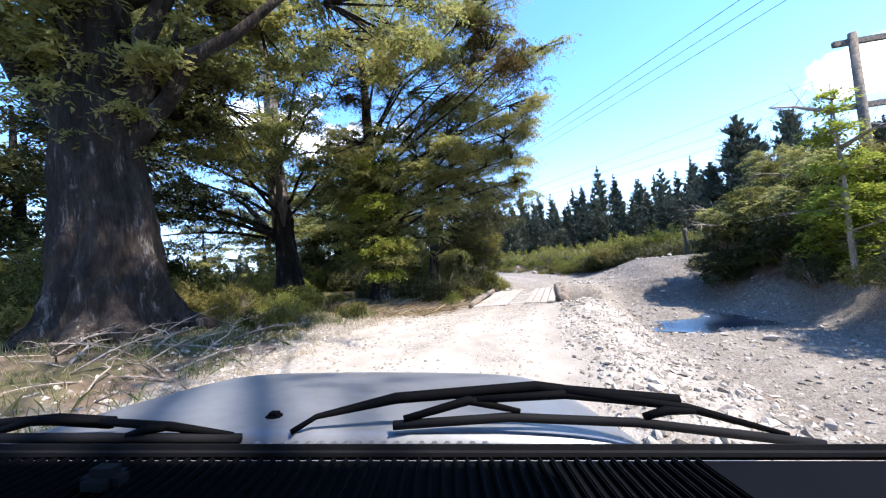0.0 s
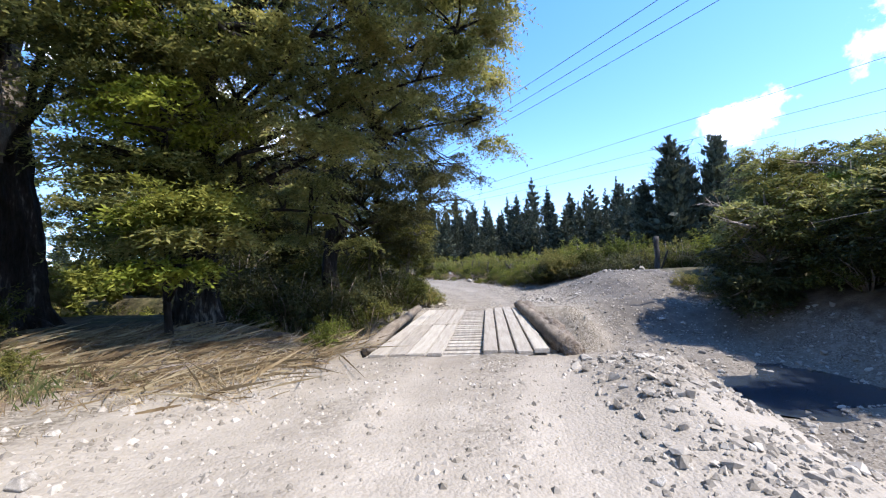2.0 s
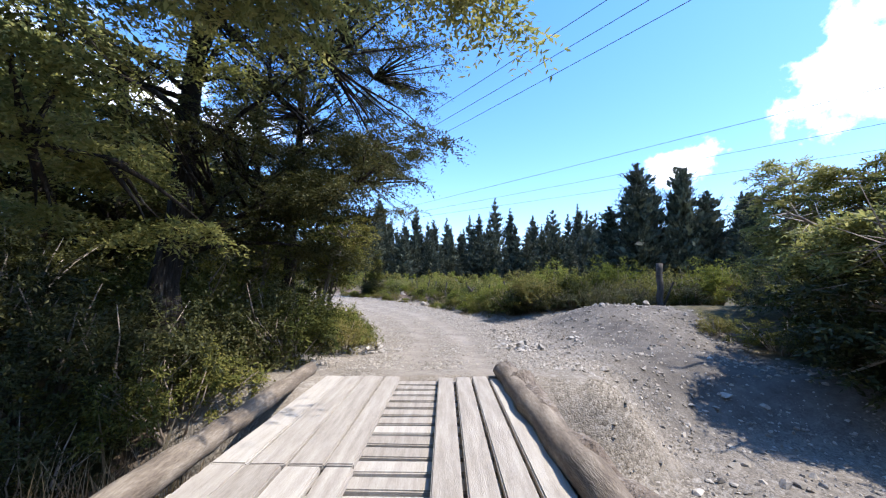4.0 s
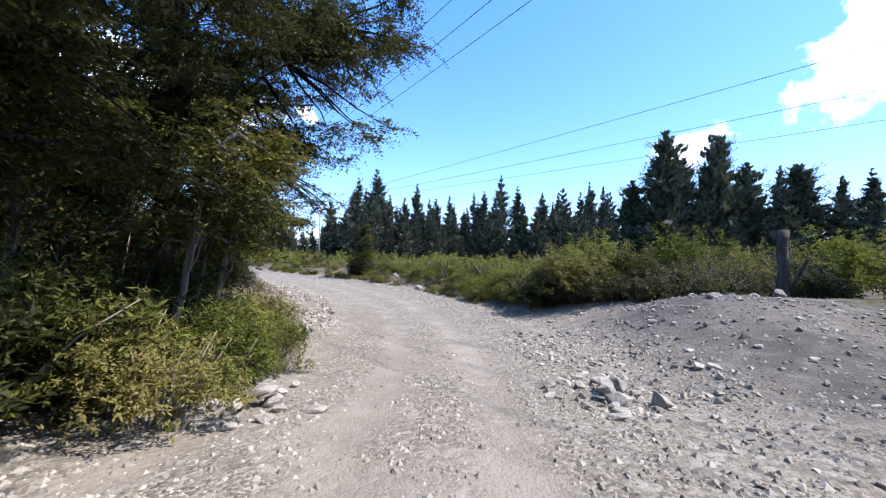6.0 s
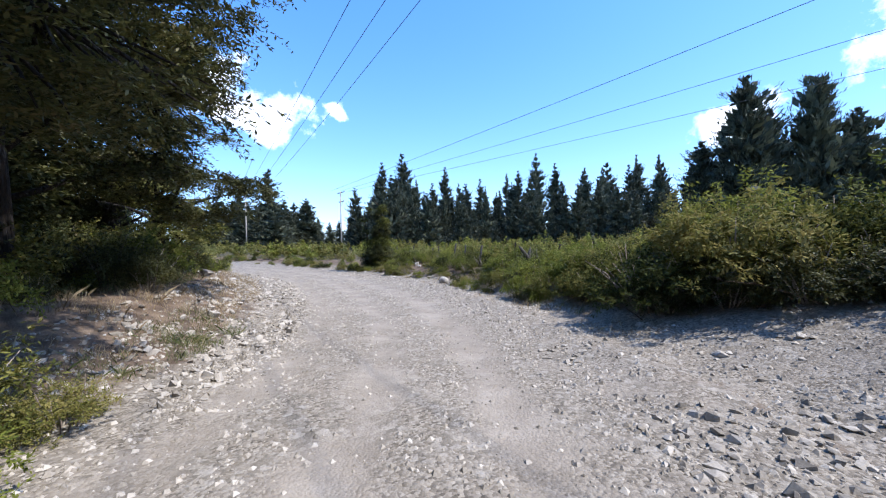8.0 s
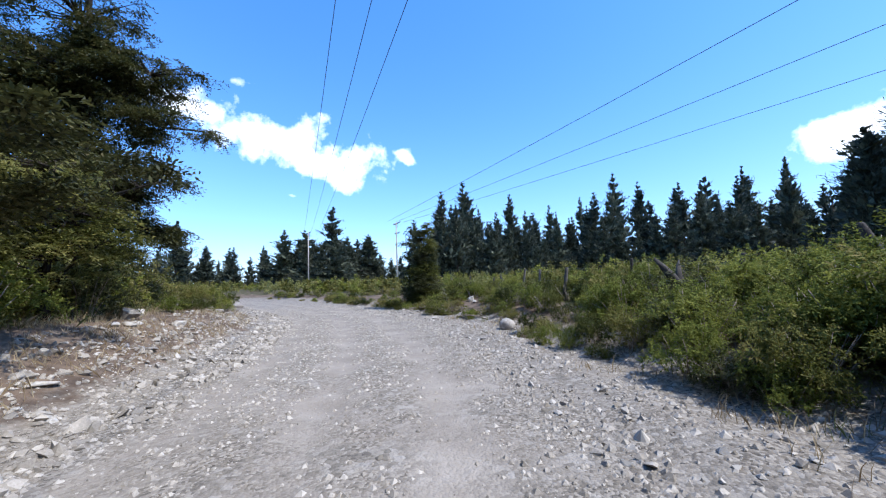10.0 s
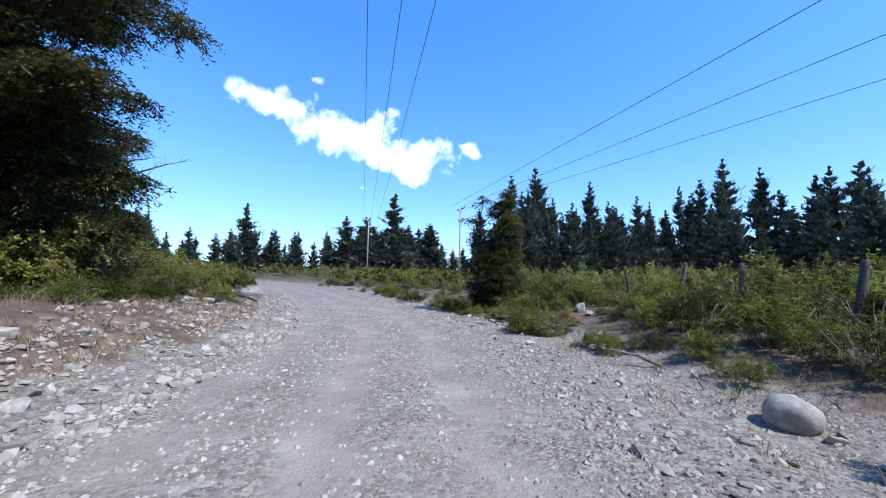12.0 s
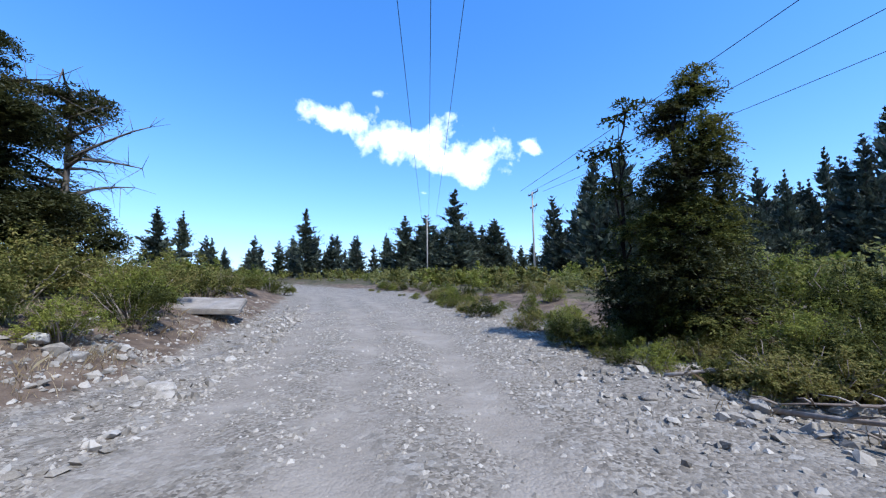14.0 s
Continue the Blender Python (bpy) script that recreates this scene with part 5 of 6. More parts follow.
# tall thicket on the far bank of the stream
for i, (x, y, h, blobs, mats) in enumerate((
        (8.9, 22.4, 3.2, [((0, 0, 1.6), (1.5, 1.5, 1.3), 60), ((-0.3, -0.2, 2.8), (1.1, 1.1, 0.8), 40), ((0.6, 0.2, 0.8), (1.6, 1.5, 0.7), 40)], (M_SHRUB, M_LEAF)),
        (11.4, 20.6, 4.2, [((0, 0, 1.9), (1.6, 1.6, 1.4), 70), ((0.2, 0, 3.7), (1.3, 1.3, 0.8), 40), ((0, 0, 2.8), (1.6, 1.6, 0.9), 50), ((-0.6, -0.6, 1.0), (1.8, 1.6, 0.9), 50)], (M_THICKET, M_LEAF)),
        (10.6, 16.2, 3.6, [((0, 0, 1.9), (1.5, 1.5, 1.4), 60), ((0, 0.3, 3.3), (1.1, 1.2, 0.8), 40), ((-0.5, 0, 0.8), (1.7, 1.6, 0.8), 50)], (M_THICKET, M_SHRUB)),
        (12.4, 12.2, 4.2, [((0, 0, 2.2), (1.7, 1.7, 1.6), 70), ((-0.4, 0.2, 3.8), (1.3, 1.2, 0.9), 45), ((-0.6, 0, 0.9), (1.9, 1.8, 0.9), 50)], (M_THICKET,)),
        (13.6, 16.4, 5.0, [((0, 0, 2.2), (2.0, 2.0, 1.7), 70), ((0, 0, 4.4), (1.7, 1.7, 1.2), 55)], (M_THICKET, M_LEAF)),
        (13.2, 25.6, 5.0, [((0, 0, 1.8), (2.2, 2.0, 1.6), 80), ((0, 0, 3.3), (2.2, 2.0, 1.2), 80), ((0, 0, 4.4), (1.6, 1.5, 0.9), 50)], (M_SHRUB,)),
        (13.6, 29.0, 6.0, [((0, 0, 1.8), (2.0, 2.2, 1.6), 80), ((0, 0, 3.6), (2.0, 2.2, 1.4), 80), ((0, 0, 5.2), (1.6, 1.6, 1.2), 60)], (M_LEAF,)),
        (9.3, 15.2, 6.4, [((0.0, 0.0, 5.9), (0.35, 0.35, 0.5), 7), ((-0.15, -0.1, 4.9), (0.6, 0.6, 0.4), 10), ((0.1, 0, 4.0), (0.7, 0.7, 0.5), 14), ((0, 0, 2.6), (1.0, 1.0, 0.9), 30)], (M_THICKET,)),
        # low masses in dark leaves: shade at the foot put into colour
        (8.1, 20.5, 3.6, [((0, 0, 1.3), (1.7, 1.5, 1.3), 80, M_LEAF_DARK_SHADED), ((0.2, 0, 2.6), (1.5, 1.4, 1.0), 60), ((0.8, 0, 3.4), (0.9, 0.9, 0.6), 28), ((-0.8, -0.4, 0.6), (1.2, 1.1, 0.7), 40, M_LEAF_DARK_SHADED)], (M_SHRUB, M_LEAF)),
        (10.0, 18.4, 3.5, [((0, 0, 1.4), (1.8, 1.6, 1.3), 80, M_LEAF_DARK_SHADED), ((0.1, 0, 2.5), (1.6, 1.5, 0.9), 60), ((0.4, 0, 3.3), (0.9, 0.9, 0.6), 28)], (M_SHRUB, M_LEAF)),
        (15.5, 8.0, 4.4, [((0, 0, 2.2), (2.2, 2.0, 1.8), 70), ((0, 0, 4.0), (1.5, 1.5, 1.0), 40)], (M_THICKET,)))):
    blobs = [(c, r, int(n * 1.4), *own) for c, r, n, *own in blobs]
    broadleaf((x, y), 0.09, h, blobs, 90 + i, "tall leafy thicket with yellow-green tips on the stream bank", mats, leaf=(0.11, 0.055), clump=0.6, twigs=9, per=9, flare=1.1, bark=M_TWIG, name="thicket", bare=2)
# Closing the foot: shade there put into every other shrub's leaf colour
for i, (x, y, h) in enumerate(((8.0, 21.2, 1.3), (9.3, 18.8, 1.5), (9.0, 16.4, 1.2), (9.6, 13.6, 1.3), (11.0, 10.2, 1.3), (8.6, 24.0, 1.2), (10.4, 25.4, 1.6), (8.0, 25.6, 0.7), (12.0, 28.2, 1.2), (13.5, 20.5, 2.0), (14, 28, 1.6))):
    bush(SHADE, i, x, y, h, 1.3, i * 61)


# ---------------------------------------------------------------- timber bridge
def deck_z(y):
    return 0.31 + (y - BRIDGE_A) / (BRIDGE_B - BRIDGE_A) * -0.18


def build_bridge():
    bridge = thing("timber_bridge", (-0.72, BRIDGE_A, deck_z(BRIDGE_A)), "weathered plank bridge with side logs over the stream bed", "bridge")
    bridge.matrix_basis = pose(-0.72, BRIDGE_A, deck_z(BRIDGE_A), -1.75, 0, 2.2)
    length = BRIDGE_B - BRIDGE_A
    rng = np.random.default_rng(3)

    def plank(name, sx, sy, sz, x, y, z, turn=0.0, mat=M_PLANK):
        part(name, box_bm(sx, sy, sz, bevel=0.012, m=pose(x, y, z, rng.uniform(-0.4, 0.4), rng.uniform(-0.8, 0.8), turn)), mat, bridge)
    for x in (-1.5, -0.5, 0.5, 1.4):
        s = Soup().tube([(x, -0.4, -0.38), (x, length * 0.5, -0.36), (x, length + 0.4, -0.38)], [0.2, 0.19, 0.18], 12, 0.06)
        child("beam", s.mesh("beam", M_LOG), bridge)
    for i in range(22):                                            # sleepers across
        y = 0.12 + i * (length - 0.24) / 21
        plank("sleeper", 3.3, 0.20, 0.12, -0.05, y, -0.135, rng.uniform(-0.8, 0.8))
    for k, x in enumerate((0.36, 0.63, 0.90, 1.17)):               # runner under the one wheel
        plank("runner", 0.235, length - 0.1 - 0.06 * (k % 2), 0.07, x, length / 2, -0.03, rng.uniform(-0.3, 0.3))
    for k, (x, w) in enumerate(((-1.46, 0.30), (-1.14, 0.31), (-0.82, 0.30), (-0.52, 0.24))):   # dusty runner under the other
        for half in (0, 1):
            plank("runner", w, length / 2 - 0.03, 0.06, x, length * (0.25 + 0.5 * half), -0.035, rng.uniform(-0.6, 0.6))
    def log(line, radii, name, label, mat, lump):
        """A crooked log with knots and an uneven girth."""
        n = 26
        where = np.linspace(0, len(line) - 1, n)
        pts = [Vector([float(np.interp(w, range(len(line)), [p[c] for p in line])) for c in range(3)]) + Vector((rng.normal(0, lump * 0.25), 0, rng.normal(0, lump * 0.25))) for w in where]
        rad = [float(np.interp(w, range(len(line)), radii)) * (1 + rng.normal(0, lump)) for w in where]
        rad[0] *= 0.8
        child(name, Soup().tube(pts, rad, 16, lump * 2.2, random.Random(5)).mesh(name, mat), bridge, label)
    log([(-1.74, 0.35, 0.0), (-1.80, 1.6, 0.03), (-1.86, 3.4, 0.03), (-1.98, length + 0.3, 0.03)], [0.12, 0.13, 0.115, 0.11], "side_log", "peeled pale side log", M_LOG, 0.035)
    log([(1.52, 0.1, 0.03), (1.46, 2.0, 0.05), (1.38, 4.0, 0.05), (1.30, length + 0.2, 0.06)], [0.16, 0.155, 0.15, 0.14], "side_log", "thick brown side log caked with earth", M_LOG, 0.05)
    log([(1.60, -0.2, -0.02), (1.60, 1.6, 0.02), (1.50, 3.6, 0.0), (1.44, length + 0.3, 0.02)], [0.15, 0.17, 0.16, 0.17], "earth", "clods of stony earth along the log", M_EARTH, 0.16)
    plank("sleeper", 1.5, 0.3, 0.1, 0.2, -0.16, -0.1, 1)
    return bridge


build_bridge()


# ---------------------------------------------------------------- power line
def power_pole(x, y, top, label, arms, tilt=(0, 0), turn=-41.0, r=0.13):
    z = ground_at(x, y) - 0.2
    h = top - z
    pole = thing("power_pole", (x, y, z), label, "utility pole", "power poles")
    pole.matrix_basis = pose(x, y, z, tilt[0], tilt[1], turn)
    child("shaft", Soup().tube([(0, 0, 0), (0.02, 0, h * 0.5), (0, 0, h)], [r, r * 0.85, r * 0.68], 10, 0.03).mesh("shaft", M_POLE), pole)
    for down, half in arms:
        part("crossarm", box_bm(half * 2, 0.1, 0.12, (0, 0.12, h - down), 0.012), M_POST, pole)
        for sx in (-1, 1):
            part("brace", box_bm(0.03, 0.02, 0.9, (0, 0, 0), 0.004, Matrix.Translation((sx * 0.33, 0.14, h - down - 0.34)) @ pose(0, 0, 0, 0, sx * 42, 0)), M_WIRE, pole)
        for px in (-half + 0.08, 0.0, half - 0.08):
            s = Soup().tube([(px, 0.12, h - down + 0.05), (px, 0.12, h - down + 0.1), (px, 0.12, h - down + 0.16), (px, 0.12, h - down + 0.22)], [0.025, 0.055, 0.05, 0.03], 8)
            child("insulator", s.mesh("insulator", M_INSUL), pole)
    return pole


POLE_M, POLE_R = (-53.4, 96.2, 12.7), (-26.4, 83.4, 10.5)
power_pole(*POLE_M, "tall pale wooden power pole with a crossarm", ((0.15, 1.25),))
power_pole(*POLE_R, "pale wooden power pole with two crossarms", ((0.15, 1.3), (1.7, 0.9)))


def twin_pole(x, y, top):
    """Two stout poles joined by two long timbers."""
    z = ground_at(x, y) - 0.3
    h = top - z
    f = thing("twin_power_pole", (x, y, z), "weathered timber portal of two power poles with crossbeams", "utility pole", "power poles")
    f.matrix_basis = pose(x, y, z, 0, 0, 12)
    for px in (0.0, 3.4):
        child("shaft", Soup().tube([(px, 0, 0), (px, 0, h * 0.5), (px, 0, h)], [0.19, 0.17, 0.14], 12, 0.04).mesh("shaft", M_LOG), f)
    for down in (0.3, 3.0):
        part("crossbeam", box_bm(4.6, 0.16, 0.24, (1.7, 0.17, h - down), 0.015), M_LOG, f)


twin_pole(13.1, 20.6, 9.5)


def cables(a, b, sag, along_x=1.17):
    """Three wires side by side from a near end to a crossarm."""
    a, b = Vector(a), Vector(b)
    d = (b - a).normalized()
    side = Vector((d.y, -d.x, 0)).normalized()
    for k in (-1, 0, 1):
        pts = []
        for i in range(41):
            t = i / 40
            p = a.lerp(b, t) + side * (k * along_x)
            pts.append(p - Vector((0, 0, sag * 4 * t * (1 - t))))
        tagged(new("power_cable", Soup().tube(pts, [0.016] * 41, 5).mesh("power_cable", M_WIRE)), "thin dark power cable sagging between the poles", "cable", "power cables")


# Near ends are set so that the wires fit the camera's view
cables((28.04, 1.75, 13.89), (POLE_M[0] + 0.2, POLE_M[1] + 0.26, POLE_M[2] - 0.55), 1.68, 1.29)
for shift, near_end in enumerate(((54.6, 13.8, 16.0), (62.4, 23.6, 16.0), (70.6, 33.7, 16.0))):
    tip = Vector((POLE_R[0] - 1.0 + shift * 0.95, POLE_R[1] - 0.9 + shift * 0.9, POLE_R[2] + 0.1))
    pts = [Vector(near_end).lerp(tip, i / 30) - Vector((0, 0, 1.2 * (i / 30) * (1 - i / 30))) for i in range(31)]
    tagged(new("power_cable", Soup().tube(pts, [0.02] * 31, 5).mesh("power_cable", M_WIRE)), "thin dark power cable sagging across the slope", "cable", "power cables")


# ---------------------------------------------------------------- fences
def fence(name_label, posts, height, wires, seed, r=0.07, lean=6):
    rng = np.random.default_rng(seed)
    x0, y0 = posts[0]
    f = thing("fence", (x0, y0, 0), name_label, "fence")
    tops = []
    for i, (x, y) in enumerate(posts):
        z = ground_at(x, y)
        h = height * rng.uniform(0.85, 1.1)
        dx, dy = rng.normal(0, math.tan(radians(lean)), 2) * h
        a, b = Vector((x - x0, y - y0, z - 0.2)), Vector((x - x0 + dx, y - y0 + dy, z + h))
        rr = r * rng.uniform(0.75, 1.25)
        child("post", Soup().tube([a, a.lerp(b, 0.5), b - (b - a) * 0.02, b], [rr, rr * 0.95, rr * 0.9, rr * 0.7], 8, 0.12).mesh("post", M_POST), f)
        tops.append((a, b))
    for w in range(wires):
        k = 0.45 + 0.5 * w / max(1, wires - 1)
        pts = []
        for (a, b), (c, d) in zip(tops, tops[1:]):
            p, q = a.lerp(b, k), c.lerp(d, k)
            pts += [p, p.lerp(q, 0.5) - Vector((0, 0, 0.05))]
        pts.append(tops[-1][0].lerp(tops[-1][1], k))
        child("wire", Soup().tube(pts, [0.004] * len(pts), 4).mesh("wire", M_WIRE), f)
    return f


fence("wire fence with rough grey tilted wooden posts", [(8.74, 30.5), (6.9, 33.6), (5.0, 36.4), (3.2, 39.2), (1.6, 41.6), (0.1, 43.9), (-1.8, 46.3), (-2.8, 48.3), (-3.79, 50.4), (-4.92, 52.4), (-6.06, 54.67), (-8.0, 57.6), (-10.4, 60.4), (-13.5, 63)], 1.35, 3, 21, 0.06, 11)
def stout_post(x, y, top, r):
    z = ground_at(x, y) - 0.3
    p = thing("stout_post", (x, y, z), "thick weathered wooden strainer post at the hedge's end", "post")
    n = 10
    pts = [Vector((0.02 * math.sin(i * 1.3), 0.02 * math.cos(i * 1.7), (top - z) * i / n)) for i in range(n + 1)]
    child("timber", Soup().tube(pts, [r * (1.05 - 0.012 * i) for i in range(n + 1)], 14, 0.1, random.Random(4)).mesh("timber", M_POST), p)
    for up in (0.55, 0.85, 1.15):
        ring = [Vector((math.cos(w) * r * 1.06, math.sin(w) * r * 1.06, top - z - 1.35 + up)) for w in np.linspace(0, 2 * math.pi, 13)]
        child("wire_loop", Soup().tube(ring, [0.006] * 13, 4).mesh("wire_loop", M_WIRE), p)


stout_post(8.65, 30.2, 2.32, 0.14)
fence("old wire fence with leaning pale wooden posts in the undergrowth", [(-12.4, 6.9), (-12.7, 10.3), (-12.9, 11.6), (-13.1, 12.5), (-12.9, 13.4), (-13.3, 15.6), (-14, 18)], 1.1, 2, 22, 0.055, 12)


# ---------------------------------------------------------------- stones
def hull(seed, points=13, flat=0.7):
    """An angular broken stone: the hull of a few random points, about 1 across."""
    r = np.random.default_rng(seed)
    v = r.normal(0, 1, (points, 3))
    v = v / np.linalg.norm(v, axis=1, keepdims=True) * r.uniform(0.36, 0.56, (points, 1)) * np.array((1.0, r.uniform(0.65, 0.95), flat))
    bm = bmesh.new()
    for p in v:
        bm.verts.new(p)
    bmesh.ops.convex_hull(bm, input=bm.verts[:])
    for p in [p for p in bm.verts if not p.link_faces]:
        bm.verts.remove(p)
    bmesh.ops.recalc_face_normals(bm, faces=bm.faces[:])
    return bm


def stone_mesh(seed, flat=0.7, points=16):
    me = bpy.data.meshes.new("stone")
    bm = hull(seed, points, flat)
    bmesh.ops.bevel(bm, geom=bm.edges[:], offset=0.02, segments=1, affect="EDGES")
    bm.to_mesh(me)
    bm.free()
    me.materials.append(M_STONE)
    return me


def boulder_mesh(seed):
    r = np.random.default_rng(seed)
    me = bpy.data.meshes.new("boulder")
    bm = bmesh.new()
    bmesh.ops.create_icosphere(bm, subdivisions=3, radius=0.5)
    cuts = [(Vector(r.normal(0, 1, 3)).normalized(), r.uniform(0.36, 0.46)) for _ in range(8)]
    for v in bm.verts:
        for n, d in cuts:
            over = v.co.dot(n) - d
            if over > 0:
                v.co -= n * over * 0.8
        v.co.z *= 0.85
    bm.to_mesh(me)
    bm.free()
    me.materials.append(M_STONE)
    me.polygons.foreach_set("use_smooth", [True] * len(me.polygons))
    return me


STONES = [stone_mesh(200 + i, (0.75, 0.6, 0.85, 0.5, 0.7, 0.4)[i]) for i in range(6)]
BOULDER = boulder_mesh(300)


def stone(x, y, size, k, label, sink=0.3, turn=None, me=None):
    ob = new("stone" if size < 0.45 else "boulder", me or STONES[k % 6])
    r = random.Random(int(x * 977 + y * 131))
    ob.matrix_basis = pose(x, y, ground_at(x, y) + size * (0.32 - sink), r.uniform(-12, 12), r.uniform(-12, 12), r.uniform(0, 360) if turn is None else turn) @ Matrix.Diagonal((size * r.uniform(0.85, 1.3), size, size * r.uniform(0.8, 1.1), 1))
    return tagged(ob, label, "stone", "roadside stones")


stone(-3.38, 43.22, 0.5, 0, "smooth rounded pale boulder beside the track", 0.12, 0, BOULDER)
stone(-12.5, 38.7, 0.75, 2, "angular grey boulder on the stony bank", 0.2)
for i, (x, y, s) in enumerate(((-16.9, 45.5, 0.42), (-17.35, 45.3, 0.5), (-13.3, 39.4, 0.45), (-11.6, 38.2, 0.35), (-12.2, 39.8, 0.4), (5.4, 13.9, 0.32), (6.4, 13.6, 0.38), (4.6, 14.4, 0.22), (7.2, 28.6, 0.4), (6.9, 28.9, 0.35), (5.2, 27.9, 0.36), (-9.1, 51.1, 0.36), (-8.9, 49.6, 0.26), (-8.2, 49.9, 0.3))):
    stone(x, y, s, i, "pale angular stone lying on the gravel bank", 0.2)
heap = random.Random(31)
for cx, cy, n, wide in ((-2.8, 23.4, 20, 0.95), (1.4, 24.2, 22, 1.0)):
    for i in range(n):
        w, r = heap.uniform(0, 6.28), wide * heap.random() ** 0.7
        size = heap.uniform(0.2, 0.42) * (1.1 - 0.4 * r / wide)
        ob = stone(cx + math.cos(w) * r * 0.8, cy + math.sin(w) * r, size, i, "whitish broken stone in a heap at the track's edge", 0.2)
        ob.location.z += 0.14 * max(0.0, 1 - r / (0.7 * wide)) * (i % 2)
rng = np.random.default_rng(17)


def scatter(n, s_lo, s_hi, d_lo, d_hi, lo, hi, label):
    for i in range(n):
        s = rng.uniform(s_lo, s_hi)
        p = np.array([np.interp(s, np.arange(len(ROAD)), ROAD[:, c]) for c in (0, 1)])
        q = np.array([np.interp(s + 0.05, np.arange(len(ROAD)), ROAD[:, c]) for c in (0, 1)])
        t = (q - p) / np.linalg.norm(q - p)
        x, y = p + np.array((t[1], -t[0])) * rng.uniform(d_lo, d_hi)
        stone(x, y, lo + (hi - lo) * rng.random() ** 2.2, i, label)


scatter(80, 11.0, 17.2, -5.6, -2.6, 0.12, 0.48, "pale broken stone spilled along the track's edge")
scatter(30, 12.0, 16.6, 2.6, 4.6, 0.08, 0.3, "grey stone on the gravel shoulder")
scatter(36, 2.3, 5.9, 1.5, 2.9, 0.08, 0.24, "pale stone in the rubble berm beside the track")
scatter(14, 4.6, 5.9, -3.2, -2.0, 0.08, 0.22, "pale stone at the bridge approach")
scatter(58, 7.4, 10.8, 2.4, 8.2, 0.08, 0.34, "grey stone on the bare gravel bank")
for i in range(32):
    stone(rng.uniform(3.6, 8.2), rng.uniform(5, 20), 0.07 + 0.2 * rng.random() ** 2, i, "pale stone in the dry stream bed")


def pebbles():
    """Small loose gravel, too fine to pick apart."""
    r = np.random.default_rng(23)
    n = 80000
    s = np.where(r.random(n) < 0.25, r.uniform(1.8, 6.2, n), r.uniform(7.4, 17.0, n))
    px, py = (np.interp(s, np.arange(len(ROAD)), ROAD[:, c]) for c in (0, 1))
    qx, qy = (np.interp(s + 0.05, np.arange(len(ROAD)), ROAD[:, c]) for c in (0, 1))
    ln = np.hypot(qx - px, qy - py)
    edge = r.random(n) < 0.4
    off = np.where(edge, np.where(r.random(n) < 0.5, -1, 1) * r.uniform(1.9, 5.0, n), r.uniform(-2.7, 2.7, n))
    x, y = px + (qy - py) / ln * off, py - (qx - px) / ln * off
    bed = r.random(n) < 0.08
    x, y = np.where(bed, r.uniform(2.0, 8, n), x), np.where(bed, r.uniform(4, 31, n), y)
    track = np.exp(-((off + 0.35) / 0.4) ** 2) + np.exp(-((off - 1.15) / 0.4) ** 2) + 0.6 * np.exp(-((off + 1.9) / 0.4) ** 2)
    keep = ~((y > BRIDGE_A - 0.5) & (y < BRIDGE_B + 0.4) & (np.abs(x + 0.8) < 2.2)) & (r.random(n) > 0.8 * track) & (lattice(x * 1.7, y * 1.7, 15) > 0.22)
    x, y = x[keep], y[keep]
    n = len(x)
    z = land(x, y)[0]
    size = 0.011 + 0.034 * r.random(n) ** 2.6
    size = np.where(np.abs(off[keep]) > 2.2, size * 1.25, size)
    chip = np.array([(1, 0, -0.15), (0.1, 1, -0.15), (-1, 0.1, -0.15), (0, -1, -0.15), (0.25, 0.1, 0.6), (-0.3, -0.1, 0.45)], float)
    w = r.uniform(0, 6.28, n)
    V = chip[None] * (size[:, None, None] * r.uniform(0.65, 1.3, (n, 6, 1)))
    V = np.stack([V[..., 0] * np.cos(w)[:, None] - V[..., 1] * np.sin(w)[:, None], V[..., 0] * np.sin(w)[:, None] + V[..., 1] * np.cos(w)[:, None], V[..., 2]], -1)
    V += np.stack([x, y, z + size * 0.05], 1)[:, None]
    F = np.array([(0, 1, 4), (1, 5, 4), (1, 2, 5), (2, 3, 5), (3, 4, 5), (3, 0, 4)])
    faces = (np.arange(n)[:, None, None] * 6 + F[None]).reshape(-1, 3)
    tagged(new("gravel", mesh_of("gravel", V.reshape(-1, 3), faces, M_PEBBLE)), "loose pale grey gravel strewn over track and banks", "gravel", kind="stuff")


pebbles()


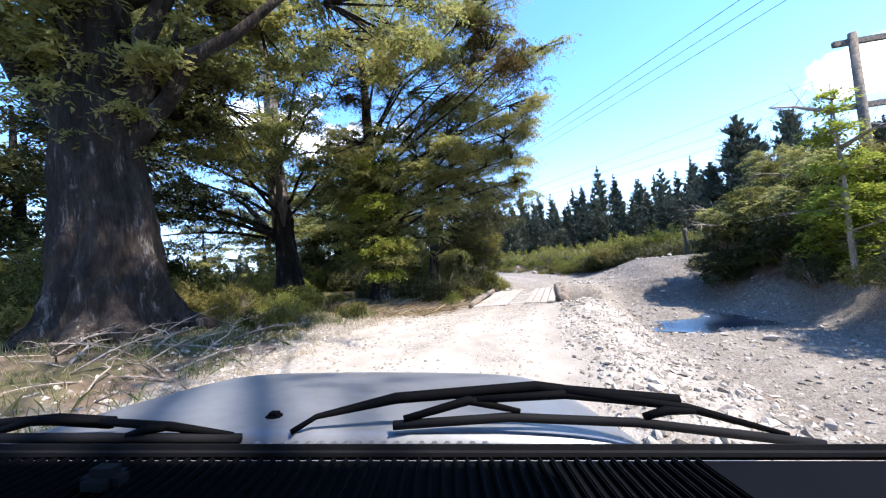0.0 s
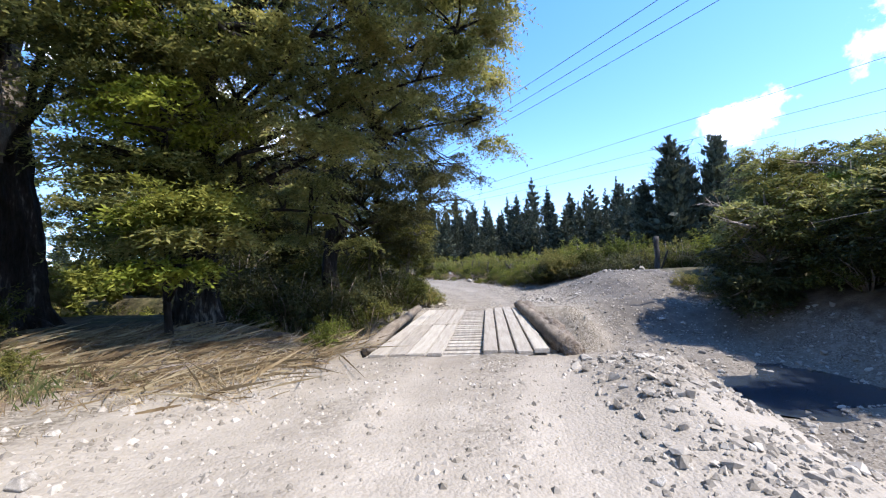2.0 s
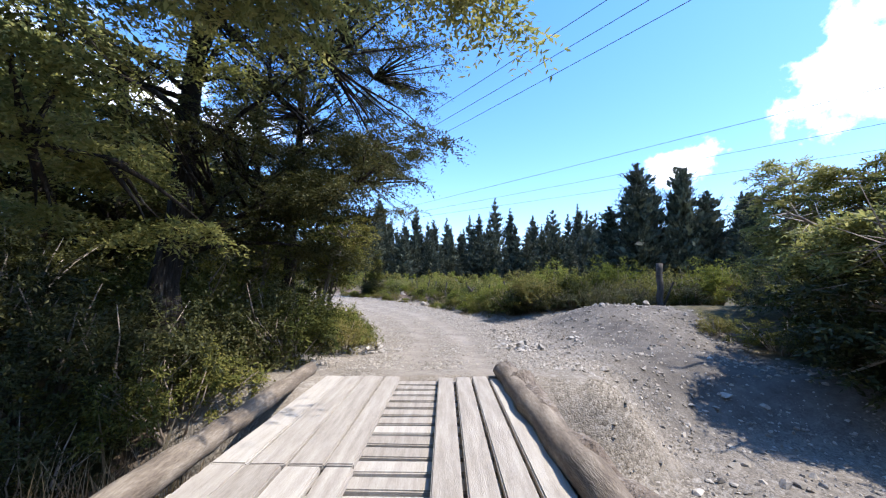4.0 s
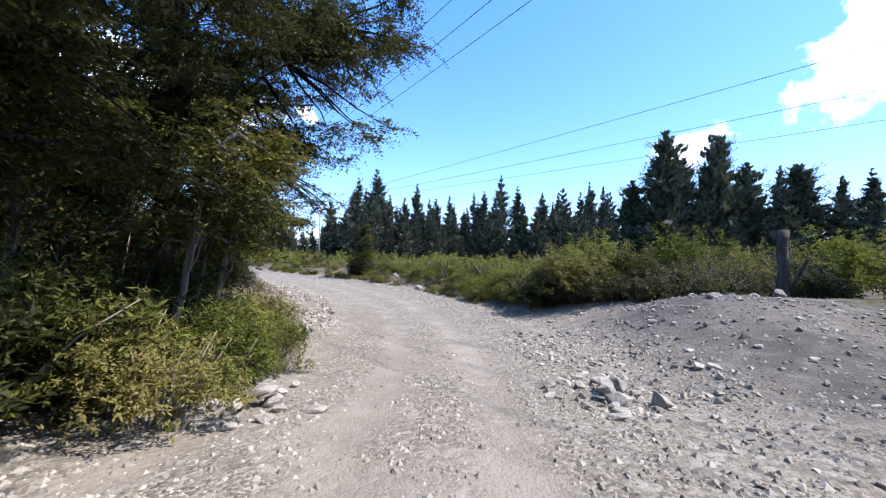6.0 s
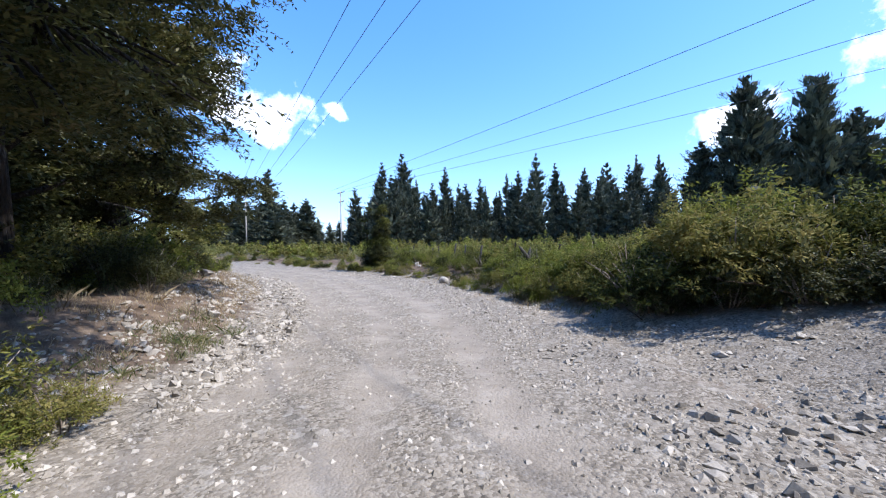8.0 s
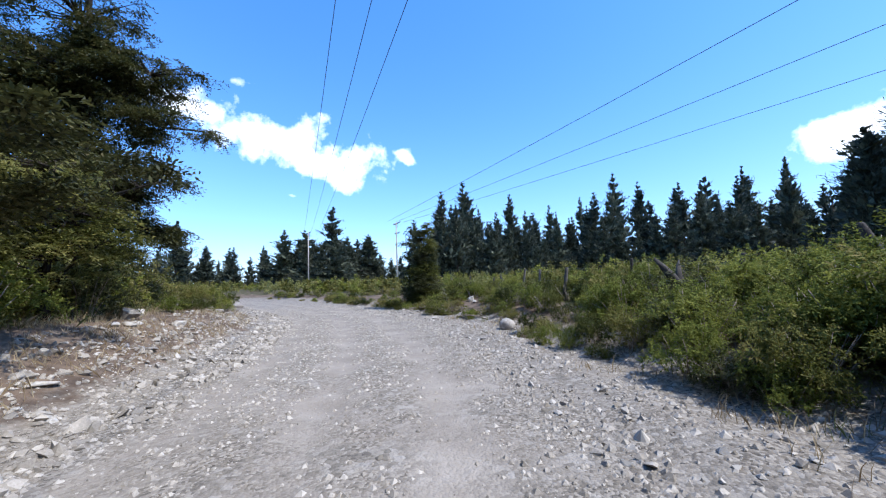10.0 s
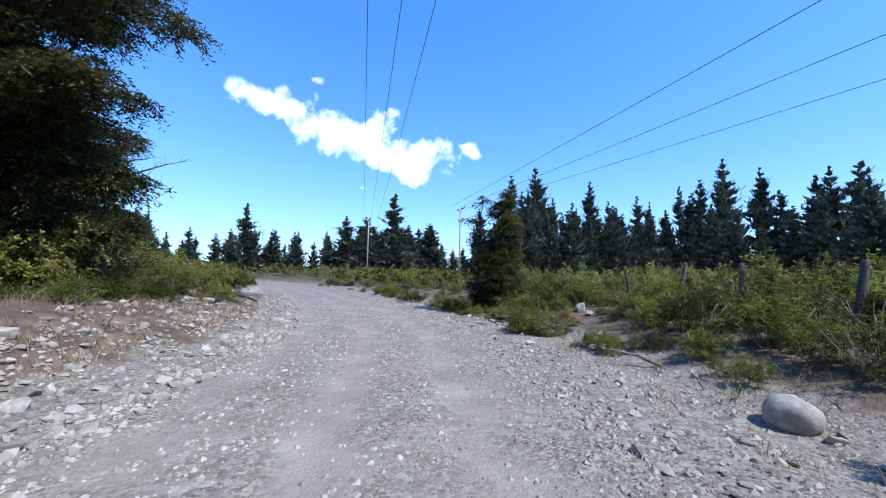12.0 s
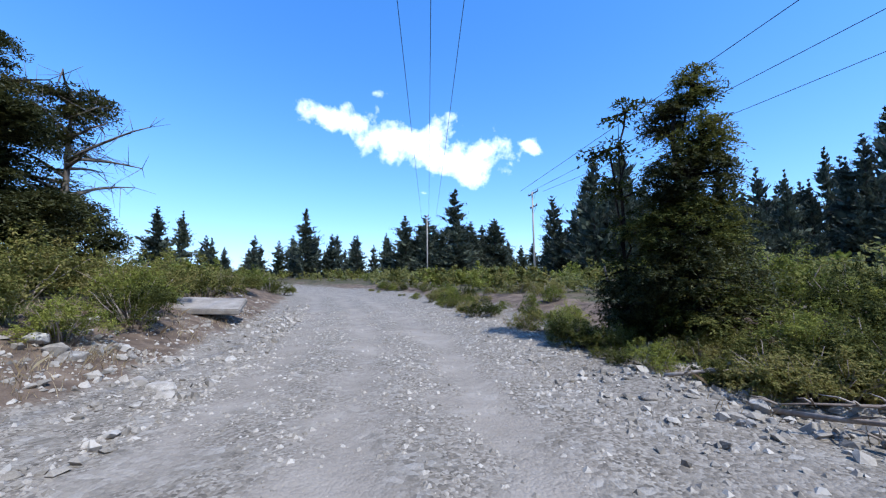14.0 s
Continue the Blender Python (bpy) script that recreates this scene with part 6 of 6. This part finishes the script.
def rubble():
    """Broken stones heaped along the edges, joined because nobody could count them."""
    r = np.random.default_rng(29)
    n = 20000
    s = np.where(r.random(n) < 0.86, r.uniform(8.4, 17.4, n), r.uniform(1.8, 6.0, n))
    px, py = (np.interp(s, np.arange(len(ROAD)), ROAD[:, c]) for c in (0, 1))
    qx, qy = (np.interp(s + 0.05, np.arange(len(ROAD)), ROAD[:, c]) for c in (0, 1))
    ln = np.hypot(qx - px, qy - py)
    left = (r.random(n) < 0.7) & (s > 10)
    off = np.where(left, -2.3 - 3.4 * r.random(n) ** 1.3, np.where(s > 7, 2.2 + 2.4 * r.random(n) ** 1.2, 1.5 + 2.0 * r.random(n)))
    x, y = px + (qy - py) / ln * off, py - (qx - px) / ln * off
    bank = r.random(n) < 0.26
    x, y = np.where(bank, r.uniform(1.6, 8.3, n), x), np.where(bank, 20 + 12 * r.random(n), y)
    bed = r.random(n) < 0.2
    x, y = np.where(bed, r.uniform(2.6, 8.5, n), x), np.where(bed, r.uniform(2, 20, n), y)
    pile = r.random(n) < 0.05
    x, y = np.where(pile, -8.7 + 0.75 * r.normal(0, 1, n), x), np.where(pile, 50.3 + 0.75 * r.normal(0, 1, n), y)
    patch = lattice(x * 0.7, y * 0.7, 11) * 0.6 + lattice(x * 2.2, y * 2.2, 12) * 0.4
    keep = ~((y > BRIDGE_A - 0.6) & (y < BRIDGE_B + 0.5) & (x < 1.6)) & ((patch > 0.34) | pile)
    x, y = x[keep], y[keep]
    n = len(x)
    size = (0.045 + 0.19 * r.random(n) ** 3.2) * np.where(y < 14, 0.72, np.where((y > 33) & left[keep], 0.95, np.where((y > 19.5) & (y < 33) & (x > 1.6), 0.6, np.where(left[keep], 0.9, 0.62))))
    z = land(x, y)[0] + size * 0.08
    kind = r.integers(0, 8, n)
    V, F, base = [], [], 0
    for k in range(8):
        bm = hull(900 + k, 13, (0.55, 0.7, 0.8, 0.45, 0.6, 0.9, 0.4, 0.65)[k])
        bm.verts.index_update()
        one = np.array([v.co[:] for v in bm.verts])
        f = np.array([[v.index for v in q.verts] for q in bm.faces])
        bm.free()
        who = np.nonzero(kind == k)[0]
        m = len(who)
        P = one[None] * size[who][:, None, None] * r.uniform(0.7, 1.35, (m, 1, 3))
        w, tl = r.uniform(0, 6.28, m)[:, None], r.normal(0, 0.26, m)[:, None]
        P = np.stack([P[..., 0] * np.cos(tl) - P[..., 2] * np.sin(tl), P[..., 1], P[..., 0] * np.sin(tl) + P[..., 2] * np.cos(tl)], -1)
        P = np.stack([P[..., 0] * np.cos(w) - P[..., 1] * np.sin(w), P[..., 0] * np.sin(w) + P[..., 1] * np.cos(w), P[..., 2]], -1)
        P += np.stack([x[who], y[who], z[who]], 1)[:, None]
        V.append(P.reshape(-1, 3))
        F.append((np.arange(m)[:, None, None] * len(one) + f[None]).reshape(-1, 3) + base)
        base += m * len(one)
    tagged(new("rubble", mesh_of("rubble", np.concatenate(V), np.concatenate(F), M_PEBBLE)), "broken pale stones strewn along the edges of the track", "rubble", kind="stuff")


rubble()

ROCKS = ((-6.9, 49.5, 0.42), (-6.3, 50.5, 0.5), (-6.0, 49.9, 0.35))
for i, (x, y, s) in enumerate(ROCKS):
    stone(x, y, s, i + 1, "pale angular rock among the roadside brush", 0.15)
# tilted slab, puddle
slab = thing("slab", (-21.5, 48.6, ground_at(-21.5, 48.6)), "tilted weathered concrete slab half buried in the bank", "slab", rz=58)
part("slab_body", box_bm(2.7, 1.3, 0.17, (0, 0, 0.12), 0.03, pose(0, 0, 0, 12, 3, 0)), M_SLAB, slab)


def puddle():
    v, n = [(6.0, 16.6, -1.245)], 40
    for i in range(n):
        w = 2 * math.pi * i / n
        k = 1 + 0.2 * math.sin(3 * w + 1) + 0.12 * math.sin(7 * w)
        v.append((6.0 + math.cos(w) * 3.2 * k, 16.6 + math.sin(w) * 1.7 * k, -1.245))
    f = [(0, 1 + i, 1 + (i + 1) % n) for i in range(n)]
    tagged(new("water", mesh_of("water", v, f, M_WATER)), "shallow still puddle in the stream bed", "water", kind="structure")


puddle()


# ---------------------------------------------------------------- dead wood and grass
def branch(x, y, length, turn, lift, seed, label, r=0.03, mat=M_TWIG):
    g = np.random.default_rng(seed)
    b = thing("dead_branch", (x, y, ground_at(x, y) + r * 0.7), label, "branch", "dead branches", rz=turn)
    s, fine = Soup(), Soup()
    pts = bend((0, 0, 0), (length, 0, lift), g, 0.06, 6)
    s.tube(pts, [r * (1 - 0.85 * i / 6) for i in range(7)], 6, 0.1)
    for p in pts[1:]:
        for _ in range(2):
            e = p + Vector((g.uniform(0.05, 0.5), g.normal(0, 0.3), g.uniform(-0.02, 0.25))) * length * 0.3
            fine.tube([p, p.lerp(e, 0.5) + Vector((0, 0, 0.02)), e], [r * 0.4, r * 0.25, r * 0.08], 4)
    child("limb", s.mesh("limb", mat), b)
    tagged(child("brushwood", fine.mesh("brushwood", mat), b), kind="stuff")
    return b


for i, (x, y, l, turn) in enumerate(((-3.6, 4.8, 1.4, 160), (-4.3, 4.2, 1.1, 60), (-4.6, 5.2, 1.6, 190), (-5.4, 4.6, 1.2, 120), (-5.0, 5.8, 1.3, 20), (-6.2, 5.4, 1.5, 250), (-6.0, 6.6, 1.0, 70), (-4.0, 5.8, 0.9, 300), (-7.0, 4.2, 1.4, 10), (-3.9, 3.9, 1.2, 200), (-5.6, 3.6, 1.2, 140))):
    branch(x, y, l, turn, 0.12, 400 + i, "dry fallen branch on the litter under the trees", 0.025)
for i in range(26):
    branch(-4.0 - 3.2 * ((i * 7) % 26) / 26, 3.1 + 2.4 * ((i * 11) % 26) / 26, 0.8 + 0.9 * (i % 4) / 3, i * 83, 0.12 + 0.25 * (i % 3) / 2, 700 + i, "bleached twisted branch on the litter under the old tree", 0.014)
for i, (x, y, l, turn) in enumerate(((-8.8, 49.6, 2.6, -35), (-8.2, 49.2, 1.8, -20), (-9.4, 50.4, 1.4, 70), (-7.4, 49.6, 1.5, 200), (-8.0, 50.4, 1.7, 120), (-9.8, 50.2, 1.2, 10), (-6.6, 49.0, 1.6, -50), (-7.2, 48.4, 1.2, 150), (-5.0, 46.4, 1.0, 20), (-4.4, 45.2, 1.1, 160))):
    branch(x, y, l, turn, 0.1, 430 + i, "dry grey branch lying in the roadside rubble", 0.03)
for i in range(16):
    branch(-4.2 - 3.4 * ((i * 7) % 16) / 16, 12.6 + 1.9 * ((i * 5) % 16) / 16, 0.7 + 0.5 * (i % 3) / 2, i * 67, 0.06, 500 + i, "dry twig on the bare ground before the bridge", 0.015)
for i, (x, y, l, turn) in enumerate(((5.0, 31.6, 1.2, 30), (4.2, 31.9, 1.3, 170), (5.8, 31.3, 1.1, 80), (4.7, 32.2, 1.0, 230), (3.6, 32.4, 1.1, 10), (6.4, 31.6, 1.0, 130), (3.0, 33.0, 0.9, 60))):
    branch(x, y, l, turn, 0.35, 460 + i, "dry brown brush heap branch below the hedge", 0.016, M_BRUSH)


for i in range(34):
    k = i / 33
    branch(9.6 - 7.2 * k + 0.5 * math.sin(i * 2.1), 31.9 + 1.9 * k + 0.5 * math.cos(i * 1.7), 0.9 + 0.5 * ((i * 7) % 5) / 5, i * 71, 0.25 + 0.35 * ((i * 3) % 4) / 4, 560 + i, "dry brown brush heap branch below the hedge", 0.012, M_BRUSH)


def dead_stump():
    x, y = 0.9, 40.6
    t = thing("dead_stump", (x, y, ground_at(x, y) - 0.1), "dark leaning dead stump with splintered limbs", "stump")
    g = np.random.default_rng(7)
    s = Soup()
    s.tube(bend((0, 0, 0), (-0.75, 0.3, 1.25), g, 0.05), [0.12, 0.115, 0.1, 0.09, 0.07, 0.025], 9, 0.25)
    s.tube(bend((-0.35, 0.1, 0.6), (-0.25, 0.5, 1.2), g, 0.05), [0.08, 0.07, 0.06, 0.05, 0.03, 0.01], 6, 0.2)
    s.tube(bend((-0.1, 0.0, 0.2), (0.5, 0.2, 0.5), g, 0.05), [0.07, 0.06, 0.05, 0.04, 0.03, 0.01], 6, 0.2)
    child("wood", s.mesh("wood", M_POST), t)


dead_stump()


def blades(name, spots, n_each, tall, width, mat, label, seed, spread=0.14, lean=0.35):
    g = np.random.default_rng(seed)
    S = np.repeat(np.asarray(spots, float), n_each, 0)
    n = len(S)
    base = S[:, :2] + g.normal(0, spread, (n, 2))
    z = land(base[:, 0], base[:, 1])[0]
    h = tall * S[:, 2] * g.uniform(0.45, 1.2, n)
    w = g.uniform(0, 6.28, n)
    side = np.stack([np.cos(w), np.sin(w), 0 * w], 1) * width / 2
    P = np.stack([base[:, 0], base[:, 1], z - 0.01], 1)
    tilt = np.stack([g.normal(0, lean, n), g.normal(0, lean, n), np.ones(n)], 1)
    mid = P + tilt * h[:, None] * 0.5
    tip = P + tilt * h[:, None] * np.array((1.5, 1.5, 0.92))
    q = np.stack([P - side, P + side, mid + side * 0.7, tip, mid - side * 0.7], 1)
    V = q.reshape(-1, 3)
    F = np.arange(n)[:, None] * 5 + np.arange(5)[None]
    tagged(new(name, mesh_of(name, V, F, mat)), label, "grass", kind="stuff")


def spots(n, s_lo, s_hi, d_lo, d_hi, seed, size=(0.6, 1.2)):
    g = np.random.default_rng(seed)
    out = []
    for _ in range(n):
        s = g.uniform(s_lo, s_hi)
        p = np.array([np.interp(s, np.arange(len(ROAD)), ROAD[:, c]) for c in (0, 1)])
        q = np.array([np.interp(s + 0.05, np.arange(len(ROAD)), ROAD[:, c]) for c in (0, 1)])
        t = (q - p) / np.linalg.norm(q - p)
        x, y = p + np.array((t[1], -t[0])) * g.uniform(d_lo, d_hi)
        out.append((x, y, g.uniform(*size)))
    return out


blades("grass", spots(620, 2.2, 5.4, -12, -3.6, 1), 18, 0.26, 0.010, M_GRASS, "green grass tufts under the trees", 1)
blades("dry_grass", spots(420, 2.0, 5.8, -6.5, -3.0, 2), 16, 0.13, 0.008, M_DRY, "short straw-coloured grass beside the track", 2)
blades("dry_grass", spots(520, 10.4, 17, -7.4, -3.9, 3), 18, 0.24, 0.008, M_DRY, "dry brown grass on the stony bank", 3)
blades("dry_grass", spots(150, 10.5, 16.5, 3.4, 5.2, 4), 14, 0.22, 0.008, M_DRY, "dry stalks along the gravel shoulder", 4)
blades("grass", spots(130, 11.0, 18, 4.3, 7.4, 5), 28, 0.26, 0.006, M_GRASS, "rough green grass between the roadside shrubs", 5, 0.09)
blades("grass", spots(130, 9.0, 11.6, -4.8, -3.4, 6), 34, 0.2, 0.006, M_GRASS, "green grass tufts at the track's edge", 6, 0.1)
blades("grass", spots(200, 11.5, 17.5, -11, -6.0, 7), 18, 0.4, 0.010, M_GRASS, "rough green grass between the roadside shrubs", 7)
litter = random.Random(12)
blades("dry_litter", [(litter.uniform(-8.2, -2.9), litter.uniform(11.2, 14.4), litter.uniform(0.6, 1.2)) for _ in range(420)], 12, 0.2, 0.012, M_DRY, "pale straw and twig litter on the bare ground before the bridge", 9, 0.16, 2.2)
for i in range(26):
    branch(litter.uniform(-7.6, -3.0), litter.uniform(11.4, 14.3), litter.uniform(0.6, 1.3), i * 57, 0.07, 820 + i, "bleached stick in the litter before the bridge", 0.016)
blades("reed", [(-5.0 + 0.3 * i % 1.3, 16.0 + (i * 0.37) % 1.6, 0.7 + 0.5 * ((i * 7) % 5) / 5) for i in range(26)], 18, 1.1, 0.012, M_DRY, "tall dry reeds in the shaded ditch", 8, 0.2, 0.12)


# ---------------------------------------------------------------- the car, standing where the way begins
M_PAINT = material("dusty_silver_paint", [(0.13, 0.134, 0.14), (0.17, 0.174, 0.18), (0.21, 0.213, 0.218)], 3, 30, 0.38, 0.03, metal=0.25, spec=0.5)
M_BLACK = plain("black_plastic", (0.003, 0.003, 0.0035), 0.75, spec=0.04)
M_RUBBER = plain("black_rubber", (0.008, 0.008, 0.009), 0.8, spec=0.12)
M_STEEL = plain("grey_steel", (0.32, 0.32, 0.33), 0.4, 0.8)


def build_car():
    """Bonnet, scuttle, wipers and dashboard, roof and front wheels. Local axes: x right, y ahead, z up, from the first
    camera pose.
    """
    base = Vector((-0.245, 1.0, -1.42))
    car = tagged(new("off_road_car"), "dusty silver car with black wipers and a ribbed dashboard", "car")
    car.matrix_basis = pose(0.7611, 1.2529, 0.7963, -3.202, 6.598, 20.216)
    def place(bm):
        bm.transform(Matrix.Translation(-base))
        return bm
    def soup_part(name, soup, mat, parent, label=""):
        return child(name, mesh_of(name, [Vector(v) - base for v in soup.v], soup.f, mat, True), parent, label)

    bm = bmesh.new()
    nx, ny = 28, 18
    grid = []
    for j in range(ny + 1):
        row = []
        y = 0.70 + 0.95 * j / ny
        for i in range(nx + 1):
            u = -1 + 2 * i / nx
            z = -0.308 - 0.105 * ((y - 0.70) / 0.95) ** 1.3 + 0.018 * (1 - u * u) - 0.07 * abs(u) ** 9 - 0.05 * (j / ny) ** 12
            row.append(bm.verts.new((-0.245 + 0.71 * u, y, z)))
        grid.append(row)
    for j in range(ny):
        for i in range(nx):
            bm.faces.new((grid[j][i], grid[j][i + 1], grid[j + 1][i + 1], grid[j + 1][i]))
    skirt = bmesh.ops.extrude_edge_only(bm, edges=[e for e in bm.edges if e.is_boundary])
    for v in (g for g in skirt["geom"] if isinstance(g, bmesh.types.BMVert)):
        v.co.z -= 0.05
    bonnet = part("bonnet", place(bm), M_PAINT, car, smooth=True)
    part("washer_nozzle", place(box_bm(0.03, 0.03, 0.018, (-0.36, 0.80, -0.295), 0.006)), M_BLACK, bonnet)
    body = bmesh.new()
    bmesh.ops.create_cube(body, size=1, matrix=Matrix.Translation((-0.245, 1.16, -0.73)) @ Matrix.Diagonal((1.5, 1.04, 0.46, 1)))
    bmesh.ops.bevel(body, geom=body.edges[:], offset=0.09, segments=4, affect="EDGES")
    part("front_body", place(body), M_PAINT, car, smooth=True)
    for sx in (-0.93, 0.44):
        s = Soup().tube([(sx - 0.1, 1.2, -1.08), (sx - 0.085, 1.2, -1.08), (sx + 0.085, 1.2, -1.08), (sx + 0.1, 1.2, -1.08)], [0.28, 0.345, 0.345, 0.28], 28)
        wheel = soup_part("wheel", s, M_RUBBER, car)
        s = Soup().tube([(sx - 0.104, 1.2, -1.08), (sx + 0.104, 1.2, -1.08)], [0.2, 0.2], 20)
        soup_part("rim", s, M_STEEL, wheel)
    scuttle = part("scuttle", place(box_bm(1.56, 0.17, 0.05, (-0.245, 0.615, -0.327), 0.015)), M_PAINT, car)
    for i in range(19):
        part("louvre", place(box_bm(0.016, 0.05, 0.012, (-0.33 + i * 0.0225, 0.655, -0.298), 0.004)), M_STEEL, scuttle)

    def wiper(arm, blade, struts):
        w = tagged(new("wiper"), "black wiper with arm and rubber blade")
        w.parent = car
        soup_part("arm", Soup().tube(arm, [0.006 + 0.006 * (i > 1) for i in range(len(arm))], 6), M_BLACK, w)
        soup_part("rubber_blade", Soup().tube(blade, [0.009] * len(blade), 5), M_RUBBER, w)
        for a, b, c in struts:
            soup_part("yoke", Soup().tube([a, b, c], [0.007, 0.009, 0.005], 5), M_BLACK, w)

    # Wiper points lie on sight lines of that pose, to fit its view
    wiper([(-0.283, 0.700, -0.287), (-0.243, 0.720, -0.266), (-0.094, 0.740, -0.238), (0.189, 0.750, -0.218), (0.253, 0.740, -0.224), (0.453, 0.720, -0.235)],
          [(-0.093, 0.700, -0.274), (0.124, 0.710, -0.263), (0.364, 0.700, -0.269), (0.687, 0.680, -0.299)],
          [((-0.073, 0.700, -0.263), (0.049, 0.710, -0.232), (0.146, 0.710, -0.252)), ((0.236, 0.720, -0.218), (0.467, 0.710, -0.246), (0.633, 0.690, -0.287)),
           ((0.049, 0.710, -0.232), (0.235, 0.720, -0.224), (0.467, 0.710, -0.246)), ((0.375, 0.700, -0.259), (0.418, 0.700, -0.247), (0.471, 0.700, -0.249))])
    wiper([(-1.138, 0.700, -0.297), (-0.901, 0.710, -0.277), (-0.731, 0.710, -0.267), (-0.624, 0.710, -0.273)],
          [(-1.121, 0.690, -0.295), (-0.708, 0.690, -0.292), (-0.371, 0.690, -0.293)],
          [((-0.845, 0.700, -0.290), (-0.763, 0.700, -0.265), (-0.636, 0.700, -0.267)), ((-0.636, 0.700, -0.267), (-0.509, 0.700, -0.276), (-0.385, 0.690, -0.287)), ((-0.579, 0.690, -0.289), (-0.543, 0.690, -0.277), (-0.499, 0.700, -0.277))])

    dash = part("dashboard", place(box_bm(1.75, 0.40, 0.10, (-0.1, 0.352, -0.302), 0.03)), M_BLACK, car, "dark ribbed dashboard", True)
    for i in range(62):
        part("rib", place(box_bm(0.006, 0.10, 0.012, (-0.66 + i * 0.0165, 0.468, -0.25), 0.002)), M_BLACK, dash)
    roof = part("roof", place(box_bm(1.34, 1.75, 0.05, (-0.245, -0.60, 0.345), 0.02)), M_PAINT, car)
    part("sun_visor", place(box_bm(0.5, 0.16, 0.02, (-0.02, 0.16, 0.312), 0.008)), M_BLACK, roof)
    for sx in (-0.9, 0.41):
        part("pillar", place(box_bm(0.07, 0.12, 1.45, (sx, -0.55, -0.40), 0.02)), M_PAINT, car)
        part("side_panel", place(box_bm(0.07, 1.9, 0.62, (sx, -0.35, -0.80), 0.02)), M_PAINT, car)
    part("floor_pan", place(box_bm(1.3, 1.9, 0.05, (-0.245, -0.35, -1.08), 0.02)), M_BLACK, car)
    part("tailgate", place(box_bm(1.3, 0.06, 0.70, (-0.245, -1.33, -0.76), 0.02)), M_PAINT, car)
    part("rail", place(box_bm(1.75, 0.018, 0.022, (-0.1, 0.548, -0.252), 0.008)), M_RUBBER, dash)
    part("knob", place(box_bm(0.045, 0.035, 0.03, (-0.40, 0.45, -0.238), 0.01)), M_RUBBER, dash)


build_car()
